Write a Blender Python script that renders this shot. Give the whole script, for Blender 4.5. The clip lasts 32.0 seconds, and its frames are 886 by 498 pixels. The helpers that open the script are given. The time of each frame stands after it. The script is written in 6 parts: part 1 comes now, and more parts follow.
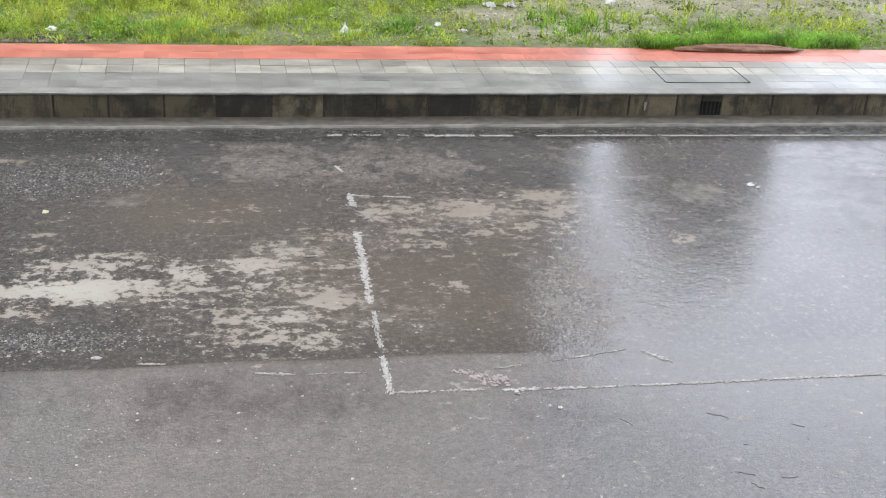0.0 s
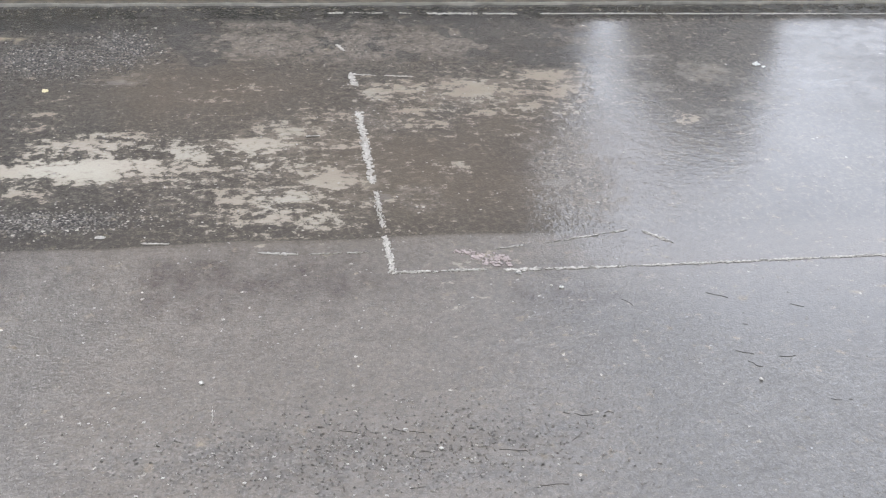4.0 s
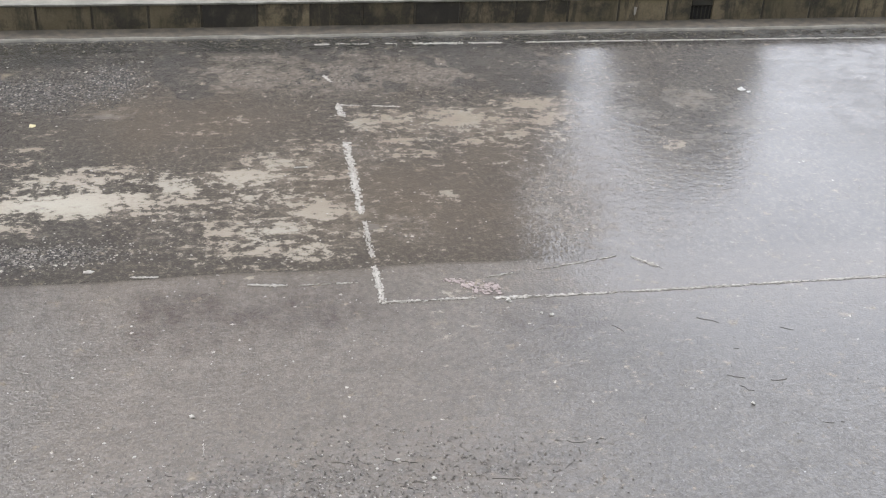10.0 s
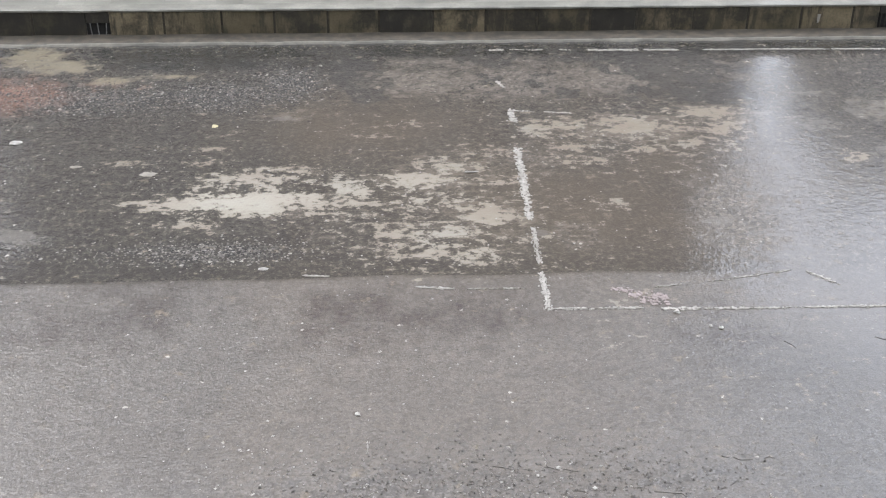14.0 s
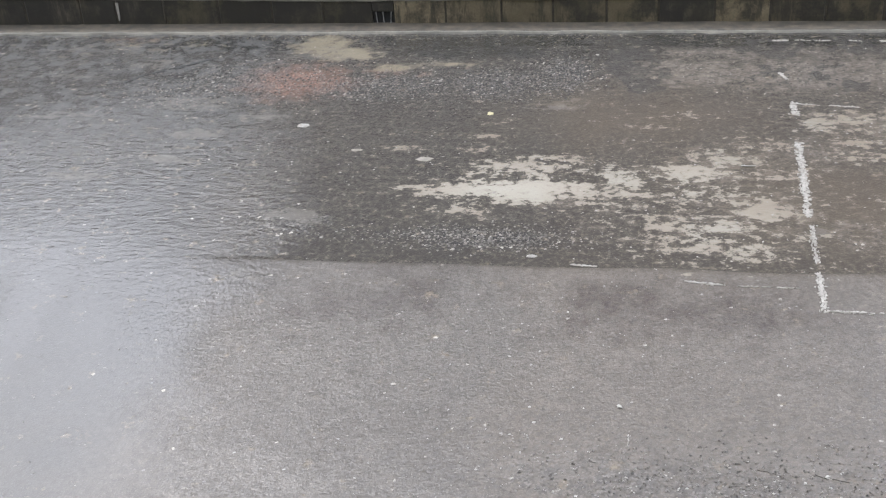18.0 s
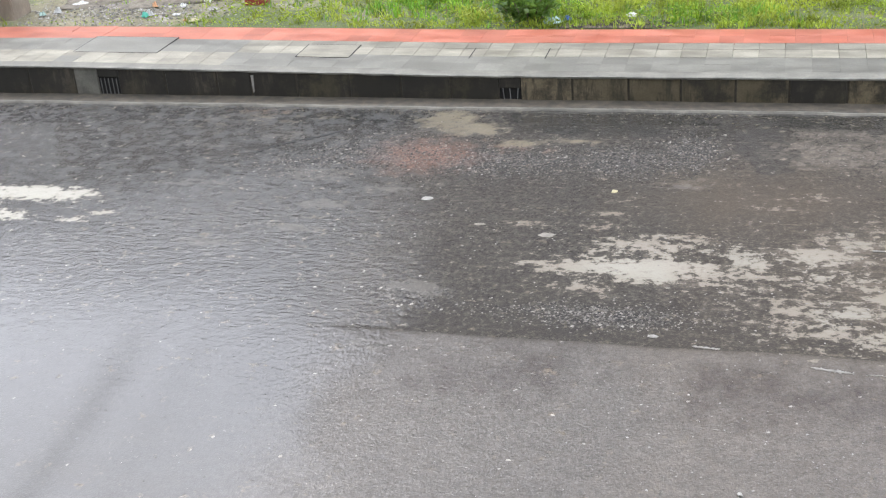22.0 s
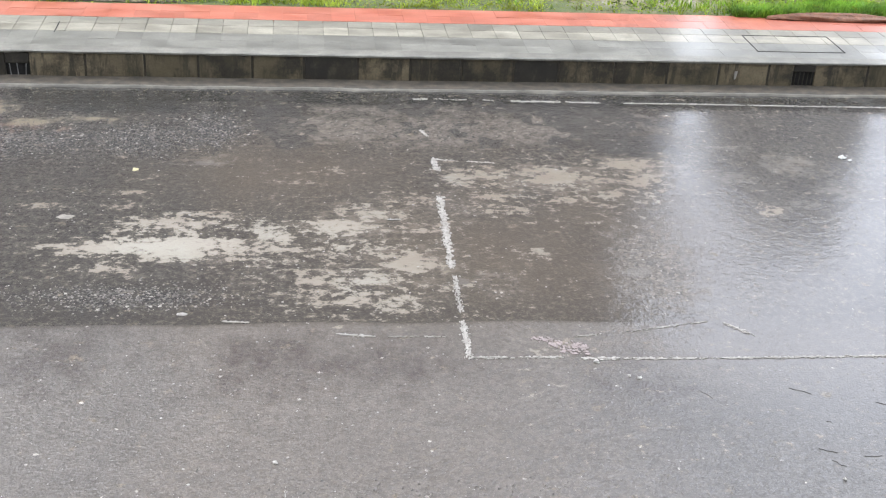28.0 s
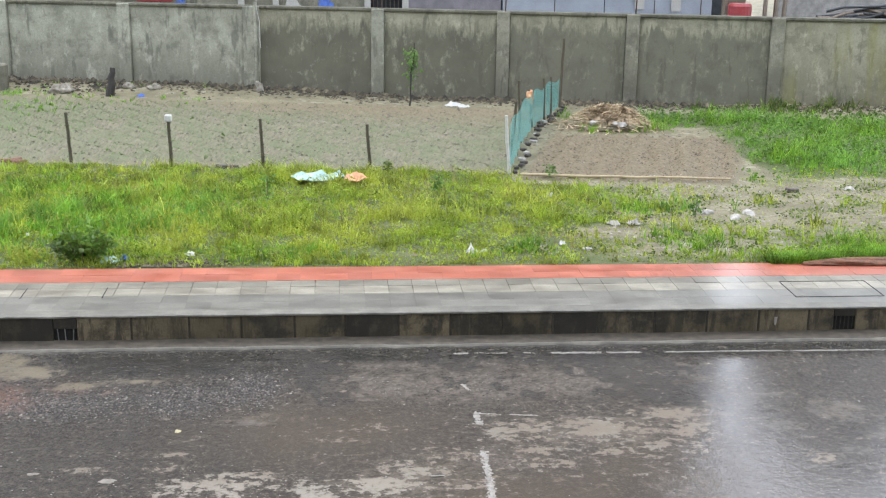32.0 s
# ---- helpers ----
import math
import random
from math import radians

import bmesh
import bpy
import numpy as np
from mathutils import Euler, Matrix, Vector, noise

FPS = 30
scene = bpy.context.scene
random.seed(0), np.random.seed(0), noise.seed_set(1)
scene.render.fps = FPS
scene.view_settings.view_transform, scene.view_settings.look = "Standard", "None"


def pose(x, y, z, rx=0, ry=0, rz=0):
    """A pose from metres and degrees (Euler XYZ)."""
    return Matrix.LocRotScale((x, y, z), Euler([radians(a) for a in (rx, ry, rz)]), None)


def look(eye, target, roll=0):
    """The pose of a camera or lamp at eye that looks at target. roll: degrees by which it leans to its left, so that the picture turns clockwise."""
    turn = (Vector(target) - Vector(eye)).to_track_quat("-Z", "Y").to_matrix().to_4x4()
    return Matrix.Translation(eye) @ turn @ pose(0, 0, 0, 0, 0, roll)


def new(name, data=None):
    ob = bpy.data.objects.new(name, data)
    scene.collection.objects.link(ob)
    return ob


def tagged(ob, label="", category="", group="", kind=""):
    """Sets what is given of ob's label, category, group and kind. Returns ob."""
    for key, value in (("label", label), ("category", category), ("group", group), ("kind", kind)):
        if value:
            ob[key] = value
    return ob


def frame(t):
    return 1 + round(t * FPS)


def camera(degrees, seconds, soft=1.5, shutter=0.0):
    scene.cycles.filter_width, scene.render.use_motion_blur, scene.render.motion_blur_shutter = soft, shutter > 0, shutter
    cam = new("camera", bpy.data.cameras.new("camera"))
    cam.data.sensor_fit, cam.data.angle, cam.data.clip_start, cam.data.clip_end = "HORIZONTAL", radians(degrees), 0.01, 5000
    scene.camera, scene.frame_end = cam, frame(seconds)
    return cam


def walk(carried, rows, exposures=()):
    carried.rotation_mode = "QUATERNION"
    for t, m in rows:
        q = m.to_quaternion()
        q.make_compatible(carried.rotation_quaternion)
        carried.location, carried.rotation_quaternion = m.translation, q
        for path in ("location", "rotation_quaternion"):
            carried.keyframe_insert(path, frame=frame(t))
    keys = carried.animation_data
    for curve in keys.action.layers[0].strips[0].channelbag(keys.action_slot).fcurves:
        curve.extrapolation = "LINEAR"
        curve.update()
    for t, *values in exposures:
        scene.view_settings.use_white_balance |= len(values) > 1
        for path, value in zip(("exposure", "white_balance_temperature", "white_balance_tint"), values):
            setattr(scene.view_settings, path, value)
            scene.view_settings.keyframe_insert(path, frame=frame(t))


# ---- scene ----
# The camera stands on a first-floor balcony across the road and turns by hand.
FOV, EYE = 39.5, 4.3
cam = camera(FOV, 32.0, 1.2)
TURNS = [
    (0.0, 65.103, -3.343, -10.250),
    (0.5, 63.675, -3.494, -10.301),
    (1.0, 62.213, -3.474, -10.269),
    (1.5, 60.950, -3.626, -10.092),
    (2.0, 60.294, -3.497, -10.087),
    (2.5, 59.858, -3.421, -10.086),
    (3.0, 59.720, -3.343, -10.047),
    (3.5, 59.567, -3.367, -10.095),
    (5.5, 59.524, -3.321, -10.213),
    (6.0, 59.576, -3.345, -10.356),
    (6.5, 59.719, -3.532, -10.793),
    (7.0, 59.991, -3.784, -11.488),
    (7.5, 60.167, -4.022, -12.194),
    (8.0, 60.627, -4.105, -12.873),
    (8.5, 60.907, -4.086, -12.965),
    (9.0, 61.040, -3.765, -12.457),
    (9.5, 60.928, -3.229, -11.577),
    (10.0, 60.934, -2.832, -10.996),
    (10.5, 61.039, -2.931, -10.704),
    (11.0, 61.215, -2.561, -10.236),
    (11.5, 61.259, -2.332, -9.520),
    (12.0, 61.368, -2.184, -8.831),
    (12.5, 61.407, -1.602, -7.550),
    (13.0, 61.534, -1.733, -6.285),
    (13.5, 61.394, -1.108, -4.687),
    (15.5, 59.423, 0.554, -0.001),
    (16.0, 59.413, 1.496, 1.618),
    (16.5, 59.601, 1.956, 3.534),
    (17.0, 59.949, 2.327, 4.868),
    (17.5, 60.280, 2.817, 6.595),
    (18.0, 60.756, 3.296, 8.717),
    (18.5, 61.598, 3.316, 9.445),
    (19.0, 62.208, 3.377, 9.657),
    (19.5, 62.764, 3.636, 10.382),
    (20.0, 63.248, 4.087, 12.793),
    (20.5, 63.866, 4.407, 14.797),
    (21.0, 64.536, 4.440, 15.659),
    (21.5, 64.820, 4.538, 15.575),
    (22.0, 64.598, 4.187, 14.561),
    (22.5, 63.816, 1.671, 9.924),
    (23.0, 63.272, 0.042, 6.906),
    (23.5, 63.082, -1.847, 3.045),
    (24.0, 63.162, -2.709, 0.547),
    (24.5, 63.263, -3.352, -2.391),
    (25.0, 63.272, -3.684, -4.083),
    (25.5, 63.196, -4.171, -5.880),
    (27.5, 62.600, -3.416, -7.237),
    (28.0, 63.278, -2.987, -6.179),
    (28.5, 63.992, -2.764, -5.727),
    (29.0, 65.532, -2.405, -5.236),
    (29.5, 66.517, -2.137, -4.827),
    (30.0, 67.476, -1.985, -4.487),
    (30.5, 68.730, -1.892, -4.454),
    (31.0, 70.651, -1.510, -4.595),
    (31.5, 73.097, -1.166, -4.693),
    (32.0, 74.998, -0.869, -4.936),

]
LIGHTING = [(0.0, 1.28, 6450, 10), (3.0, 1.32, 6480, 10), (6.0, 1.3, 6620, 10), (8.0, 1.26, 6760, 10), (13.0, 1.37, 6600, 10), (17.0, 1.34, 6500, 10), (21.0, 1.35, 6500, 10), (25.0, 1.43, 6500, 10), (28.0, 1.48, 6500, 10), (30.0, 1.53, 6500, 10), (31.1, 1.53, 6500, 10), (31.6, 1.37, 6500, 10), (32.0, 1.25, 6500, 10)]
walk(cam, [(t, pose(0, 0, EYE, rx, ry, rz)) for t, rx, ry, rz in TURNS], LIGHTING)

# ---- overcast daylight ----
world = bpy.data.worlds.new("overcast_sky")
scene.world = world
world.use_nodes = True
wt = world.node_tree
sky = wt.nodes.new("ShaderNodeTexSky")
sky.sky_type, sky.sun_disc = "NISHITA", False
sky.sun_elevation, sky.sun_rotation = radians(52), radians(-40)
sky.air_density, sky.dust_density, sky.ozone_density = 1.0, 4.0, 1.5
veil = wt.nodes.new("ShaderNodeMixRGB")
veil.inputs[0].default_value = 0.8
veil.inputs[2].default_value = (8.78, 9.3, 10.45, 1)
wt.links.new(sky.outputs[0], veil.inputs[1])
wt.links.new(veil.outputs[0], wt.nodes["Background"].inputs[0])
wt.nodes["Background"].inputs[1].default_value = 0.15
sun_data = bpy.data.lights.new("sun", "SUN")
sun_data.energy, sun_data.angle, sun_data.color = 0.5, radians(25), (1.0, 0.97, 0.92)
sun = new("sun", sun_data)
sun.matrix_world = look((-18, 24, 40), (0, 8, 0))


# ---- node helpers ----
def mat(name):
    m = bpy.data.materials.new(name)
    m.use_nodes = True
    t = m.node_tree
    return m, t, t.nodes["Principled BSDF"]


def put(t, socket, value):
    if hasattr(value, "is_output"):
        t.links.new(value, socket)
    elif isinstance(value, tuple) and len(value) == 3 and socket.type == "RGBA":
        socket.default_value = (*value, 1)
    else:
        socket.default_value = value


def where(t, sx=1, sy=1, sz=1):
    g = t.nodes.new("ShaderNodeNewGeometry").outputs["Position"]
    if (sx, sy, sz) == (1, 1, 1):
        return g
    m = t.nodes.new("ShaderNodeMapping")
    m.inputs["Scale"].default_value = (sx, sy, sz)
    t.links.new(g, m.inputs["Vector"])
    return m.outputs[0]


def grain(t, scale, detail=3.0, rough=0.55, vec=None):
    n = t.nodes.new("ShaderNodeTexNoise")
    t.links.new(vec or where(t), n.inputs["Vector"])
    n.inputs["Scale"].default_value, n.inputs["Detail"].default_value = scale, detail
    n.inputs["Roughness"].default_value = rough
    return n.outputs["Fac"]


def cells(t, scale, vec=None, colour=False):
    n = t.nodes.new("ShaderNodeTexVoronoi")
    t.links.new(vec or where(t), n.inputs["Vector"])
    n.inputs["Scale"].default_value = scale
    return n.outputs["Color" if colour else "Distance"]


def step(t, fac, lo, hi, a=0.0, b=1.0):
    n = t.nodes.new("ShaderNodeMapRange")
    put(t, n.inputs["Value"], fac)
    n.inputs["From Min"].default_value, n.inputs["From Max"].default_value = lo, hi
    n.inputs["To Min"].default_value, n.inputs["To Max"].default_value = a, b
    return n.outputs[0]


def calc(t, op, a, b=0.0):
    n = t.nodes.new("ShaderNodeMath")
    n.operation = op
    put(t, n.inputs[0], a)
    put(t, n.inputs[1], b)
    return n.outputs[0]


def mix(t, fac, a, b, how="MIX"):
    n = t.nodes.new("ShaderNodeMixRGB")
    n.blend_type = how
    put(t, n.inputs[0], fac)
    put(t, n.inputs[1], a)
    put(t, n.inputs[2], b)
    return n.outputs[0]


def relief(t, bsdf, height, strength=0.4, distance=0.01):
    n = t.nodes.new("ShaderNodeBump")
    n.inputs["Strength"].default_value, n.inputs["Distance"].default_value = strength, distance
    t.links.new(height, n.inputs["Height"])
    t.links.new(n.outputs[0], bsdf.inputs["Normal"])
    return n


def attr(t, name):
    n = t.nodes.new("ShaderNodeAttribute")
    n.attribute_name = name
    return n.outputs["Fac"]


def chance(t):
    return t.nodes.new("ShaderNodeObjectInfo").outputs["Random"]


def island(t):
    return t.nodes.new("ShaderNodeNewGeometry").outputs["Random Per Island"]


def surface(name, a, b, scale=8.0, fine=60.0, rough=0.7, bump=0.3, depth=0.005, wet=0.0, vary=0.0, loose=0.0, stretch=(1, 1, 1), metal=0.0, pool=None):
    """A surface between two colours: a broad and a fine grain, an optional wet film and a tone that varies by piece."""
    m, t, p = mat(name)
    v = where(t, *stretch)
    n1, n2 = grain(t, scale, 4, 0.6, v), grain(t, fine, 3, 0.6, v)
    col = mix(t, step(t, n1, 0.35, 0.65), a, b)
    col = mix(t, step(t, n2, 0.3, 0.7, 0.0, 0.35), col, tuple(c * 0.55 for c in a))
    if vary:
        col = mix(t, 1.0, col, step(t, chance(t), 0, 1, 1 - vary, 1 + vary), "MULTIPLY")
    if loose:
        col = mix(t, 1.0, col, step(t, island(t), 0, 1, 1 - loose, 1 + loose), "MULTIPLY")
    put(t, p.inputs["Base Color"], col)
    put(t, p.inputs["Roughness"], step(t, n1, 0.3, 0.7, rough - 0.1, min(1, rough + 0.1)))
    p.inputs["Metallic"].default_value = metal
    if wet:
        film = step(t, grain(t, scale * 0.6, 5, 0.65, v), 0.38, 0.6, wet * 0.4, wet)
        p.inputs["Coat Roughness"].default_value = 0.18
        p.inputs["Coat IOR"].default_value = 1.33
        if pool:
            # standing water in a shallow dip: x, y, half length, half width
            spot = t.nodes.new("ShaderNodeVectorMath")
            spot.operation = "SUBTRACT"
            t.links.new(t.nodes.new("ShaderNodeNewGeometry").outputs["Position"], spot.inputs[0])
            spot.inputs[1].default_value = (pool[0], pool[1], 0)
            span = t.nodes.new("ShaderNodeVectorMath")
            span.operation = "MULTIPLY"
            t.links.new(spot.outputs[0], span.inputs[0])
            span.inputs[1].default_value = (1 / pool[2], 1 / pool[3], 0)
            reach = t.nodes.new("ShaderNodeVectorMath")
            reach.operation = "LENGTH"
            t.links.new(span.outputs[0], reach.inputs[0])
            ragged = calc(t, "ADD", reach.outputs["Value"], calc(t, "MULTIPLY", calc(t, "SUBTRACT", grain(t, 5, 7, 0.75, where(t, 1, 0.6, 1)), 0.5), 3.4))
            water = step(t, ragged, 0.6, 1.15, 1.0, 0.0)
            film = calc(t, "MAXIMUM", film, calc(t, "MULTIPLY", water, 0.85))
            put(t, p.inputs["Coat Roughness"], step(t, water, 0, 1, 0.18, 0.19))
            put(t, p.inputs["Coat IOR"], step(t, water, 0, 1, 1.33, 1.58))
        put(t, p.inputs["Coat Weight"], film)
    relief(t, p, calc(t, "ADD", n1, calc(t, "MULTIPLY", n2, 0.4)), bump, depth)
    return m


# ---- mesh helpers ----
def mesh_of(name, verts, faces, material=None, smooth=False):
    me = bpy.data.meshes.new(name)
    me.from_pydata([tuple(v) for v in verts], [], faces)
    if material:
        me.materials.append(material)
    if smooth:
        me.shade_smooth()
    me.update()
    return me


def part(name, bm, material, parent, label=""):
    """Links a bmesh (or a finished mesh) as one mesh object under a thing."""
    if isinstance(bm, bpy.types.Mesh):
        me = bm
    else:
        me = bpy.data.meshes.new(name)
        bm.to_mesh(me)
        bm.free()
        me.materials.append(material)
    ob = new(name, me)
    ob.parent = parent
    if label:
        ob["label"] = label
    return ob


def thing(name, place, label, category, group="", kind="", rz=0.0):
    ob = new(name)
    ob.matrix_basis = pose(*place, 0, 0, rz)
    ob.empty_display_size = 0.1
    return tagged(ob, label, category, group, kind)


def solid(name, bm, material, label, category, group="", kind="", m=None, smooth=False):
    me = bpy.data.meshes.new(name)
    bm.to_mesh(me)
    bm.free()
    me.materials.append(material)
    if smooth:
        me.shade_smooth()
    ob = new(name, me)
    if m is not None:
        ob.matrix_basis = m
    return tagged(ob, label, category, group, kind)


def box(x0, x1, y0, y1, z0, z1, bevel=0.0, bm=None):
    bm = bm or bmesh.new()
    r = bmesh.ops.create_cube(bm, size=1, matrix=Matrix.Translation(((x0 + x1) / 2, (y0 + y1) / 2, (z0 + z1) / 2)) @ Matrix.Diagonal((x1 - x0, y1 - y0, z1 - z0, 1)))
    if bevel:
        es = list({e for v in r["verts"] for e in v.link_edges})
        bmesh.ops.bevel(bm, geom=es, offset=bevel, segments=1, affect="EDGES")
    return bm


def rod(a, b, r0, r1=None, sides=8, bm=None, wob=0.0, rings=1, rnd=random):
    """A tapered, slightly crooked rod from a to b."""
    bm = bm or bmesh.new()
    a, b, r1 = Vector(a), Vector(b), r0 if r1 is None else r1
    d = (b - a).normalized()
    u = d.orthogonal().normalized()
    w = d.cross(u)
    last = None
    for i in range(rings + 1):
        k = i / rings
        c = a.lerp(b, k) + (u * rnd.uniform(-wob, wob) + w * rnd.uniform(-wob, wob) if 0 < i < rings else Vector())
        r = r0 + (r1 - r0) * k
        ring = [bm.verts.new(c + (u * math.cos(q) + w * math.sin(q)) * r) for q in [2 * math.pi * j / sides for j in range(sides)]]
        if last:
            for j in range(sides):
                bm.faces.new((last[j], last[(j + 1) % sides], ring[(j + 1) % sides], ring[j]))
        else:
            bm.faces.new(ring[::-1])
        last = ring
    bm.faces.new(last)
    return bm


def lump(sx, sy, sz, rough=0.25, seed=0, sub=2, flat=True, bm=None, at=(0, 0, 0)):
    """A stone or clod: a sphere pushed about by noise, standing on z = 0."""
    bm = bm or bmesh.new()
    r = bmesh.ops.create_icosphere(bm, subdivisions=sub, radius=1)
    for v in r["verts"]:
        k = 1 + rough * noise.noise(v.co * 1.3 + Vector((seed * 7.1, seed * 3.3, 0))) * 2 + rough * 0.4 * noise.noise(v.co * 4 + Vector((0, seed, 0)))
        c = v.co * k
        z = max(c.z, -0.3) if flat else c.z
        v.co = Vector((c.x * sx, c.y * sy, (z + (0.3 if flat else 0)) * sz)) + Vector(at)
    return bm


def sheet(name, xs, ys, height, material, fields=None):
    """A grid of ground; height(X, Y) and the fields give arrays."""
    X, Y = np.meshgrid(np.array(xs, float), np.array(ys, float))
    Z = height(X, Y)
    ny, nx = X.shape
    idx = np.arange(nx * ny).reshape(ny, nx)
    quads = np.stack([idx[:-1, :-1], idx[:-1, 1:], idx[1:, 1:], idx[1:, :-1]], -1).reshape(-1, 4)
    me = bpy.data.meshes.new(name)
    me.from_pydata(np.stack([X, Y, Z], -1).reshape(-1, 3).tolist(), [], quads.tolist())
    me.materials.append(material)
    for key, values in (fields or {}).items():
        a = me.attributes.new(key, "FLOAT", "POINT")
        a.data.foreach_set("value", values(X, Y).reshape(-1).astype(np.float32))
    me.shade_smooth()
    return new(name, me)


def spots(X, Y, rows, power=1.0):
    """The highest of several soft ellipses (x, y, half length, half width, strength)."""
    out = np.zeros_like(X)
    for cx, cy, rx, ry, s in rows:
        out = np.maximum(out, s * np.exp(-(((X - cx) / rx) ** 2 + ((Y - cy) / ry) ** 2) ** power * 0.7))
    return out


def ripple(X, Y, k, seed):
    """A cheap smooth noise from a few waves."""
    rs = np.random.RandomState(seed)
    out = np.zeros_like(X)
    for i in range(9):
        a, w = rs.uniform(0, 2 * math.pi), k * rs.uniform(0.5, 1.8)
        out += np.sin((X * math.cos(a) + Y * math.sin(a)) * w + rs.uniform(0, 6.3)) / 9
    return out


# ---- materials of the ground ----
def road_material():
    m, t, p = mat("wet_asphalt")
    far = attr(t, "far_lane")
    n_big, n_mid, n_fine = grain(t, 0.7, 3), grain(t, 5.0, 5, 0.65), grain(t, 95, 3, 0.7)
    agg, agg_small = cells(t, 75, None, True), cells(t, 135, None, True)
    stone_tone, loose = cells(t, 52, None, True), cells(t, 44, where(t, 1.03, 0.97, 1), True)
    rag = calc(t, "SUBTRACT", grain(t, 6, 6, 0.72), 0.5)
    # the near lane shows its grain, the far lane lies under a smooth film of water
    near_col = mix(t, step(t, n_mid, 0.35, 0.65), (0.097, 0.083, 0.067), (0.128, 0.11, 0.09))
    near_col = mix(t, step(t, grain(t, 24, 6, 0.72, where(t, 1, 0.8, 1)), 0.46, 0.58, 0.0, 0.55), near_col, (0.055, 0.045, 0.037))
    near_col = mix(t, step(t, n_fine, 0.3, 0.7, 0.0, 0.5), near_col, (0.034, 0.028, 0.025))
    near_col = mix(t, step(t, agg_small, 0.72, 0.95, 0.0, 0.45), near_col, (0.19, 0.172, 0.155))
    near_col = mix(t, step(t, agg, 0.955, 0.975, 0.0, 0.6), near_col, (0.34, 0.325, 0.3))
    near_col = mix(t, step(t, agg, 0.0, 0.09, 0.6, 0.0), near_col, (0.02, 0.017, 0.015))
    near_col = mix(t, 1.0, near_col, step(t, attr(t, "film"), 0.4, 1, 1.0, 0.55), "MULTIPLY")
    far_col = mix(t, step(t, n_mid, 0.3, 0.7), (0.046, 0.0385, 0.0305), (0.061, 0.052, 0.041))
    far_col = mix(t, step(t, n_big, 0.4, 0.62, 0, 0.45), far_col, (0.072, 0.062, 0.047))
    far_col = mix(t, step(t, grain(t, 1.9, 6, 0.65, where(t, 1.1, 0.8, 1)), 0.5, 0.6, 0, 0.4), far_col, (0.026, 0.021, 0.018))
    far_col = mix(t, step(t, n_fine, 0.4, 0.7, 0.0, 0.22), far_col, (0.024, 0.02, 0.017))
    far_col = mix(t, step(t, grain(t, 10, 8, 0.75, where(t, 1.3, 0.75, 1)), 0.5, 0.57, 0, 0.45), far_col, (0.023, 0.019, 0.016))
    far_col = mix(t, step(t, grain(t, 14, 8, 0.75, where(t, 1.3, 0.75, 1)), 0.57, 0.64, 0, 0.5), far_col, (0.11, 0.092, 0.073))
    far_col = mix(t, step(t, agg_small, 0.9, 1.0, 0.0, 0.4), far_col, (0.15, 0.13, 0.108))
    speck = grain(t, 26, 9, 0.8, where(t, 0.95, 0.7, 1))
    far_col = mix(t, step(t, speck, 0.49, 0.53, 0.6, 0.0), far_col, (0.017, 0.0145, 0.0125))
    far_col = mix(t, step(t, speck, 0.555, 0.59, 0.0, 0.55), far_col, (0.13, 0.112, 0.09))
    far_col = mix(t, calc(t, "MULTIPLY", attr(t, "muddy"), step(t, n_big, 0.3, 0.6, 0.35, 0.9)), far_col, mix(t, n_mid, (0.056, 0.042, 0.029), (0.086, 0.067, 0.047)))
    far_col = mix(t, calc(t, "MULTIPLY", step(t, cells(t, 30, where(t, 0.8, 1, 1), True), 0.975, 0.98, 0, 0.6), step(t, n_mid, 0.45, 0.6)), far_col, (0.2, 0.18, 0.15))
    edge = step(t, calc(t, "ADD", far, calc(t, "MULTIPLY", grain(t, 9, 4), 0.12)), 0.5, 0.6)
    col = mix(t, edge, near_col, far_col)
    # grainy stretches of the far lane that stand out of the water
    gritty = step(t, calc(t, "ADD", attr(t, "gritty"), calc(t, "MULTIPLY", rag, 3.2)), 0.35, 0.9)
    grit_tone = mix(t, calc(t, "ADD", calc(t, "MULTIPLY", cells(t, 30, None, True), 0.65), calc(t, "MULTIPLY", stone_tone, 0.35)), (0.004, 0.0036, 0.0032), (0.17, 0.145, 0.118))
    grit_tone = mix(t, step(t, agg, 0.9, 0.94, 0, 0.8), grit_tone, (0.3, 0.28, 0.25))
    col = mix(t, calc(t, "MULTIPLY", gritty, 0.88), col, grit_tone)
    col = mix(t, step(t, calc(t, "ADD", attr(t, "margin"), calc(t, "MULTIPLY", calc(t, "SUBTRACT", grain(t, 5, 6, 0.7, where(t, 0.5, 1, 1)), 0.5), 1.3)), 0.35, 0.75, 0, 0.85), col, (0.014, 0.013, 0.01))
    col = mix(t, step(t, calc(t, "ADD", attr(t, "damp"), calc(t, "MULTIPLY", calc(t, "SUBTRACT", grain(t, 5, 7, 0.72, where(t, 1.2, 0.7, 1)), 0.5), 2.4)), 0.3, 0.9), col, mix(t, 1.0, col, (0.55, 0.49, 0.46), "MULTIPLY"))
    crumbled = step(t, calc(t, "ADD", attr(t, "broken"), calc(t, "MULTIPLY", calc(t, "SUBTRACT", grain(t, 9, 7, 0.75), 0.5), 3.6)), 0.6, 1.0)
    col = mix(t, calc(t, "MULTIPLY", crumbled, 0.55), col, mix(t, step(t, agg, 0.55, 0.95), (0.03, 0.026, 0.023), (0.2, 0.185, 0.165)))
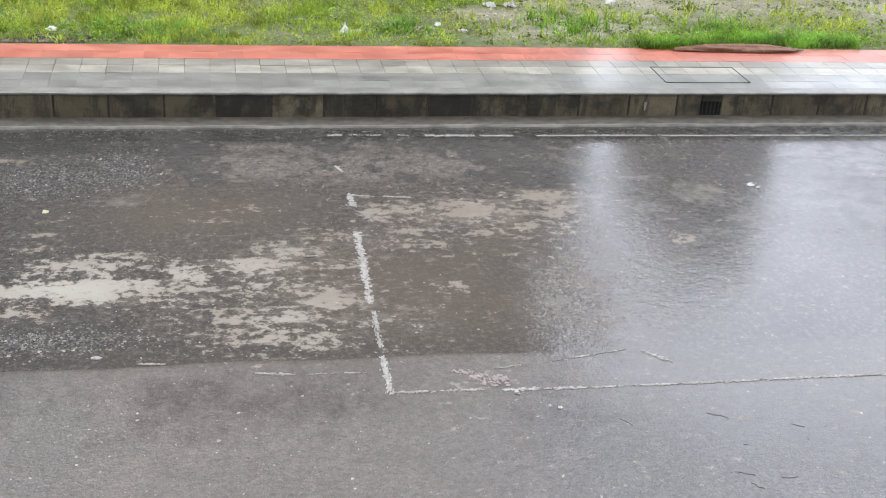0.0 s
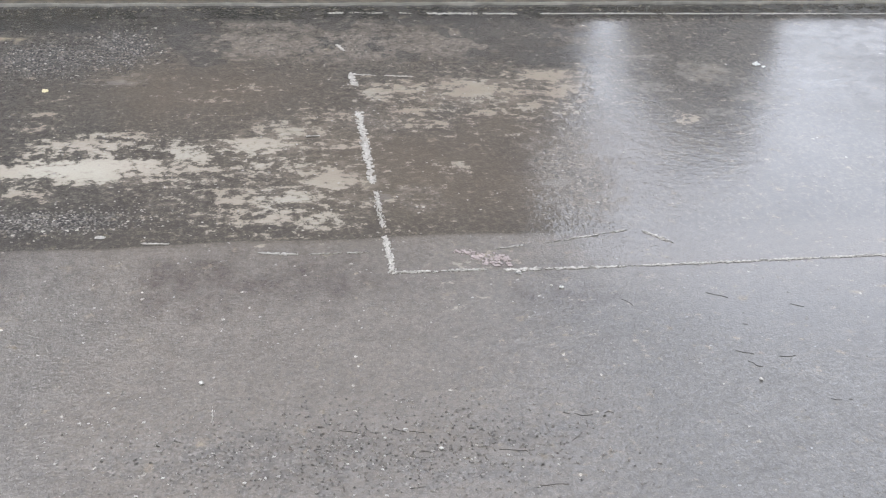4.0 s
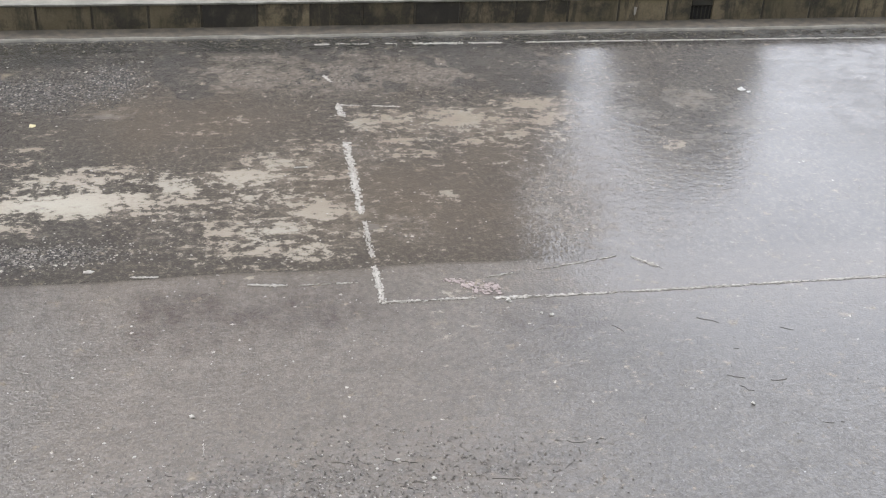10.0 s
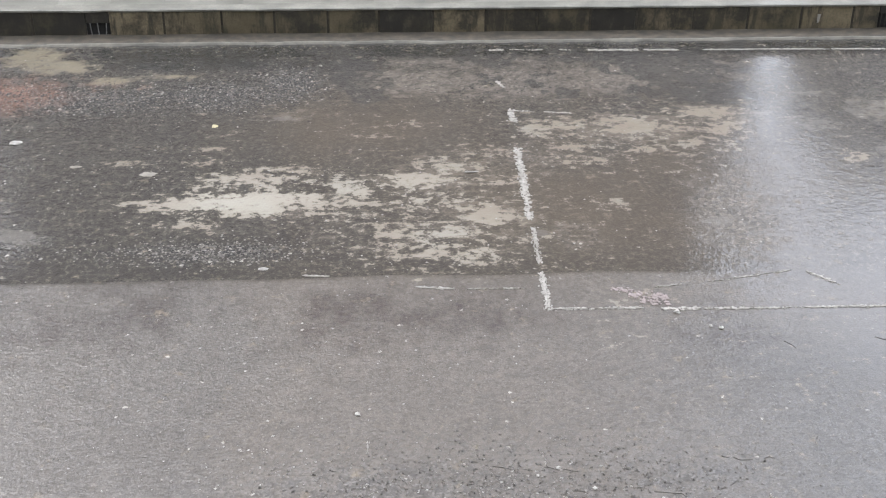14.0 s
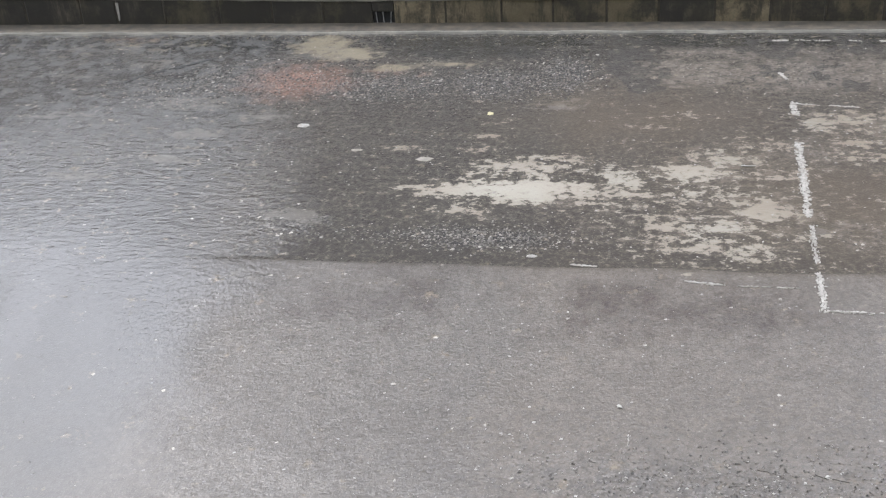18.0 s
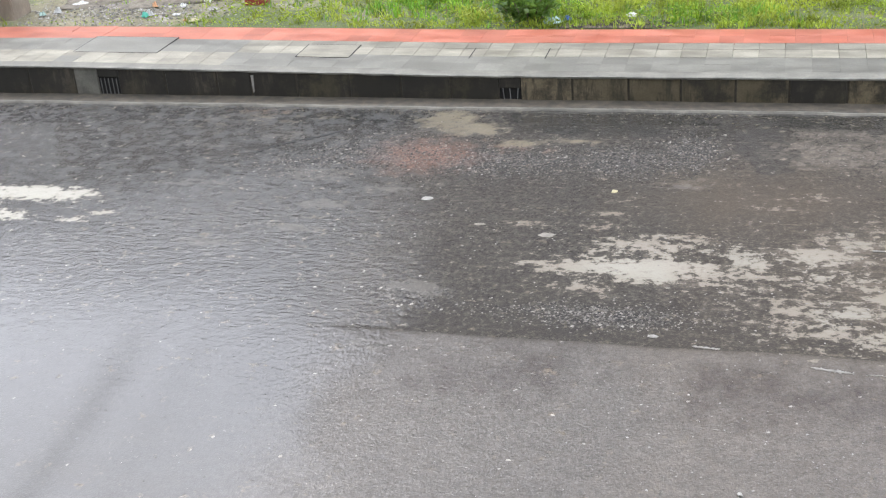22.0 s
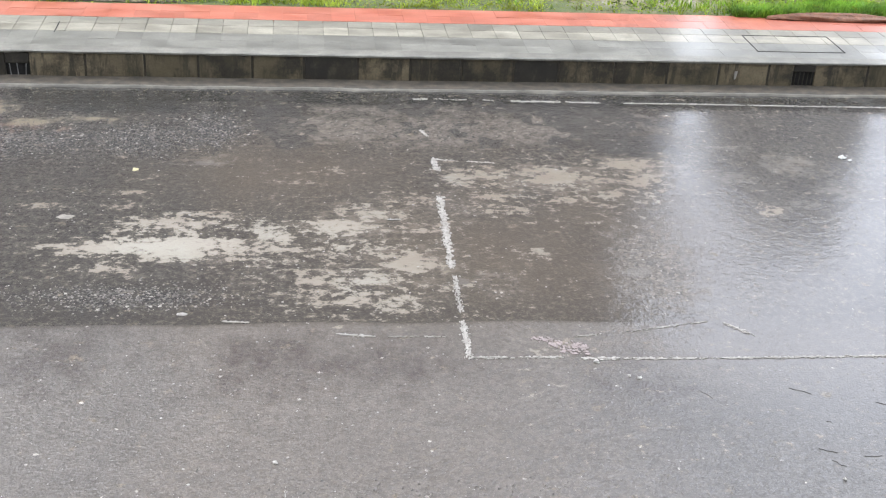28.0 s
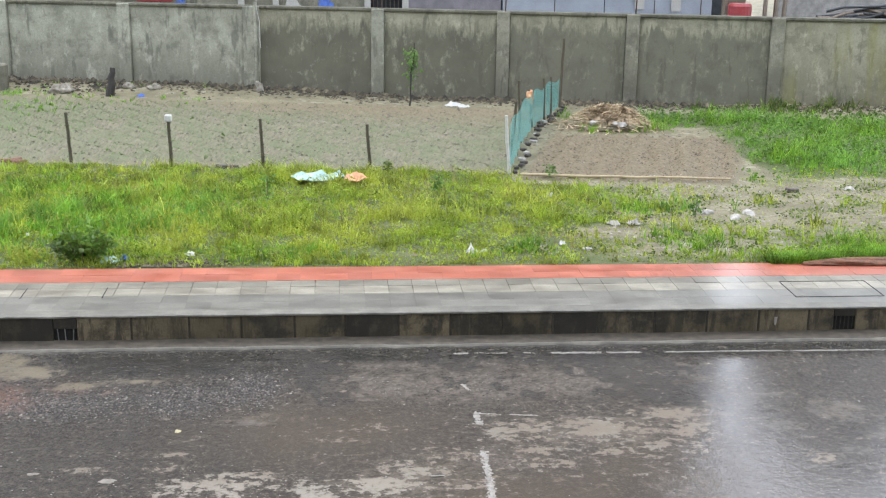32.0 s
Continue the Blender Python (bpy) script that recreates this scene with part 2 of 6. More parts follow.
    col = mix(t, attr(t, "soaked"), col, mix(t, 1.0, col, (0.53, 0.6, 0.68), "MULTIPLY"))
    trickle = step(t, calc(t, "ADD", attr(t, "runnel"), calc(t, "MULTIPLY", calc(t, "SUBTRACT", grain(t, 8, 8, 0.75), 0.5), 1.1)), 0.5, 0.62)
    col = mix(t, calc(t, "MULTIPLY", trickle, 0.8), col, mix(t, n_mid, (0.02, 0.018, 0.016), (0.04, 0.036, 0.031)))
    # gravel, silt and brick dust washed on to the road
    grav = step(t, calc(t, "ADD", calc(t, "ADD", attr(t, "gravel"), calc(t, "MULTIPLY", calc(t, "SUBTRACT", loose, 0.5), 0.9)), calc(t, "MULTIPLY", rag, 2.8)), 0.5, 0.7)
    pebble = mix(t, step(t, stone_tone, 0.4, 0.97), (0.007, 0.0065, 0.0065), (0.16, 0.148, 0.132))
    pebble = mix(t, step(t, loose, 0.91, 0.93, 0, 0.9), pebble, (0.36, 0.34, 0.3))
    col = mix(t, calc(t, "MULTIPLY", grav, 0.9), col, pebble)
    red = step(t, calc(t, "ADD", attr(t, "brick_dust"), calc(t, "MULTIPLY", rag, 2.4)), 0.3, 1.4)
    col = mix(t, calc(t, "MULTIPLY", red, 0.75), col, mix(t, stone_tone, (0.12, 0.054, 0.032), (0.27, 0.135, 0.092)))
    silt = step(t, calc(t, "ADD", attr(t, "silt"), calc(t, "MULTIPLY", rag, 3.6)), 0.35, 0.95)
    col = mix(t, calc(t, "MULTIPLY", silt, 0.78), col, mix(t, n_mid, (0.135, 0.112, 0.074), (0.225, 0.193, 0.135)))
    dust = step(t, calc(t, "ADD", attr(t, "dusty"), calc(t, "MULTIPLY", calc(t, "SUBTRACT", grain(t, 8, 7, 0.72, where(t, 0.7, 1, 1)), 0.5), 4.0)), 0.5, 0.95)
    col = mix(t, calc(t, "MULTIPLY", dust, 0.42), col, mix(t, n_mid, (0.13, 0.108, 0.082), (0.2, 0.172, 0.136)))
    dull = calc(t, "MULTIPLY", step(t, grain(t, 6.5, 8, 0.76, where(t, 0.8, 0.8, 1)), 0.48, 0.57), attr(t, "patchy"))
    col = mix(t, calc(t, "MULTIPLY", dull, 0.6), col, (0.086, 0.086, 0.084))
    blot = step(t, calc(t, "ADD", attr(t, "blotch"), calc(t, "MULTIPLY", calc(t, "SUBTRACT", grain(t, 9, 8, 0.75, where(t, 0.7, 1, 1)), 0.5), 3.0)), 0.5, 0.75)
    col = mix(t, calc(t, "MULTIPLY", blot, 0.5), col, mix(t, n_mid, (0.1, 0.092, 0.08), (0.16, 0.148, 0.13)))
    # worn remains of cement slurry
    wide = where(t, 0.8, 1, 1)
    frac = calc(t, "ADD", calc(t, "MULTIPLY", calc(t, "SUBTRACT", grain(t, 12, 9, 0.71, wide), 0.5), 3.9), calc(t, "MULTIPLY", calc(t, "SUBTRACT", grain(t, 3.5, 3, 0.5, wide), 0.5), 0.8))
    flake = calc(t, "ADD", frac, attr(t, "cement"))
    cem = step(t, flake, 0.58, 0.605)
    tint = grain(t, 2.2, 3)
    cem_col = mix(t, step(t, tint, 0.38, 0.5), (0.2, 0.182, 0.15), (0.178, 0.15, 0.116))
    cem_col = mix(t, step(t, tint, 0.52, 0.64, 0, 0.8), cem_col, (0.165, 0.128, 0.104))
    cem_col = mix(t, attr(t, "bright_cement"), cem_col, (0.36, 0.345, 0.295))
    cem_col = mix(t, step(t, flake, 0.6, 0.95, 0.55, 0.0), cem_col, (0.15, 0.125, 0.1))
    cem_col = mix(t, step(t, n_fine, 0.35, 0.75, 0, 0.3), cem_col, (0.14, 0.125, 0.1))
    col = mix(t, step(t, flake, 0.25, 0.6, 0, 0.25), col, (0.16, 0.14, 0.11))
    col = mix(t, cem, col, cem_col)
    put(t, p.inputs["Base Color"], col)
    put(t, p.inputs["Roughness"], 0.6)
    holes = calc(t, "MULTIPLY", step(t, grain(t, 34, 5, 0.7, where(t, 1, 0.8, 1)), 0.44, 0.55, 0.4, 1.0), step(t, grain(t, 7, 6, 0.7, where(t, 0.9, 0.8, 1)), 0.4, 0.58, 0.75, 1.0))
    bare = calc(t, "MULTIPLY", step(t, dull, 0, 1, 1.0, 0.4), mix(t, step(t, attr(t, "film"), 0.42, 0.75, 0.35, 0.9), holes, (1, 1, 1)))
    bare = calc(t, "MULTIPLY", bare, step(t, grav, 0, 1, 1.0, 0.6))
    bare = calc(t, "MULTIPLY", bare, step(t, blot, 0, 1, 1.0, 0.7))
    bare = calc(t, "MULTIPLY", bare, calc(t, "MAXIMUM", step(t, gritty, 0, 1, 1.0, 0.6), trickle))
    bare = calc(t, "MULTIPLY", bare, step(t, attr(t, "thin"), 0, 1, 1.0, 0.7))
    put(t, p.inputs["Coat Weight"], calc(t, "MULTIPLY", calc(t, "MULTIPLY", calc(t, "MULTIPLY", bare, step(t, attr(t, "film"), 0.35, 0.9, 0.95, 0.98)), step(t, attr(t, "track"), 0, 1, 1.0, 0.35)), step(t, cem, 0, 1, 1.0, 0.5)))
    gloss = calc(t, "ADD", step(t, n_mid, 0.3, 0.7, -0.015, 0.03), calc(t, "MULTIPLY", dull, 0.1))
    put(t, p.inputs["Coat Roughness"], calc(t, "ADD", step(t, attr(t, "film"), 0, 1, 0.09, 0.035), gloss))
    p.inputs["Coat IOR"].default_value = 1.63
    p.inputs["Specular IOR Level"].default_value = 0.2
    stone = cells(t, 62)
    relief(t, p, calc(t, "ADD", calc(t, "MULTIPLY", stone, 0.35), calc(t, "ADD", calc(t, "MULTIPLY", grain(t, 60, 4, 0.65), 0.7), calc(t, "MULTIPLY", cem, 0.25))), 0.6, 0.008)
    b2 = t.nodes.new("ShaderNodeBump")
    b2.inputs["Distance"].default_value = 0.014
    uneven = calc(t, "ADD", calc(t, "ADD", step(t, attr(t, "film"), 0.3, 1, 0.42, 0.09), calc(t, "MULTIPLY", attr(t, "coarse"), 0.4)), calc(t, "ADD", calc(t, "MULTIPLY", attr(t, "flow"), 0.36), calc(t, "ADD", calc(t, "MULTIPLY", grav, 0.35), calc(t, "MULTIPLY", gritty, 0.13))))
    put(t, b2.inputs["Strength"], uneven)
    grainy = calc(t, "ADD", calc(t, "MULTIPLY", grain(t, 50, 3, 0.62, where(t, 0.9, 0.9, 1)), 0.85), calc(t, "MULTIPLY", grain(t, 12, 2, 0.5), 0.4))
    calm = calc(t, "ADD", calc(t, "MULTIPLY", grain(t, 9, 3, 0.5), 0.9), calc(t, "MULTIPLY", grain(t, 36, 2.5, 0.55, where(t, 1, 0.85, 1)), 0.8))
    waves = mix(t, step(t, attr(t, "film"), 0.45, 0.8), grainy, calm)
    wavelets = calc(t, "MULTIPLY", calc(t, "MULTIPLY", grain(t, 15, 5, 0.6, where(t, 0.6, 1.15, 1)), attr(t, "flow")), 1.9)
    t.links.new(calc(t, "ADD", waves, wavelets), b2.inputs["Height"])
    t.links.new(b2.outputs[0], p.inputs["Coat Normal"])
    return m


def soil_material():
    m, t, p = mat("lot_soil")
    n1, n2, n3 = grain(t, 1.4, 4), grain(t, 9, 5, 0.65), grain(t, 55, 3, 0.7)
    bare = mix(t, step(t, n1, 0.35, 0.65), (0.135, 0.12, 0.062), (0.235, 0.214, 0.125))
    bare = mix(t, step(t, n2, 0.4, 0.7, 0, 0.6), bare, (0.13, 0.115, 0.09))
    bare = mix(t, step(t, grain(t, 4.5, 6, 0.75), 0.53, 0.64, 0, 0.6), bare, (0.085, 0.09, 0.042))
    bare = mix(t, step(t, grain(t, 3.3, 5, 0.7), 0.56, 0.66, 0, 0.6), bare, (0.33, 0.315, 0.25))
    field = mix(t, step(t, n2, 0.35, 0.65), (0.125, 0.115, 0.072), (0.215, 0.2, 0.138))
    field = mix(t, step(t, n1, 0.36, 0.62, 0, 0.6), field, (0.11, 0.145, 0.062))
    field = mix(t, calc(t, "MULTIPLY", attr(t, "sprouted"), step(t, n2, 0.35, 0.6, 0.35, 1.0)), field, (0.105, 0.15, 0.055))
    field = mix(t, attr(t, "rosy"), field, mix(t, n2, (0.15, 0.105, 0.062), (0.245, 0.188, 0.122)))
    field = mix(t, step(t, grain(t, 16, 5, 0.7), 0.54, 0.63, 0, 0.75), field, (0.06, 0.062, 0.042))
    col = mix(t, attr(t, "tilled"), bare, field)
    col = mix(t, attr(t, "bed"), col, mix(t, step(t, grain(t, 14, 5, 0.7), 0.36, 0.64), (0.085, 0.067, 0.037), (0.21, 0.168, 0.1)))
    col = mix(t, step(t, calc(t, "ADD", attr(t, "green"), calc(t, "MULTIPLY", calc(t, "SUBTRACT", n2, 0.5), 1.0)), 0.2, 0.5), col, mix(t, n2, (0.035, 0.055, 0.012), (0.1, 0.125, 0.03)))
    col = mix(t, step(t, n3, 0.45, 0.75, 0, 0.5), col, (0.09, 0.08, 0.065))
    put(t, p.inputs["Base Color"], col)
    p.inputs["Roughness"].default_value = 0.85
    p.inputs["Coat Weight"].default_value = 0.1
    p.inputs["Coat Roughness"].default_value = 0.4
    relief(t, p, calc(t, "ADD", n2, calc(t, "MULTIPLY", n3, 0.5)), 0.6, 0.03)
    return m


MAT_ROAD, MAT_SOIL = road_material(), soil_material()

# ---- road ----
KERB_Y, KERB_Z = 12.36, 0.29
SEAM = 7.35
# remains of cement slurry: (x, y, half length, half width, strength)
CEMENT_MAIN = [
    (-0.82, 8.43, 0.42, 0.12, 1.05),     (-0.92, 8.52, 0.66, 0.19, 1.04), (-1.5, 8.52, 0.38, 0.1, 0.95), (-1.65, 8.42, 0.22, 0.06, 0.8), (-0.95, 8.93, 0.6, 0.14, 0.72), (-0.75, 9.1, 0.32, 0.08, 0.66),
    (-1.3, 8.18, 0.22, 0.1, 0.7), (-0.45, 8.36, 0.25, 0.08, 0.7), (-0.15, 8.68, 0.16, 0.13, 1.0), (-0.1, 8.5, 0.14, 0.1, 0.8), (-0.3, 8.85, 0.2, 0.07, 0.72),
]
CEMENT_MIDDLE = [
    (0.38, 8.86, 0.3, 0.18, 0.98), (0.6, 9.15, 0.3, 0.16, 0.74), (0.3, 8.5, 0.3, 0.1, 0.72), (0.62, 8.46, 0.22, 0.08, 0.78), (0.95, 9.4, 0.32, 0.12, 0.66), (1.1, 8.88, 0.2, 0.1, 0.72),
    (0.88, 8.25, 0.22, 0.2, 1.0), (0.6, 7.95, 0.3, 0.1, 0.78), (0.25, 7.98, 0.3, 0.14, 0.74), (0.45, 7.68, 0.45, 0.13, 0.76), (0.1, 7.8, 0.25, 0.1, 0.7), (0.75, 7.55, 0.2, 0.08, 0.66), (0.5, 8.2, 0.9, 0.9, 0.42),
]
CEMENT_BAY = [
    (1.42, 9.85, 0.16, 0.25, 0.8), (1.75, 9.95, 0.3, 0.12, 0.7), (2.28, 9.9, 0.26, 0.24, 1.02), (2.72, 9.82, 0.2, 0.1, 0.78), (3.05, 10.2, 0.28, 0.14, 0.9), (3.1, 9.85, 0.25, 0.16, 0.9),
    (2.72, 9.5, 0.15, 0.1, 0.85), (1.75, 9.48, 0.3, 0.1, 0.7), (2.3, 9.4, 0.3, 0.07, 0.62), (1.75, 9.2, 0.4, 0.12, 0.62), (1.85, 8.4, 0.13, 0.1, 0.68), (2.3, 9.7, 1.1, 0.6, 0.44),
]
CEMENT_REST = [
    (-6.85, 9.52, 0.55, 0.16, 1.3), (-7.5, 9.3, 0.4, 0.3, 1.1), (-6.35, 9.55, 0.2, 0.12, 0.85), (-5.93, 9.14, 0.14, 0.06, 0.95), (-6.15, 8.97, 0.12, 0.06, 0.85), (-6.85, 9.0, 0.28, 0.12, 0.8),
    (1.8, 7.0, 0.22, 0.1, 0.62), (4.02, 9.18, 0.16, 0.12, 0.66), (-2.0, 9.28, 0.2, 0.05, 0.75), (-1.35, 9.52, 0.16, 0.06, 0.75), (-1.35, 9.25, 0.2, 0.05, 0.62), (-0.05, 9.75, 0.2, 0.06, 0.6), (0.4, 10.0, 0.25, 0.1, 0.5),
]
GRAVEL = [(-2.6, 10.65, 0.9, 0.34, 1.0), (-3.7, 10.8, 0.7, 0.5, 0.95), (-1.4, 10.7, 0.5, 0.4, 0.85), (-0.75, 10.95, 0.28, 0.45, 0.9), (-1.2, 7.75, 0.7, 0.16, 0.75), (-2.6, 7.9, 0.5, 0.2, 0.6), (-4.4, 10.5, 0.6, 0.4, 0.7)]
GRITTY = [(0.35, 11.0, 0.6, 0.32, 1.05), (1.35, 10.95, 0.6, 0.4, 1.1), (2.2, 11.0, 0.6, 0.35, 1.0), (3.0, 11.25, 0.6, 0.35, 0.95), (1.0, 11.5, 1.2, 0.2, 0.7), (1.3, 9.3, 0.35, 0.3, 0.7), (-0.2, 8.2, 1.6, 0.6, 0.4), (2.75, 8.2, 0.35, 0.8, 0.9), (1.5, 7.9, 0.3, 0.25, 0.6), (-4.6, 9.6, 1.2, 0.7, 0.6)]
SILT = [(-3.3, 11.75, 0.3, 0.3, 1.1), (-2.98, 11.5, 0.3, 0.2, 1.1), (-2.4, 11.12, 0.24, 0.1, 0.95), (-1.95, 11.2, 0.5, 0.07, 0.6), (-5.2, 11.8, 0.8, 0.15, 0.4)]
BRICK_DUST = [(-3.3, 10.75, 0.5, 0.4, 1.2), (-2.6, 11.0, 0.6, 0.2, 0.5), (-5.4, 11.9, 0.4, 0.1, 0.5)]
DUST = [(0.6, 10.9, 0.9, 0.4, 0.6), (2.3, 9.85, 0.8, 0.4, 0.9), (3.1, 10.1, 0.5, 0.3, 0.9), (1.0, 8.2, 0.6, 0.5, 0.6), (0.55, 9.0, 0.6, 0.4, 0.8), (4.6, 10.2, 0.3, 0.3, 0.8), (-0.75, 10.25, 0.3, 0.15, 0.7), (-5.6, 11.6, 1.0, 0.2, 0.55)]
BLOTCH = [(-2.62, 8.02, 0.24, 0.13, 1.0), (-1.8, 7.06, 0.2, 0.12, 0.7), (-2.75, 7.1, 0.2, 0.12, 0.6), (1.2, 7.9, 0.14, 0.1, 0.8), (-0.75, 10.15, 0.3, 0.08, 0.8), (-3.9, 9.5, 0.3, 0.13, 0.8), (-4.7, 8.65, 0.4, 0.12, 0.7), (4.6, 10.2, 0.35, 0.3, 0.7), (2.6, 8.1, 0.15, 0.08, 0.8), (-4.0, 9.0, 0.3, 0.1, 0.8), (-5.3, 9.9, 0.5, 0.12, 0.7), (-4.2, 10.2, 0.5, 0.2, 0.75), (-5.8, 10.9, 0.5, 0.12, 0.65), (-6.3, 9.5, 0.5, 0.15, 0.6), (-3.4, 9.9, 0.35, 0.12, 0.7), (-4.9, 11.2, 0.5, 0.18, 0.6), (3.9, 9.9, 0.3, 0.2, 0.7), (4.3, 9.3, 0.3, 0.12, 0.7), (4.9, 9.6, 0.35, 0.2, 0.7), (4.1, 10.6, 0.35, 0.16, 0.6)]


def road_height(X, Y):
    lip = 0.008 / (1 + np.exp((Y - SEAM - 0.03 * ripple(X, Y, 3, 4)) * 60)) * np.clip((X + 3.4) * 1.5, 0, 1) * np.clip((2.6 - X) * 0.9, 0, 1)
    rough = 0.006 * ripple(X, Y, 9, 5) * np.clip((6.2 - Y) / 1.2, 0, 1)
    return lip + rough + 0.004 * ripple(X, Y, 2.2, 6)


def tracks(X, Y):
    """Two drier wheel tracks that swing across the wet lane."""
    bend = 0.06 * (Y - 5) ** 2
    k = np.clip((7.4 - Y) / 1.0, 0, 1)
    return k * (0.34 * np.exp(-((X + 4.25 + bend) / 0.15) ** 2) + 0.12 * np.exp(-((X + 3.75 + bend) / 0.13) ** 2))


def damp(X, Y):
    """Wetter hollows in the near lane just before the seam."""
    return spots(X, Y, [(-0.8, 6.85, 1.6, 0.42, 0.9), (0.6, 6.8, 1.0, 0.38, 0.8), (-2.2, 6.75, 1.0, 0.4, 0.7), (2.2, 6.6, 0.4, 0.4, 0.6)]) * np.clip(0.75 + 0.8 * ripple(X, Y, 3, 61), 0.4, 1)


def far_lane(X, Y):
    k = np.clip((X + 3.6 + 0.5 * ripple(X, Y, 4, 7)) * 0.8, 0, 1)
    return k * seam_side(X, Y, 70) + (1 - k) * np.clip((Y - 8.0 + 0.8 * ripple(X, Y, 2.5, 18)) / 1.6, 0, 1)


def cement(X, Y):
    g = spots(X, Y, CEMENT_MAIN, 1.2) + 0.05
    for rows in (CEMENT_MIDDLE, CEMENT_BAY, CEMENT_REST):
        g = np.maximum(g, spots(X, Y, rows, 1.2))
    return g - 0.4 * np.clip((7.3 - Y) / 0.1, 0, 1) * (X < 1.4)


def runnels(X, Y):
    """Slanting trickles of water that cut through the grit before the kerb."""
    u, v = 0.5 * X - 0.87 * Y, 0.87 * X + 0.5 * Y
    wave = ripple(u * 0.35, v, 5, 41) + 0.7 * ripple(u * 0.6, v, 13, 42) + 0.5 * ripple(u, v, 30, 43)
    zone = np.clip((Y - 10.25 - 0.25 * np.sin(X * 1.7)) / 0.4, 0, 1) * np.clip((X + 1.2) / 0.8, 0, 1) * np.clip((4.6 - X) / 0.8, 0, 1)
    return zone * np.clip(0.5 + 1.7 * wave, 0, 1)


def seam_side(X, Y, k):
    """0 on the near side of the seam, 1 beyond it."""
    k = k * (1 - 0.95 * np.clip((X - 1.6 + 0.3 * ripple(X, Y, 3, 36)) / 1.0, 0, 1))
    return 1 / (1 + np.exp(np.clip(-(Y - SEAM - 0.03 * ripple(X, Y, 3, 4)) * k, -50, 50)))


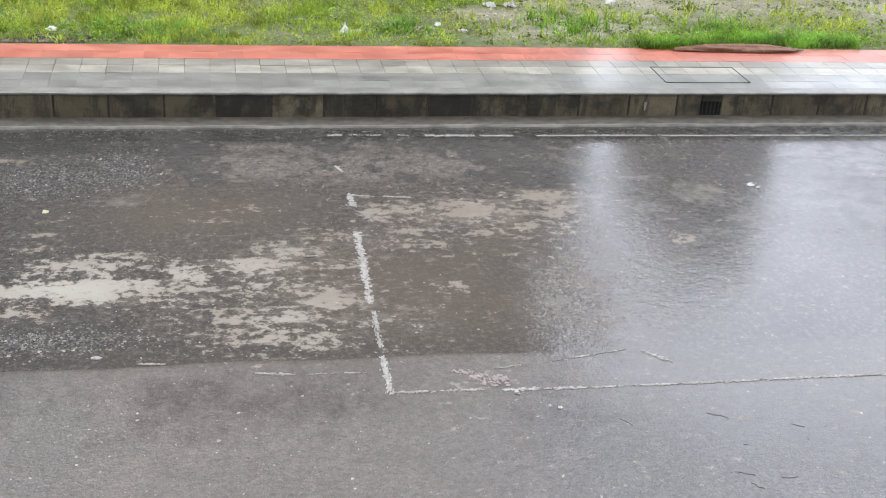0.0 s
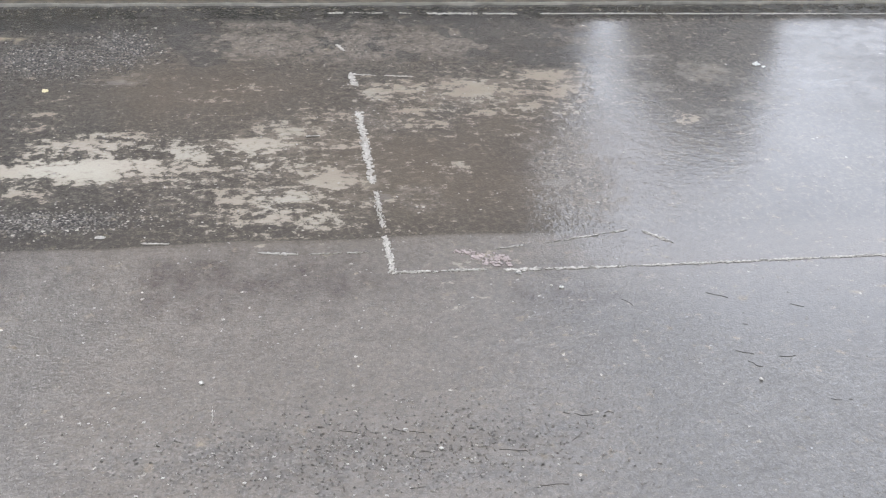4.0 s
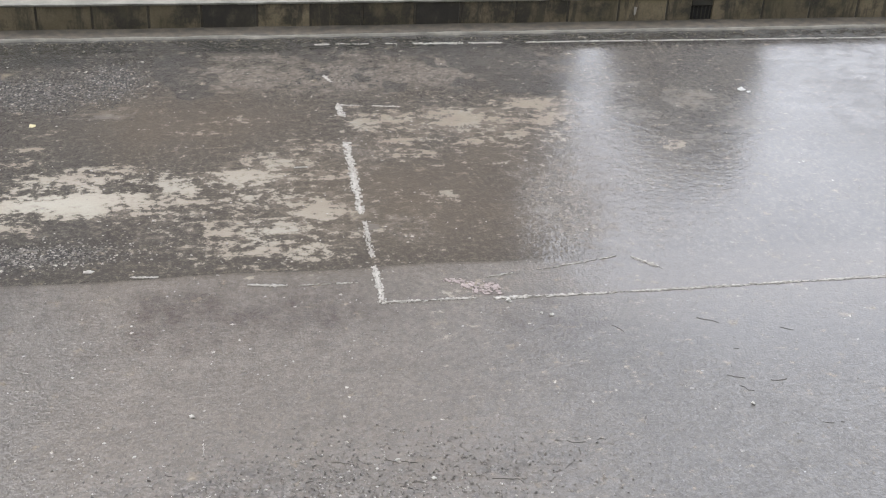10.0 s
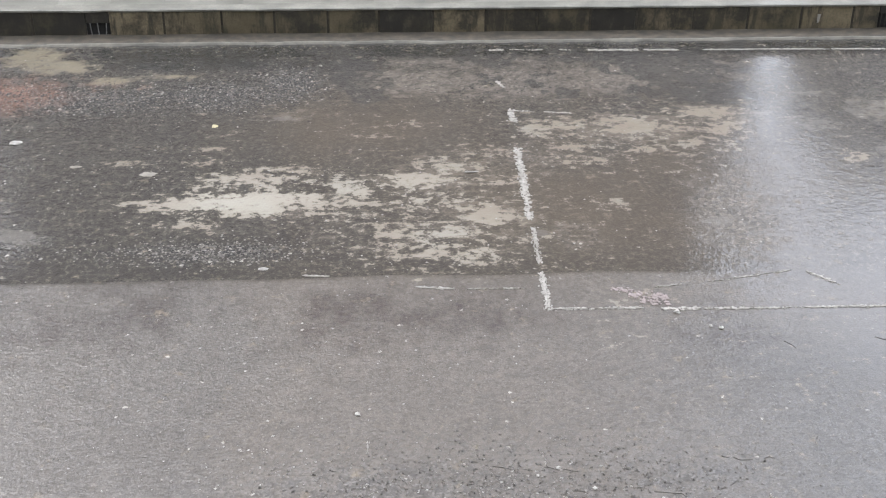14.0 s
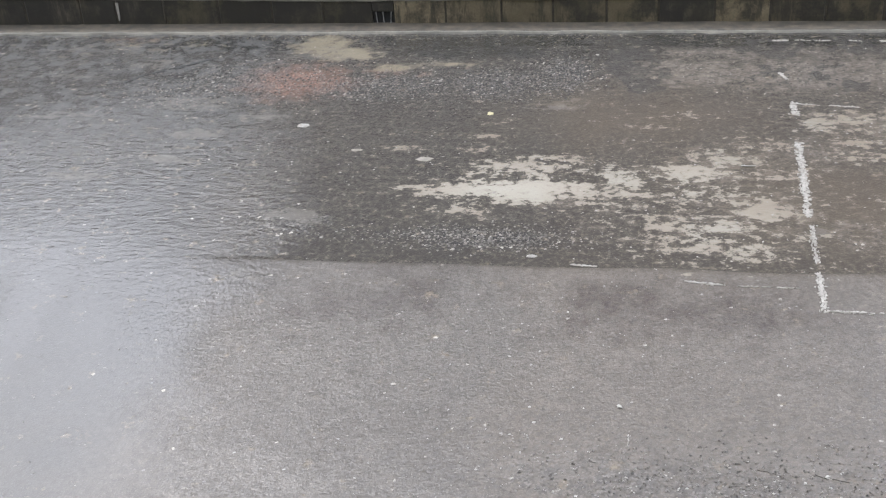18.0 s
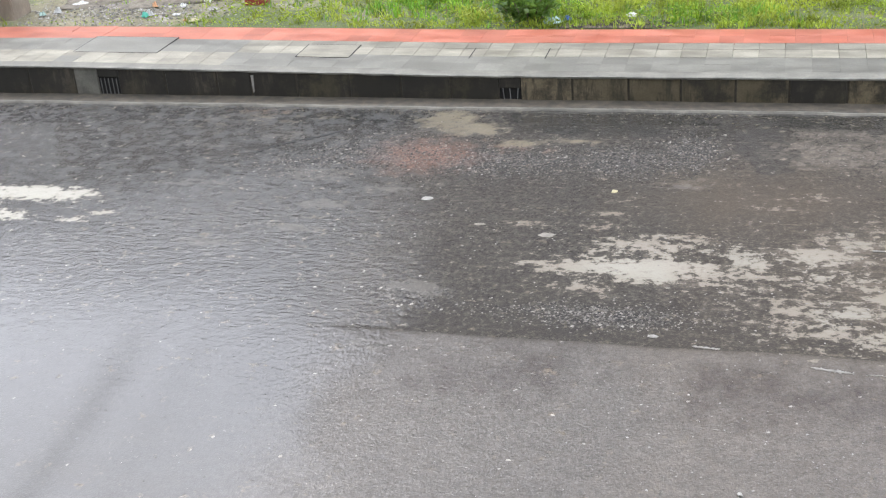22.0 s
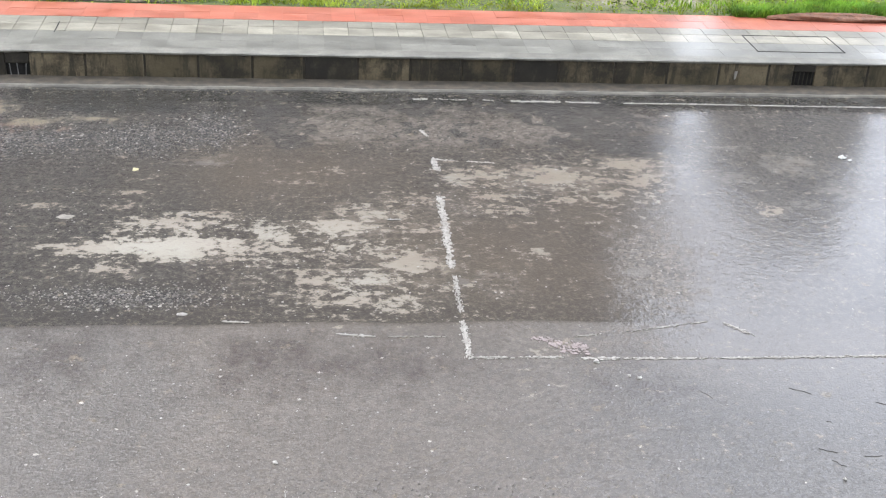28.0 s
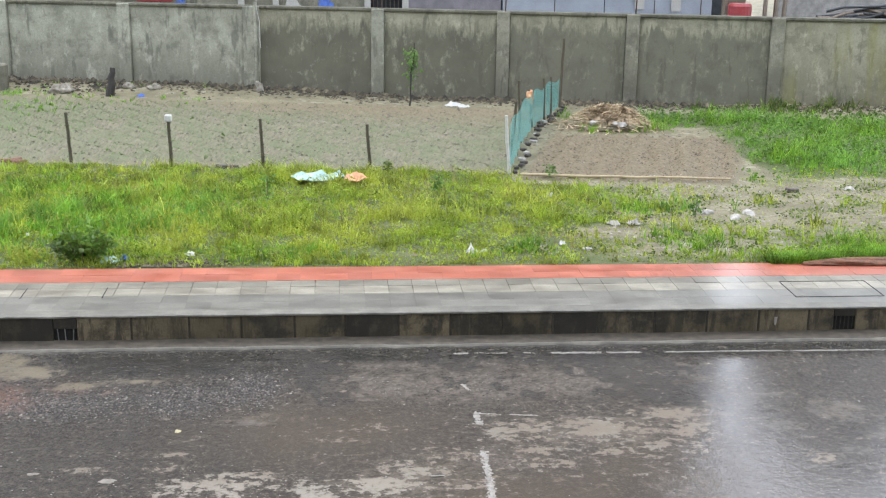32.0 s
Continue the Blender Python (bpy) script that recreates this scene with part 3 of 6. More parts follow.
LONG = np.concatenate([[-45, -25], np.arange(-14, 12.01, 0.05), [25, 45]])
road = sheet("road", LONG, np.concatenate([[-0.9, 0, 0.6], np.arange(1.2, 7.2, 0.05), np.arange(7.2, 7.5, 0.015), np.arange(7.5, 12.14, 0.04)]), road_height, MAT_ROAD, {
    "far_lane": far_lane,
    "film": lambda X, Y: np.clip(np.maximum(0.34 + 0.25 * damp(X, Y) + 0.12 * ripple(X, Y, 1.5, 3) + 0.6 * seam_side(X, Y, 70) + 0.3 * np.clip((X - 1.6 + 0.4 * ripple(X, Y, 2, 35)) / 1.5, 0, 1) * np.clip((Y - 5.4) / 0.9, 0, 1), np.clip((-1.75 - X + 0.5 * ripple(X, Y, 2, 17) + 0.35 * ripple(X, Y, 6, 37)) * 0.5, 0, 0.97)) + spots(X, Y, [(-3.15, 7.25, 0.55, 0.5, 0.55), (-3.5, 6.7, 0.5, 0.5, 0.35)]) - tracks(X, Y), 0, 1),
    "flow": lambda X, Y: spots(X, Y, [(-4.2, 9.2, 1.7, 1.1, 1.0), (-3.2, 8.2, 0.8, 0.8, 0.9), (-5.6, 8.5, 1.2, 0.6, 0.7), (3.1, 8.6, 0.5, 1.3, 0.35), (2.65, 8.0, 0.45, 0.8, 0.5), (5.0, 9.6, 1.5, 0.8, 0.2), (3.6, 10.8, 0.7, 0.6, 0.2)]),
    "muddy": lambda X, Y: spots(X, Y, [(2.0, 8.6, 1.3, 1.0, 1.0), (-0.1, 10.0, 1.0, 0.6, 0.8), (2.2, 10.9, 1.0, 0.5, 0.6)]),
    "coarse": lambda X, Y: spots(X, Y, [(-1.4, 6.6, 1.6, 0.6, 1.0), (0.6, 6.6, 1.4, 0.45, 0.8), (-2.4, 7.3, 0.7, 0.5, 0.7), (2.2, 6.5, 1.0, 0.4, 0.5)], 1.2) * (1 - seam_side(X, Y, 70) * np.clip((X + 2.9) * 3, 0, 1)) + 0.12 * np.clip((-X - 3.0), 0, 1) * np.clip((8.4 - Y), 0, 1),
    "track": tracks,
    "thin": lambda X, Y: np.clip((X - 4.9 + 0.5 * ripple(X, Y, 2.6, 71)) / 1.4, 0, 1) * np.clip(0.75 + 0.9 * ripple(X, Y, 3.5, 72), 0.3, 1),
    "damp": damp,
    "runnel": runnels,
    "broken": lambda X, Y: spots(X, Y, [(0.2, 5.1, 1.1, 0.28, 1.0), (1.7, 5.15, 0.6, 0.25, 0.9), (1.0, 4.9, 1.4, 0.3, 0.8)]),
    "dusty": lambda X, Y: spots(X, Y, DUST, 1.3),
    "soaked": lambda X, Y: np.maximum(np.clip((-2.7 - 0.12 * (Y - 8) - X + 0.5 * ripple(X, Y, 3, 29)) / 0.9, 0, 1), np.maximum(np.clip((-0.6 - X + 0.6 * ripple(X, Y, 2.4, 33)) / 1.2, 0, 0.35), np.clip((X - 1.2 + 0.5 * ripple(X, Y, 2.1, 34)) / 1.8, 0, 0.6) * np.clip((7.0 - Y) / 0.8, 0, 1))),
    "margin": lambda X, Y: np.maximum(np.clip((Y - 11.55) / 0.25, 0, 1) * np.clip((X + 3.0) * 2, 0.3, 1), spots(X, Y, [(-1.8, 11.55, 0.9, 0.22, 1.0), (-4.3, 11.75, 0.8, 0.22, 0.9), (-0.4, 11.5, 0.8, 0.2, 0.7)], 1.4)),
    "patchy": lambda X, Y: np.clip((Y - 8.3) / 1.2, 0.1, 1) * np.clip(np.maximum(-X - 2.5, (X - 5.0) * 1.0) / 2, 0.08, 0.8),
    "cement": cement,
    "bright_cement": lambda X, Y: np.maximum(np.clip((-5.4 - X), 0, 0.9), spots(X, Y, [(-1.0, 8.6, 0.9, 0.45, 0.55), (0.2, 8.7, 0.7, 0.4, 0.4), (0.5, 7.8, 0.7, 0.5, 0.3)])),
    "gravel": lambda X, Y: spots(X, Y, GRAVEL, 1.5),
    "gritty": lambda X, Y: spots(X, Y, GRITTY, 1.3),
    "blotch": lambda X, Y: spots(X, Y, BLOTCH, 1.5),
    "silt": lambda X, Y: spots(X, Y, SILT, 1.5),
    "brick_dust": lambda X, Y: spots(X, Y, BRICK_DUST),
})
tagged(road, "wet dark asphalt road with worn pale cement patches", "road", kind="structure")

# ---- ground and vacant lot ----
LOT_Y = 14.02


def rise(X):
    """The pavement climbs a little towards one end of the street."""
    return 0.075 * np.clip((-3.2 - X) / 5.2, 0, 1)


def lot_level(X, Y):
    k = np.clip((Y - 15) / 5, 0, 1)
    return 0.31 - 0.19 * k * k * (3 - 2 * k) + 0.65 * rise(X) * (1 - k)


def lifted(bm):
    """Lifts the upper edges of a piece with the climb of the pavement."""
    for v in bm.verts:
        if v.co.z > 0.15:
            v.co.z += float(rise(v.co.x))
    return bm


def long_box(y0, y1, z0, z1):
    """A long bar along the street, cut across at steps so that it can climb."""
    bm, last = bmesh.new(), None
    for x in [-45, -14] + [-12 + i * 0.6 for i in range(20)] + [12, 45]:
        ring = [bm.verts.new((x, y, z)) for y, z in ((y0, z0), (y1, z0), (y1, z1), (y0, z1))]
        if last:
            for i in range(4):
                bm.faces.new((last[i], ring[i], ring[(i + 1) % 4], last[(i + 1) % 4]))
        else:
            bm.faces.new(ring[::-1])
        last = ring
    bm.faces.new(last)
    bmesh.ops.recalc_face_normals(bm, faces=bm.faces[:])
    return lifted(bm)


def in_bed(X, Y):
    """1 inside the brown seed bed on the lot."""
    s = (Y - 19.95 + 0.15 * (X - 3.0)) / 4.7
    left, right = 3.02 + s * 1.4, 6.62 + s * 1.75
    g = np.minimum(np.minimum(X - left, right - X) * 9, np.minimum(s, 1.0 - s) * 40) + 0.5 * ripple(X, Y, 5, 9)
    return np.clip(g, 0, 1)


def in_field(X, Y):
    """1 inside the tilled grey plot."""
    edge = 20.95 - 0.12 * X + 0.12 * ripple(X, Y, 2, 8)
    right = 3.0 + (Y - 20.4) * 0.28
    return np.clip((Y - edge) * 4, 0, 1) * np.clip((right - X) * 5, 0, 1) * np.clip((28.6 - 0.19 * X - Y) * 1.2, 0, 1)


def greenness(X, Y):
    g = np.clip((Y - 13.95) * 6, 0.45, 1) * np.clip((21.0 - 0.12 * X - Y) * 3, 0, 1) * (0.92 + 0.5 * ripple(X, Y, 1.6, 11))
    g *= 1 - np.clip(spots(X, Y, [(6.4, 16.7, 1.8, 0.9, 1.4), (7.2, 18.6, 2.4, 1.0, 1.2), (5.9, 18.5, 0.8, 0.9, 1.0), (3.7, 15.6, 0.8, 0.5, 1.0), (4.4, 14.8, 1.2, 0.4, 1.0), (0.9, 16.2, 0.5, 0.3, 0.7), (-2.3, 17.2, 0.4, 0.25, 0.6), (2.2, 17.4, 0.5, 0.3, 0.6), (2.6, 14.8, 0.6, 0.35, 0.7), (-0.2, 15.4, 0.7, 0.35, 0.6), (0.8, 14.6, 0.7, 0.25, 0.6), (-6.5, 15.4, 1.2, 0.7, 0.8), (-8.8, 14.9, 1.7, 0.9, 1.4), (-5.0, 14.7, 0.6, 0.3, 0.7), (9.5, 16.5, 1.5, 1.0, 0.8)]), 0, 1)
    g *= (1 - 0.5 * np.clip((X - 1.5) / 3, 0, 1) * np.clip(0.7 - 0.9 * ripple(X, Y, 2.5, 19), 0, 1)) * np.where((X > 2.9) & (X < 6.9), np.clip((19.75 - 0.15 * (X - 3) - Y) * 5, 0, 1), 1)
    g = np.maximum(g, spots(X, Y, [(5.9, 14.35, 0.75, 0.28, 1.0), (7.5, 14.6, 0.9, 0.4, 1.0), (-4.0, 17.0, 1.5, 1.0, 1.1)]))
    far = np.clip((X - 7.3 - 0.05 * (Y - 21) + 0.4 * ripple(X, Y, 1.5, 12)) * 1.5, 0, 1) * np.clip((Y - 19.7) * 1.0, 0, 1) * np.clip((27.6 - 0.1 * X - Y) * 2, 0, 1)
    far = np.maximum(far, np.clip((Y - 25.0) * 1.5, 0, 1) * np.clip((X - 5.4) * 1.2, 0, 1) * np.clip((28.6 - 0.19 * X - Y) * 2, 0, 1))
    return np.clip(np.maximum(g, far), 0, 1)


def ground_height(X, Y):
    z = np.where(Y > LOT_Y - 0.05, lot_level(X, Y), -0.12)
    near = (np.abs(X) < 16) & (Y > LOT_Y) & (Y < 33)
    f, b = in_field(X, Y), in_bed(X, Y)
    bump = 0.03 * ripple(X, Y, 3, 13) + 0.012 * ripple(X, Y, 14, 14)
    rows = 0.09 * np.sin((X * 0.8 + Y * 0.6 + 0.06 * ripple(X, Y, 4, 28)) * 2 * math.pi / 0.5) * f + b * (0.03 + 0.05 * np.sin((X - 0.33 * Y + 0.15 * ripple(X, Y, 2, 27)) * 2 * math.pi / 0.46))
    wy = 30.05 - 0.19 * X
    bank = np.clip((Y - wy + 1.3) / 1.1, 0, 1) * (0.17 * np.clip((2 - X) / 5, 0, 1) + 0.1 * np.clip((X - 8) / 3, 0, 1))
    z = z + np.where(near, bank, 0)
    return z + np.where(near, bump * (1 - 0.6 * f) * np.clip((Y - LOT_Y) * 3, 0, 1) + rows, 0)


xs = np.concatenate([[-400, -150, -60, -30, -20], np.arange(-15, 16.01, 0.1), [20, 30, 60, 150, 400]])
ys = np.concatenate([[-400, -100, -20, 0, 13.9], np.arange(14.0, 32.6, 0.1), [36, 45, 60, 120, 400]])
ground = sheet("ground", xs, ys, ground_height, MAT_SOIL, {"tilled": in_field, "bed": in_bed, "green": greenness, "sprouted": lambda X, Y: np.clip((-5.2 - X + 0.8 * ripple(X, Y, 1.2, 24)) / 3.5, 0, 0.75), "rosy": lambda X, Y: np.clip((Y - 25.6 + 0.35 * X + 1.2 * ripple(X, Y, 1.2, 23)) / 3.5, 0, 0.9)})
tagged(ground, "damp bare soil of a vacant lot with tilled plots", "ground", kind="structure")

# ---- gutter, kerb and pavement ----
MAT_APRON = surface("gutter_concrete", (0.03, 0.025, 0.018), (0.098, 0.081, 0.059), 11, 50, 0.7, 0.4, 0.004, 0.3)


def kerb_material(name, a, b, soot):
    """Cast concrete with soot and algae running down its face."""
    m, t, p = mat(name)
    n1, n2 = grain(t, 3, 4, 0.6), grain(t, 45, 3, 0.65)
    runs = grain(t, 6, 6, 0.72, where(t, 1.6, 1.6, 0.3))
    col = mix(t, step(t, n1, 0.35, 0.65), a, b)
    col = mix(t, 1.0, col, step(t, chance(t), 0, 1, 0.72, 1.15), "MULTIPLY")
    col = mix(t, step(t, runs, 0.5 - soot, 0.6 - soot, 0, 0.85), col, (0.018, 0.016, 0.012))
    col = mix(t, step(t, grain(t, 1.7, 3), 0.45, 0.65, 0, 0.6), col, (0.065, 0.055, 0.026))
    col = mix(t, step(t, grain(t, 2.6, 6, 0.7), 0.5 - soot, 0.62 - soot, 0, 0.88), col, (0.012, 0.011, 0.008))
    col = mix(t, step(t, n2, 0.35, 0.7, 0, 0.45), col, tuple(c * 0.5 for c in a))
    put(t, p.inputs["Base Color"], col)
    p.inputs["Roughness"].default_value = 0.7
    p.inputs["Coat Weight"].default_value = 0.15
    p.inputs["Coat Roughness"].default_value = 0.3
    relief(t, p, calc(t, "ADD", n1, n2), 0.4, 0.004)
    return m


MAT_KERB = kerb_material("kerb_concrete", (0.115, 0.092, 0.053), (0.175, 0.141, 0.088), 0.0)
MAT_KERB_STREAKED = kerb_material("kerb_streaked", (0.1, 0.079, 0.045), (0.165, 0.132, 0.081), 0.05)
MAT_BAR = surface("grate_iron", (0.1, 0.1, 0.1), (0.2, 0.195, 0.19), 20, 80, 0.6, 0.3, 0.002, 0.2)
MAT_KERB_DARK = kerb_material("kerb_sooty", (0.045, 0.036, 0.025), (0.08, 0.066, 0.048), 0.08)
MAT_JOINT_GRIME = surface("joint_grime", (0.022, 0.019, 0.014), (0.06, 0.05, 0.035), 14, 60, 0.8, 0.3, 0.003, 0.1)
MAT_KERB_TOP = surface("kerb_cap", (0.105, 0.102, 0.086), (0.2, 0.192, 0.162), 5, 50, 0.6, 0.3, 0.003, 0.5)
MAT_TILE = surface("pale_tile", (0.165, 0.152, 0.118), (0.31, 0.29, 0.23), 5, 60, 0.5, 0.3, 0.002, 0.6, 0.14, 0, (0.6, 1.4, 1), pool=(4.55, 13.1, 1.05, 1.2))
MAT_BUFF_TILE = surface("buff_tile", (0.13, 0.121, 0.094), (0.235, 0.22, 0.175), 5, 60, 0.5, 0.3, 0.002, 0.6, 0.16, 0, (0.6, 1.4, 1), pool=(4.55, 13.1, 1.05, 1.2))
MAT_GREY_TILE = surface("grey_tile", (0.115, 0.112, 0.096), (0.19, 0.185, 0.158), 5.0, 60, 0.45, 0.3, 0.002, 0.8, 0.14, 0, (0.6, 1.2, 1), pool=(4.55, 13.1, 1.05, 1.2))
MAT_RED_TILE = surface("red_tile", (0.29, 0.075, 0.042), (0.42, 0.14, 0.09), 4, 60, 0.5, 0.3, 0.002, 0.45, 0.14, 0, (0.6, 1.6, 1), pool=(4.55, 13.1, 1.05, 1.2))
MAT_JOINT = surface("dark_mortar", (0.1, 0.094, 0.076), (0.17, 0.16, 0.13), 10, 60, 0.85, 0.3, 0.003)
MAT_DARK = surface("wet_black_gap", (0.012, 0.012, 0.012), (0.02, 0.02, 0.02), 10, 40, 0.8, 0.2, 0.003)

apron = sheet("gutter", LONG[::2], np.linspace(12.1, KERB_Y + 0.02, 8),
              lambda X, Y: 0.013 + 0.012 * np.clip((Y - 12.1) / 0.25, 0, 1) + 0.005 * ripple(X, Y, 6, 21) - 0.03 * np.clip((12.115 - Y) / 0.015, 0, 1), MAT_APRON)
tagged(apron, "narrow wet concrete gutter strip along the kerb", "gutter", kind="structure")

MAT_RIM = surface("gutter_rim", (0.085, 0.078, 0.062), (0.17, 0.157, 0.128), 6, 50, 0.65, 0.4, 0.004, 0.3)
rim = sheet("gutter_rim", LONG, [0, 1, 2, 3, 4], lambda X, Y: np.where((Y > 0.5) & (Y < 3.5), 0.022 + 0.012 * ripple(X, Y * 0, 5, 22), -0.01), MAT_RIM)
for v in rim.data.vertices:
    k = v.co.y
    wav = 0.018 * noise.noise(Vector((v.co.x * 2.3, 0, 0))) + 0.012 * noise.noise(Vector((v.co.x * 9, 5, 0)))
    v.co.y = 12.095 + wav + (k - 2) * 0.011 * (1.1 + 1.2 * noise.noise(Vector((v.co.x * 4, 9, 0))))
tagged(rim, "pale worn concrete rim of the gutter", "gutter rim", kind="structure")
solid("pavement_bed", long_box(KERB_Y + 0.16, LOT_Y, -0.1, 0.283), MAT_JOINT, "mortar bed under the pavement tiles", "pavement bed", kind="structure")
kerb = solid("kerb", long_box(KERB_Y + 0.03, KERB_Y + 0.165, -0.1, 0.27), MAT_DARK, "tall stained concrete kerb made of blocks", "kerb", kind="structure")
DRAINS = {-7.71: 0.187, -2.9: 0.148, 5.4: 0.182}
JOINTS = [-45, -14, -13.4, -12.8, -12.2, -11.6, -11.0, -10.4, -9.8, -9.21, -8.62, -8.01, -7.71, -7.44, -6.84, -6.19, -5.77, -5.22, -4.6, -4.0, -3.44, -2.9, -2.66, -2.11, -1.52, -0.98, -0.43, 0.1, 0.66, 1.21,
          1.75, 2.31, 2.8, 3.41, 3.99, 4.56, 5.12, 5.4, 5.65, 6.25, 6.82, 7.4, 7.95, 8.5, 9.1, 9.65, 10.2, 10.8, 11.4, 12, 45]
SOOTY, STREAKED = (0.1, 2.31), (-0.98, 1.21, 1.75, 2.8, 3.41)
for a, b in zip(JOINTS, JOINTS[1:]):
    up = float(rise(a))
    if a in DRAINS:
        top = DRAINS[a] - up * 0.3
        part("lintel", lifted(box(a + 0.002, b - 0.002, KERB_Y, KERB_Y + 0.16, top, KERB_Z - 0.022, 0.008)), MAT_KERB_DARK, kerb)
        # a black plate closes the drain and stands for the shade inside it
        inlet = part("inlet", box(a + 0.004, b - 0.004, KERB_Y + 0.05, KERB_Y + 0.058, -0.02, top + up), MAT_DARK, kerb, "black panel for the shaded inside of the storm drain")
        part("sill", box(a + 0.002, b - 0.002, KERB_Y - 0.004, KERB_Y + 0.05, -0.03, 0.012, 0.004), MAT_KERB_DARK, kerb)
        n = 3 if a == -2.9 else 5
        for i in range(n):
            x = a + (b - a) * (i + 0.7) / (n + 0.4)
            lean = random.uniform(-0.02, 0.02) if n == 3 else random.uniform(-0.003, 0.003)
            part("grate_bar", rod((x, KERB_Y + 0.012, 0.0), (x + lean, KERB_Y + 0.012 - abs(lean) * 0.5, top + 0.7 * up), 0.006, 0.006, 6), MAT_KERB_DARK if a == 5.4 else MAT_BAR, inlet, "grey grate bar")
        continue
    skin = MAT_KERB_TOP if a == -8.01 else MAT_KERB_DARK if a < -2.7 or a in SOOTY else MAT_KERB_STREAKED if a in STREAKED else MAT_KERB
    push = random.uniform(-0.005, 0.005)
    left, right = (0.001 if a in (-8.01, -7.44, -2.66, 5.65) else 0.011), (0.001 if b in DRAINS else 0.011)
    part("kerb_block", lifted(box(a + left, b - right, KERB_Y + push, KERB_Y + 0.16, -0.03, KERB_Z - 0.022, 0.007)), skin, kerb)
    if right > 0.01:
        part("mortar_joint", lifted(box(b - 0.0115, b + 0.0115, KERB_Y + random.uniform(-0.002, 0.008), KERB_Y + 0.15, -0.03, KERB_Z - 0.022)), MAT_JOINT_GRIME, kerb)


def worn_cap():
    """The thin edge strip on the kerb, chipped and uneven along its front."""
    bm, last = bmesh.new(), None
    xs = [-45, -14] + [-12 + i * 0.05 for i in range(440)] + [12, 45]
    for x in xs:
        chip = 0.007 * noise.noise(Vector((x * 2.1, 3, 0))) + 0.006 * noise.noise(Vector((x * 11, 7, 0)))
        sag = 0.004 * noise.noise(Vector((x * 4.3, 11, 0)))
        y0, y1, z0, z1 = KERB_Y - 0.012 + chip, KERB_Y + 0.165, KERB_Z - 0.022 + 1.6 * sag, KERB_Z + 0.003
        ring = [bm.verts.new((x, y, z)) for y, z in ((y0, z0), (y1, z0), (y1, z1), (y0 + 0.012, z1), (y0, z1 - 0.007 + sag))]
        if last:
            for i in range(5):
                bm.faces.new((last[i], ring[i], ring[(i + 1) % 5], last[(i + 1) % 5]))
        else:
            bm.faces.new(ring[::-1])
        last = ring
    bm.faces.new(last)
    bmesh.ops.recalc_face_normals(bm, faces=bm.faces[:])
    return lifted(bm)


solid("kerb_cap", worn_cap(), MAT_KERB_TOP, "pale worn concrete edge on top of the kerb", "kerb cap", kind="structure")


# ---- pavement tiles: four rows of square tiles and two of red ones ----
pavement = thing("pavement", (0, 0, 0), "wet tiled pavement with a red border strip", "pavement", kind="structure")
PITCH = 0.272
COVERS = [(5.1, 6.12, 12.72, 13.28), (-8.33, -7.2, 12.93, 13.55), (-5.42, -4.76, 12.88, 13.35), (-3.37, -2.5, 12.95, 13.3)]
ROWS_Y = [(12.53, 12.77), (12.77, 13.01), (13.01, 13.28), (13.28, 13.51), (13.51, 13.765), (13.765, 14.02)]


def fall(y):
    return KERB_Z - 0.002 + 0.022 * (y - 12.5)


def tile_mesh(depth, material, gap=0.003):
    bm = box(-PITCH / 2 + gap, PITCH / 2 - gap, -depth / 2 + gap * 2, depth / 2 - gap * 2, -0.05, 0, 0.001 if gap > 0.001 else 0)
    me = bpy.data.meshes.new("tile")
    bm.to_mesh(me)
    bm.free()
    me.materials.append(material)
    return me


dice = random.Random(5)
for r, (y0, y1) in enumerate(ROWS_Y):
    meshes = {k: tile_mesh(y1 - y0, m, {"pale": 0.002, "buff": 0.002, "red": 0.0006}.get(k, 0.0005)) for k, m in (("grey", MAT_GREY_TILE), ("pale", MAT_TILE), ("buff", MAT_BUFF_TILE), ("red", MAT_RED_TILE))}
    for i in range(-43, 33):
        x = (i + 0.5) * PITCH + 0.045 + (0.1 if r > 3 else 0)
        y = (y0 + y1) / 2
        far_end = x < -6.2
        hue = "red" if r > 3 else ("pale" if (r < 2) == far_end else "grey")
        if r < 4 and dice.random() < 0.004:
            hue = "pale" if hue == "grey" else "grey"
        if r == 3 and hue == "pale":
            hue = "buff"
        ob = part(hue + "_tile", meshes[hue], None, pavement)
        ob.matrix_basis = pose(x, y, fall(y) + float(rise(x)) * (1 - 0.35 * (y - 12.53) / 1.49) + dice.uniform(-0.0012, 0.0012), 1.26 + dice.uniform(-0.12, 0.12), dice.uniform(-0.12, 0.12) + math.degrees(float(rise(x - 0.1) - rise(x + 0.1)) / 0.2) * (1 - 0.35 * (y - 12.53) / 1.49), 0)
for k, w in (("pavement_end", -1), ("pavement_end", 1)):
    a, b = (-45, -11.66) if w < 0 else (8.75, 45)
    part(k, lifted(box(a, b, 12.53, 14.02, 0.2, KERB_Z + 0.008, 0.005)), MAT_GREY_TILE, pavement)
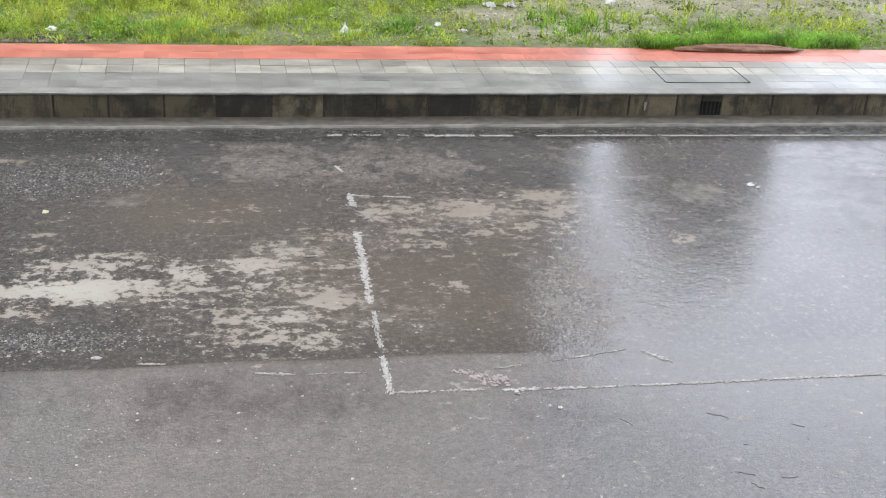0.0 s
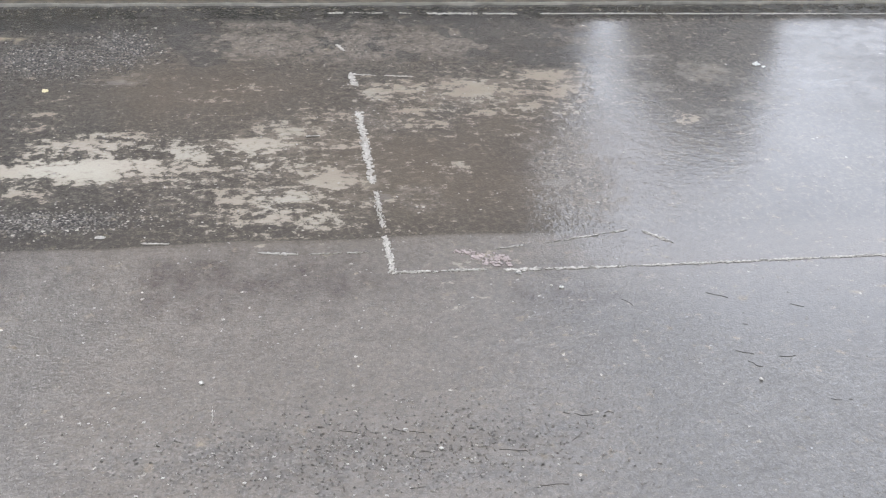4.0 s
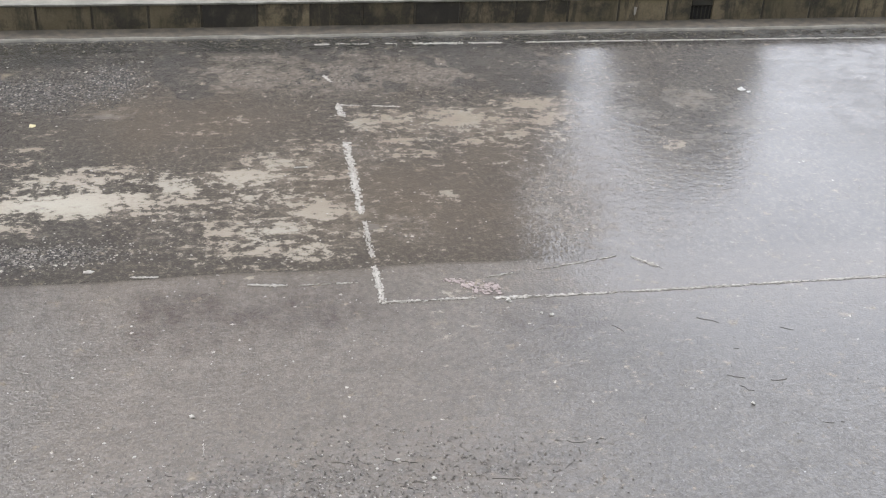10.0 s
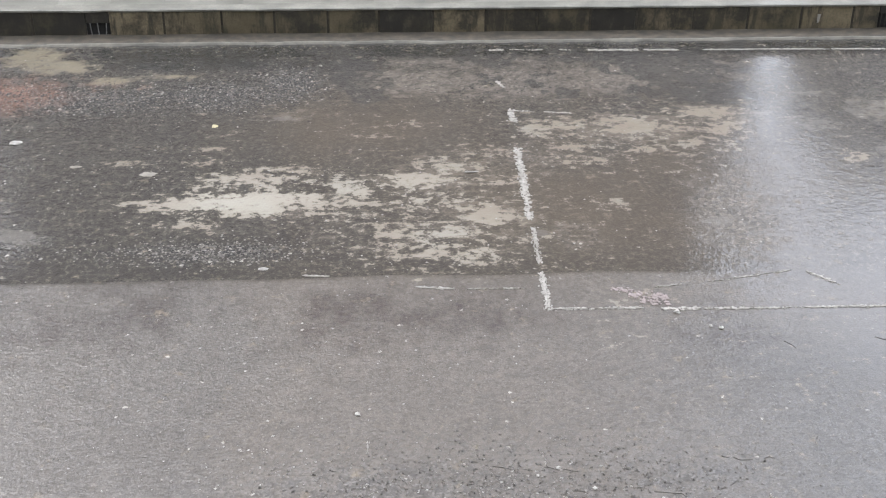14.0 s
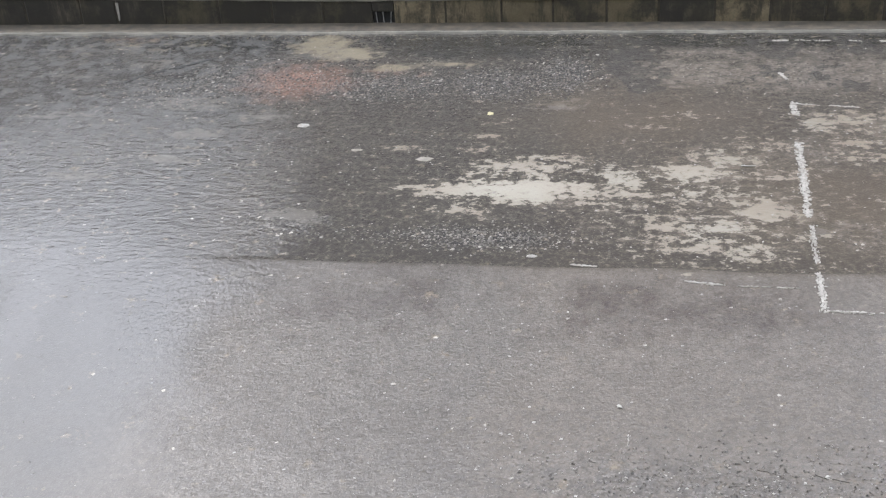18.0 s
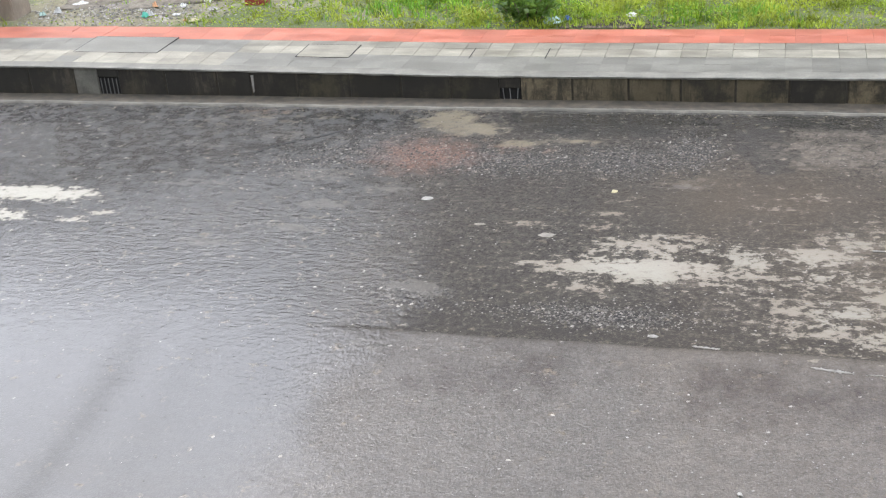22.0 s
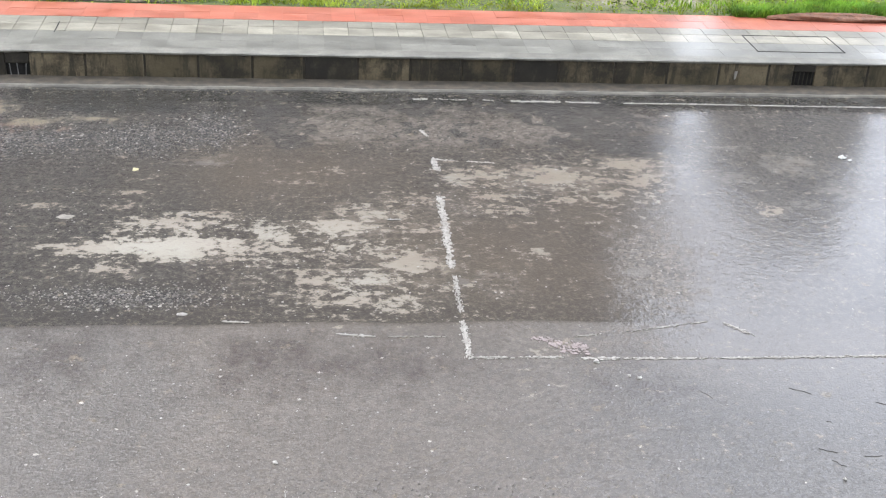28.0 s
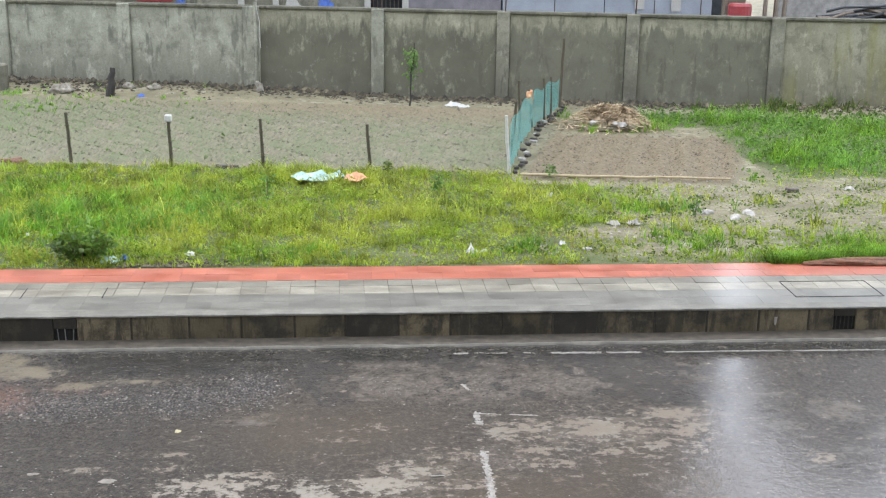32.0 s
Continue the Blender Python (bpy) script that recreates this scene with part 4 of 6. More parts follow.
for a, b, c, d in COVERS:
    cover = thing("manhole_cover", ((a + b) / 2, (c + d) / 2, fall((c + d) / 2) + 0.84 * float(rise((a + b) / 2))), "flush concrete inspection cover set among the pavement tiles", "manhole cover", "pavement covers")
    cover.matrix_basis = pose((a + b) / 2, (c + d) / 2, fall((c + d) / 2) + 0.84 * float(rise((a + b) / 2)) + 0.002, 1.26, math.degrees(0.0121) if a < -4 else 0, 0)
    x, y = (b - a) / 2, (d - c) / 2
    if a < -4:
        part("slab", box(-x + 0.012, x - 0.012, -y + 0.012, y - 0.012, -0.02, 0.005, 0.001), MAT_TILE if a > -6 else MAT_GREY_TILE, cover)
    for x0, x1, y0, y1 in ((-x, x, y - 0.008, y), (-x, x, -y, -y + 0.005), (-x, -x + 0.008, -y, y), (x - 0.008, x, -y, y))[2 if a == -3.37 else 0:]:
        part("edge_joint", box(x0, x1, y0, y1, -0.02, 0.0035), MAT_DARK, cover, "dark open joint of the cover")

# ---- worn road paint ----
MAT_PAINT = surface("worn_white_paint", (0.22, 0.205, 0.182), (0.35, 0.332, 0.3), 9, 80, 0.6, 0.3, 0.002, 0.2, 0, 0.15)
MAT_PINK = surface("worn_pink_paint", (0.18, 0.145, 0.135), (0.28, 0.235, 0.225), 9, 80, 0.6, 0.3, 0.002, 0.4, 0, 0.15)


def lookup(height, x0, y0, nx, ny, d):
    """Quick heights from a table."""
    X, Y = np.meshgrid(x0 + d * np.arange(nx), y0 + d * np.arange(ny))
    table = height(X, Y).tolist()

    def at(x, y):
        u, v = min(max((x - x0) / d, 0), nx - 1.001), min(max((y - y0) / d, 0), ny - 1.001)
        i, j = int(u), int(v)
        u, v = u - i, v - j
        return (table[j][i] * (1 - u) + table[j][i + 1] * u) * (1 - v) + (table[j + 1][i] * (1 - u) + table[j + 1][i + 1] * u) * v
    return at


road_at = lookup(road_height, -14, 1, 530, 226, 0.05)
lot_z = lookup(ground_height, -16, 14.02, 330, 190, 0.1)
field_at = lookup(in_field, -16, 14.02, 330, 190, 0.1)
bed_at = lookup(in_bed, -16, 14.02, 330, 190, 0.1)
green_at = lookup(greenness, -16, 14.02, 330, 190, 0.1)


def road_z(x, y):
    return road_at(x, y) + 0.002



def painted(name, strokes, material, label, seed):
    """Broken flakes of paint along lines (x0, y0, x1, y1, width, how much is left)."""
    rnd = random.Random(seed)
    verts, faces = [], []
    for x0, y0, x1, y1, w, keep in strokes:
        n = math.hypot(x1 - x0, y1 - y0)
        ux, uy = (x1 - x0) / n, (y1 - y0) / n
        s = 0.0
        while s < n:
            ln = rnd.uniform(0.006, 0.018)
            wear = noise.noise(Vector((s * 5 + seed, x0, y0))) * 0.9
            for _ in range(4):
                if wear + rnd.random() > keep + 0.15 * (rnd.random() - 0.5):
                    continue
                hw = w * rnd.uniform(0.07, 0.25)
                off, slip, turn = rnd.gauss(0, 0.28) * w, rnd.uniform(-0.02, 0.02), rnd.uniform(0, 6.3)
                ring, low, k = [], [], 6
                for j in range(k):
                    q = turn + 2 * math.pi * j / k
                    du, dv = slip + math.cos(q) * ln * rnd.uniform(0.4, 1.1), off + math.sin(q) * hw * rnd.uniform(0.6, 1.3)
                    px, py = x0 + ux * (s + ln / 2 + du) - uy * dv, y0 + uy * (s + ln / 2 + du) + ux * dv
                    ring.append(len(verts))
                    verts.append((px, py, road_at(px, py) + 0.0035 + rnd.uniform(0, 0.001)))
                for j in ring:
                    low.append(len(verts))
                    verts.append((verts[j][0], verts[j][1], verts[j][2] - 0.006))
                faces.append(ring)
                for j in range(k):
                    faces.append((low[j], low[(j + 1) % k], ring[(j + 1) % k], ring[j]))
            s += ln * 0.8
    return tagged(new(name, mesh_of(name, verts, faces, material)), label, "road marking", kind="structure")


painted("marking_bay_side", [(1.255, 10.3, 1.25, 10.02, 0.055, 0.75), (1.22, 9.45, 1.18, 8.18, 0.055, 1.05), (1.185, 8.05, 1.165, 7.5, 0.035, 0.7), (1.16, 7.36, 1.15, 6.87, 0.045, 0.95)], MAT_PAINT, "worn white parking bay line across the lane", 3)
painted("marking_bay_front", [(1.15, 6.875, 1.76, 6.865, 0.028, 0.55), (1.9, 6.85, 2.45, 6.84, 0.032, 0.9), (2.45, 6.84, 4.6, 6.84, 0.024, 0.66), (4.6, 6.84, 9.0, 6.83, 0.026, 0.64)], MAT_PAINT, "worn white parking bay line along the lane", 4)
painted("marking_kerbside", [(1.22, 11.86, 1.34, 11.86, 0.036, 0.9), (1.42, 11.86, 1.72, 11.85, 0.032, 0.6), (1.92, 11.84, 2.02, 11.84, 0.032, 0.9), (2.2, 11.83, 2.72, 11.82, 0.042, 0.95), (2.8, 11.82, 3.12, 11.81, 0.036, 0.9), (3.4, 11.81, 10.0, 11.72, 0.03, 0.85)], MAT_PAINT, "broken white line beside the gutter", 5)
painted("marking_arc", [(0.29, 7.19, 0.53, 7.16, 0.022, 0.95), (0.62, 7.15, 1.0, 7.15, 0.015, 0.3), (1.9, 7.13, 2.45, 7.22, 0.016, 0.22), (2.46, 7.23, 2.9, 7.33, 0.017, 0.5), (3.03, 7.3, 3.2, 7.12, 0.03, 0.28), (-0.48, 7.385, -0.32, 7.37, 0.02, 1.0), (1.28, 10.27, 1.78, 10.2, 0.022, 0.3), (-0.05, 5.75, -0.06, 5.2, 0.012, 0.1), (1.2, 11.0, 1.24, 10.86, 0.03, 0.8)], MAT_PAINT, "thin chalky scuffed white marks on the asphalt", 6)
painted("marking_pink_smudge", [(1.62, 7.12, 1.72, 7.08, 0.06, 0.9), (1.72, 7.03, 1.96, 7.0, 0.08, 0.9), (1.78, 6.95, 1.95, 6.92, 0.06, 0.8)], MAT_PINK, "faded pinkish paint smudge on the asphalt", 7)

# ---- loose gravel, cracks and chips on the road ----
MAT_GRIT = surface("wet_grit", (0.022, 0.019, 0.016), (0.15, 0.128, 0.105), 18, 120, 0.6, 0.2, 0.002, 0.25, 0, 0.95)
MAT_CHIP = surface("pale_chips", (0.17, 0.16, 0.145), (0.28, 0.265, 0.24), 30, 120, 0.6, 0.2, 0.002, 0.3, 0, 0.3)
MAT_CRACK = surface("crack_grime", (0.045, 0.039, 0.034), (0.085, 0.075, 0.065), 20, 90, 0.8, 0.2, 0.002)
OCTA = [(1, 0, 0), (0, 1, 0), (-1, 0, 0), (0, -1, 0), (0, 0, 1), (0, 0, -0.4)]
OCTF = [(0, 1, 4), (1, 2, 4), (2, 3, 4), (3, 0, 4), (1, 0, 5), (2, 1, 5), (3, 2, 5), (0, 3, 5)]


def pebbles(name, count, place, size, level, material, label, category, seed, flat=0.7):
    rnd = random.Random(seed)
    verts, faces = [], []
    for _ in range(count):
        x, y = place(rnd)
        s = size(rnd)
        z = level(x, y)
        a = rnd.uniform(0, 6.3)
        ca, sa = math.cos(a), math.sin(a)
        sx, sy, sz = s * rnd.uniform(0.7, 1.3), s * rnd.uniform(0.7, 1.2), s * flat * rnd.uniform(0.6, 1.1)
        n = len(verts)
        for vx, vy, vz in OCTA:
            px, py = vx * sx * rnd.uniform(0.7, 1.2), vy * sy * rnd.uniform(0.7, 1.2)
            verts.append((x + px * ca - py * sa, y + px * sa + py * ca, z + vz * sz))
        faces += [tuple(n + i for i in f) for f in OCTF]
    return tagged(new(name, mesh_of(name, verts, faces, material)), label, category, kind="stuff")


def around(rows):
    def pick(rnd):
        x, y, rx, ry, _ = rnd.choice(rows)
        return x + rnd.gauss(0, rx * 0.62), min(12.05, y + rnd.gauss(0, ry * 0.62))
    return pick


pebbles("gravel", 5200, around(GRAVEL[:4] + GRAVEL[:1] + GRAVEL[6:]), lambda r: r.uniform(0.004, 0.014) * (0.6 + 0.6 * r.random()), road_z, MAT_GRIT, "loose wet gravel washed over the asphalt", "gravel", 31)
pebbles("gravel_black", 420, around(GRAVEL[:4] + [(1.3, 10.9, 0.6, 0.35, 1)]), lambda r: r.uniform(0.006, 0.016), road_z, surface("black_stone", (0.006, 0.006, 0.006), (0.018, 0.017, 0.016), 18, 90, 0.6, 0.2, 0.002), "small black stones among the washed gravel", "gravel", 38)
pebbles("gravel_pale", 420, around(GRAVEL[:4] + GRAVEL[6:]), lambda r: r.uniform(0.004, 0.012), road_z, MAT_CHIP, "pale stones mixed into the washed gravel", "gravel", 35)
pebbles("grit", 2200, around([(0.6, 5.2, 1.1, 0.3, 0.62), (0.9, 5.0, 0.9, 0.3, 1), GRAVEL[4]]), lambda r: r.uniform(0.003, 0.012), road_z, surface("broken_asphalt", (0.08, 0.07, 0.062), (0.2, 0.18, 0.16), 30, 120, 0.6, 0.2, 0.002, 0.3, 0, 0.6), "fine grit in the broken asphalt", "grit", 32)
pebbles("gutter_debris", 2400, lambda r: (r.uniform(-12, 10), 12.07 - abs(r.gauss(0, 0.16))), lambda r: r.uniform(0.004, 0.014), road_z, surface("gutter_grime", (0.025, 0.021, 0.012), (0.11, 0.088, 0.055), 30, 120, 0.7, 0.2, 0.002, 0.3, 0, 0.7), "leaf bits and brown grit washed against the gutter", "gutter debris", 36, 0.5)
pebbles("broken_chips", 420, around([(0.3, 5.1, 0.9, 0.28, 1), (1.0, 5.0, 0.7, 0.25, 1), (-0.6, 5.3, 0.8, 0.3, 1)]), lambda r: r.uniform(0.004, 0.013) * (0.5 + 0.5 * r.random()), road_z, surface("asphalt_chips", (0.26, 0.245, 0.225), (0.42, 0.4, 0.37), 30, 120, 0.6, 0.2, 0.002, 0.3, 0, 0.35), "pale stone chips in the broken asphalt", "stone chips", 37)
pebbles("stone_chips", 2000, lambda r: (r.uniform(-8, 7), r.uniform(4, 12)), lambda r: r.uniform(0.003, 0.008), road_z, MAT_CHIP, "scattered pale stone chips on the asphalt", "stone chips", 33)
pebbles("cement_crumbs", 320, around([(-0.9, 8.9, 1.0, 0.3, 1), (0.5, 8.1, 0.9, 0.6, 1), (1.8, 9.6, 1.0, 0.4, 1), (-1.3, 7.8, 0.9, 0.2, 1), (-2.4, 9.2, 1.0, 0.5, 1)]), lambda r: r.uniform(0.004, 0.013), road_z, MAT_CHIP, "small flat flakes of pale cement", "cement crumbs", 34, 0.25)


def cracks(paths, seed, lo=0.0006, hi=0.0016, material=None):
    rnd = random.Random(seed)
    verts, faces = [], []
    for path in paths:
        pts = []
        for (x0, y0), (x1, y1) in zip(path, path[1:]):
            n = max(2, int(math.hypot(x1 - x0, y1 - y0) / 0.03))
            pts += [(x0 + (x1 - x0) * i / n + rnd.gauss(0, 0.006), y0 + (y1 - y0) * i / n + rnd.gauss(0, 0.006)) for i in range(n)]
        for i in range(len(pts) - 1):
            (ax, ay), (bx, by) = pts[i], pts[i + 1]
            w = rnd.uniform(lo, hi)
            if rnd.random() < 0.25:
                continue
            n = len(verts)
            for px, py in ((ax, ay - w), (bx, by - w), (bx, by + w), (ax, ay + w)):
                verts.append((px, py, road_z(px, py) + (0.0006 if material is None else 0.003)))
            for px, py in ((ax, ay - w), (bx, by - w), (bx, by + w), (ax, ay + w)):
                verts.append((px, py, road_z(px, py) - 0.006))
            faces += [(n, n + 1, n + 2, n + 3), (n, n + 4, n + 5, n + 1), (n + 2, n + 6, n + 7, n + 3)]
    return tagged(new("asphalt_cracks", mesh_of("asphalt_cracks", verts, faces, material or MAT_CRACK)), "dark cracks in the worn asphalt", "cracks", kind="stuff")


cracks([[(1.86, 5.33), (1.93, 5.29), (2.09, 5.26), (2.15, 5.29), (2.23, 5.26)], [(1.83, 5.03), (1.91, 5.09), (1.98, 5.11)], [(1.45, 5.02), (1.6, 4.99), (1.65, 4.93)], [(1.56, 4.71), (1.66, 4.72), (1.78, 4.71)],
        [(2.59, 6.44), (2.7, 6.3)], [(3.21, 6.46), (3.36, 6.38)], [(3.13, 5.81), (3.27, 5.74)], [(3.71, 6.28), (3.82, 6.22)], [(3.27, 6.11), (3.36, 6.05)], [(3.17, 5.68), (3.26, 5.6)], [(3.52, 5.27), (3.69, 5.26)], [(3.5, 5.72), (3.37, 5.71)],
        [(0.62, 5.28), (0.8, 5.21)], [(0.89, 5.25), (1.11, 5.2)], [(0.9, 5.08), (1.14, 5.03)], [(0.48, 5.12), (0.6, 5.1)], [(-0.26, 5.27), (-0.2, 5.26)], [(0.96, 5.03), (1.11, 4.96)], [(0.94, 4.76), (1.04, 4.78)]], 12)
cracks([[(-5.05, 10.7), (-4.9, 10.92), (-4.76, 11.05)], [(-4.8, 11.02), (-4.5, 11.22), (-4.3, 11.42)], [(-4.85, 10.95), (-4.55, 11.14)]], 13, 0.012, 0.034, MAT_DARK)

# ---- scraps and stones on the road ----
MAT_WHITE = surface("white_scrap", (0.42, 0.42, 0.4), (0.58, 0.58, 0.56), 20, 90, 0.55, 0.3, 0.003, 0.3)
MAT_PAPER = surface("wet_paper", (0.26, 0.248, 0.222), (0.36, 0.345, 0.315), 20, 90, 0.6, 0.3, 0.003, 0.1)
MAT_YELLOW = surface("yellow_scrap", (0.42, 0.37, 0.2), (0.52, 0.47, 0.3), 20, 90, 0.55, 0.3, 0.003, 0.3)
MAT_FLAKE = surface("cement_flake", (0.18, 0.165, 0.14), (0.28, 0.258, 0.222), 20, 90, 0.8, 0.3, 0.002)
MAT_STONE = surface("pale_stone", (0.3, 0.285, 0.26), (0.46, 0.445, 0.41), 9, 60, 0.75, 0.4, 0.006, 0.2)
MAT_DARK_STONE = surface("dark_stone", (0.07, 0.06, 0.052), (0.15, 0.125, 0.11), 9, 60, 0.8, 0.4, 0.006, 0.2)


def crumple(sx, sy, h, seed, n=7):
    """A crumpled scrap of paper or plastic with a little thickness."""
    bm = bmesh.new()
    rnd = random.Random(seed)
    grid = []
    for layer in (0, 1):
        rows = []
        for j in range(n):
            row = []
            for i in range(n):
                u, v = i / (n - 1) - 0.5, j / (n - 1) - 0.5
                e = 0.8 + 0.35 * noise.noise(Vector((u * 3 + seed, v * 3, 0)))
                z = h * (0.45 + 0.9 * noise.noise(Vector((u * 4 + seed * 3, v * 4, 2.0)))) * (1.15 - 1.9 * max(abs(u), abs(v)))
                u, v = u * math.sqrt(1 - 2 * v * v * 0.9), v * math.sqrt(1 - 2 * u * u * 0.9)
                row.append(bm.verts.new((u * sx * e, v * sy * e, max(z, 0) - 0.001 + (0.004 if layer else 0))))
            rows.append(row)
        grid.append(rows)
    for layer, rows in enumerate(grid):
        for j in range(n - 1):
            for i in range(n - 1):
                f = (rows[j][i], rows[j][i + 1], rows[j + 1][i + 1], rows[j + 1][i])
                bm.faces.new(f if layer else f[::-1])
    for a, b in [((0, i), (0, i + 1)) for i in range(n - 1)] + [((n - 1, i + 1), (n - 1, i)) for i in range(n - 1)] + [((i + 1, 0), (i, 0)) for i in range(n - 1)] + [((i, n - 1), (i + 1, n - 1)) for i in range(n - 1)]:
        lo, hi = grid
        bm.faces.new((lo[a[0]][a[1]], lo[b[0]][b[1]], hi[b[0]][b[1]], hi[a[0]][a[1]]))
    return bm


def scrap(x, y, sx, sy, h, material, label, seed, z=None, rz=0.0, name="litter_scrap", category="litter", group="litter"):
    z = road_z(x, y) if z is None else z
    return solid(name, crumple(sx, sy, h, seed), material, label, category, group, m=pose(x, y, z, 0, 0, rz))


scrap(-1.36, 10.0, 0.065, 0.075, 0.015, MAT_YELLOW, "small pale yellow paper scrap on the wet asphalt", 1)
scrap(5.17, 10.37, 0.08, 0.08, 0.045, MAT_WHITE, "crumpled white paper scrap on the wet asphalt", 2)
scrap(5.22, 10.31, 0.05, 0.04, 0.02, MAT_WHITE, "crumpled white paper scrap on the wet asphalt", 12)
scrap(-2.99, 9.7, 0.16, 0.1, 0.02, MAT_PAPER, "flat white plastic scrap on the asphalt", 3)
scrap(-0.77, 7.49, 0.08, 0.05, 0.015, MAT_PAPER, "flat white plastic scrap on the asphalt", 4)
scrap(-1.79, 9.05, 0.15, 0.11, 0.003, MAT_FLAKE, "flat pale cement flake lying on the asphalt", 5, name="cement_flake", category="cement flake")
scrap(-2.4, 9.21, 0.13, 0.06, 0.003, MAT_FLAKE, "flat pale cement flake lying on the asphalt", 6, name="cement_flake", category="cement flake")
for i, (x, y, s) in enumerate([(1.99, 6.8, 0.022), (2.23, 6.6, 0.018), (2.17, 6.63, 0.012), (3.18, 5.5, 0.016), (-0.11, 5.77, 0.016), (0.98, 5.24, 0.014), (1.15, 5.06, 0.014), (0.86, 5.18, 0.012)]):
    solid("stone", lump(s * 0.95, s * 0.75, s * 0.55, 0.4, i, 2), MAT_STONE, "small pale stone lying on the wet asphalt", "stone", "road stones", m=pose(x, y, road_z(x, y), 0, 0, 40 * i))
solid("stick", rod((-0.055, 0, 0.006), (0.055, 0.002, 0.006), 0.006, 0.005, 6), MAT_STONE, "thin pale stick lying on the asphalt", "stick", m=pose(0.8, 8.99, road_z(0.8, 8.99)))
for x, z, h in ((-5.75, 0.07, 0.2), (4.75, 0.09, 0.09)):
    tagged(new("kerb_drip", mesh_of("kerb_drip", [(x - 0.004, KERB_Y - 0.012, z), (x + 0.008, KERB_Y - 0.012, z + 0.03), (x + 0.016, KERB_Y - 0.012, z + h), (x - 0.012, KERB_Y - 0.012, z + h), (x - 0.012, KERB_Y + 0.01, z), (x + 0.012, KERB_Y + 0.01, z), (x + 0.02, KERB_Y + 0.01, z + h), (x - 0.016, KERB_Y + 0.01, z + h)],
                                  [(0, 1, 2, 3), (1, 5, 6, 2), (4, 0, 3, 7), (3, 2, 6, 7), (4, 5, 1, 0)], MAT_PAINT)), "white paint drip down the kerb face", "paint drip", kind="structure")

# ---- boundary wall ----
def wall_material(name, a, b, damp, damp_top, algae=0.0, fade=0.6, bloom=0.55):
    m, t, p = mat(name)
    n1, n2, n3 = grain(t, 1.3, 5, 0.6), grain(t, 26, 4, 0.65), grain(t, 5, 5, 0.6, where(t, 1, 1, 0.22))
    col = mix(t, step(t, n1, 0.35, 0.65), a, b)
    z = t.nodes.new("ShaderNodeSeparateXYZ")
    t.links.new(where(t), z.inputs[0])
    edge = calc(t, "ADD", z.outputs[2], calc(t, "MULTIPLY", calc(t, "SUBTRACT", n3, 0.5), 1.5))
    wetness = step(t, edge, damp_top - fade, damp_top + fade, 1.0, 0.0)
    col = mix(t, calc(t, "MULTIPLY", wetness, step(t, n1, 0.25, 0.6, 0.55, 0.95)), col, damp)
    col = mix(t, step(t, n3, 0.56, 0.64, 0, 0.65), col, tuple(c * 0.42 for c in a))
    col = mix(t, step(t, grain(t, 3.6, 7, 0.72, where(t, 1, 1, 0.55)), 0.55, 0.66, 0, bloom), col, tuple(c * 1.35 for c in b))
    col = mix(t, step(t, grain(t, 2.1, 7, 0.72), 0.51, 0.62, 0, 0.55), col, tuple(c * 0.5 for c in a))
    col = mix(t, step(t, grain(t, 7, 5, 0.7), 0.62, 0.7, 0, 0.35), col, (0.36, 0.35, 0.32))
    col = mix(t, step(t, n2, 0.4, 0.75, 0, 0.4), col, tuple(c * 0.5 for c in a))
    if algae:
        col = mix(t, step(t, grain(t, 2.2, 3, 0.5, where(t, 1, 1, 0.12)), 0.52, 0.64, 0, algae), col, (0.2, 0.19, 0.06))
    put(t, p.inputs["Base Color"], col)
    p.inputs["Roughness"].default_value = 0.85
    relief(t, p, calc(t, "ADD", n2, n1), 0.4, 0.008)
    return m


MAT_WALL_PALE = wall_material("pale_plaster", (0.21, 0.211, 0.164), (0.355, 0.355, 0.284), (0.14, 0.138, 0.102), 0.8, 0.0, 0.6, 0.5)
MAT_WALL_DAMP = wall_material("damp_plaster", (0.2, 0.194, 0.138), (0.33, 0.32, 0.235), (0.082, 0.08, 0.056), 1.74, 0.0, 0.16, 0.4)
MAT_WALL_ALGAE = wall_material("mossy_plaster", (0.23, 0.22, 0.155), (0.33, 0.32, 0.235), (0.13, 0.122, 0.08), 0.7, 0.5)
MAT_PILLAR = wall_material("pillar_plaster", (0.15, 0.145, 0.108), (0.27, 0.262, 0.2), (0.115, 0.11, 0.082), 0.9)
MAT_WALL_EVEN = wall_material("even_damp_plaster", (0.2, 0.194, 0.138), (0.33, 0.32, 0.235), (0.115, 0.113, 0.083), 1.8, 0.0, 0.07, 0.25)
MAT_COPING = wall_material("coping_plaster", (0.09, 0.086, 0.062), (0.16, 0.155, 0.115), (0.08, 0.076, 0.055), 1.2)
MAT_RUST = surface("rusty_steel", (0.05, 0.035, 0.028), (0.1, 0.06, 0.04), 12, 90, 0.8, 0.3, 0.002)


def wall_y(x):
    return 30.05 - 0.19 * x


PILLARS = [-20.3, -17.25, -14.2, -11.2, -8.15, -5.1, -1.98, 1.05, 4.0, 6.98, 10.25, 13.4, 16.6, 19.8]
TURN_W = math.degrees(math.atan(-0.19))
wall = thing("wall_boundary", (0, 0, 0), "weathered grey plastered boundary wall with pillars", "wall", kind="structure")
for a, b in zip(PILLARS, PILLARS[1:]):
    n = math.hypot(b - a, wall_y(b) - wall_y(a))
    m = MAT_WALL_EVEN if 3.9 < a < 9 else MAT_WALL_DAMP if -2.1 < a < 9 else (MAT_WALL_ALGAE if a > 9 else MAT_WALL_PALE)
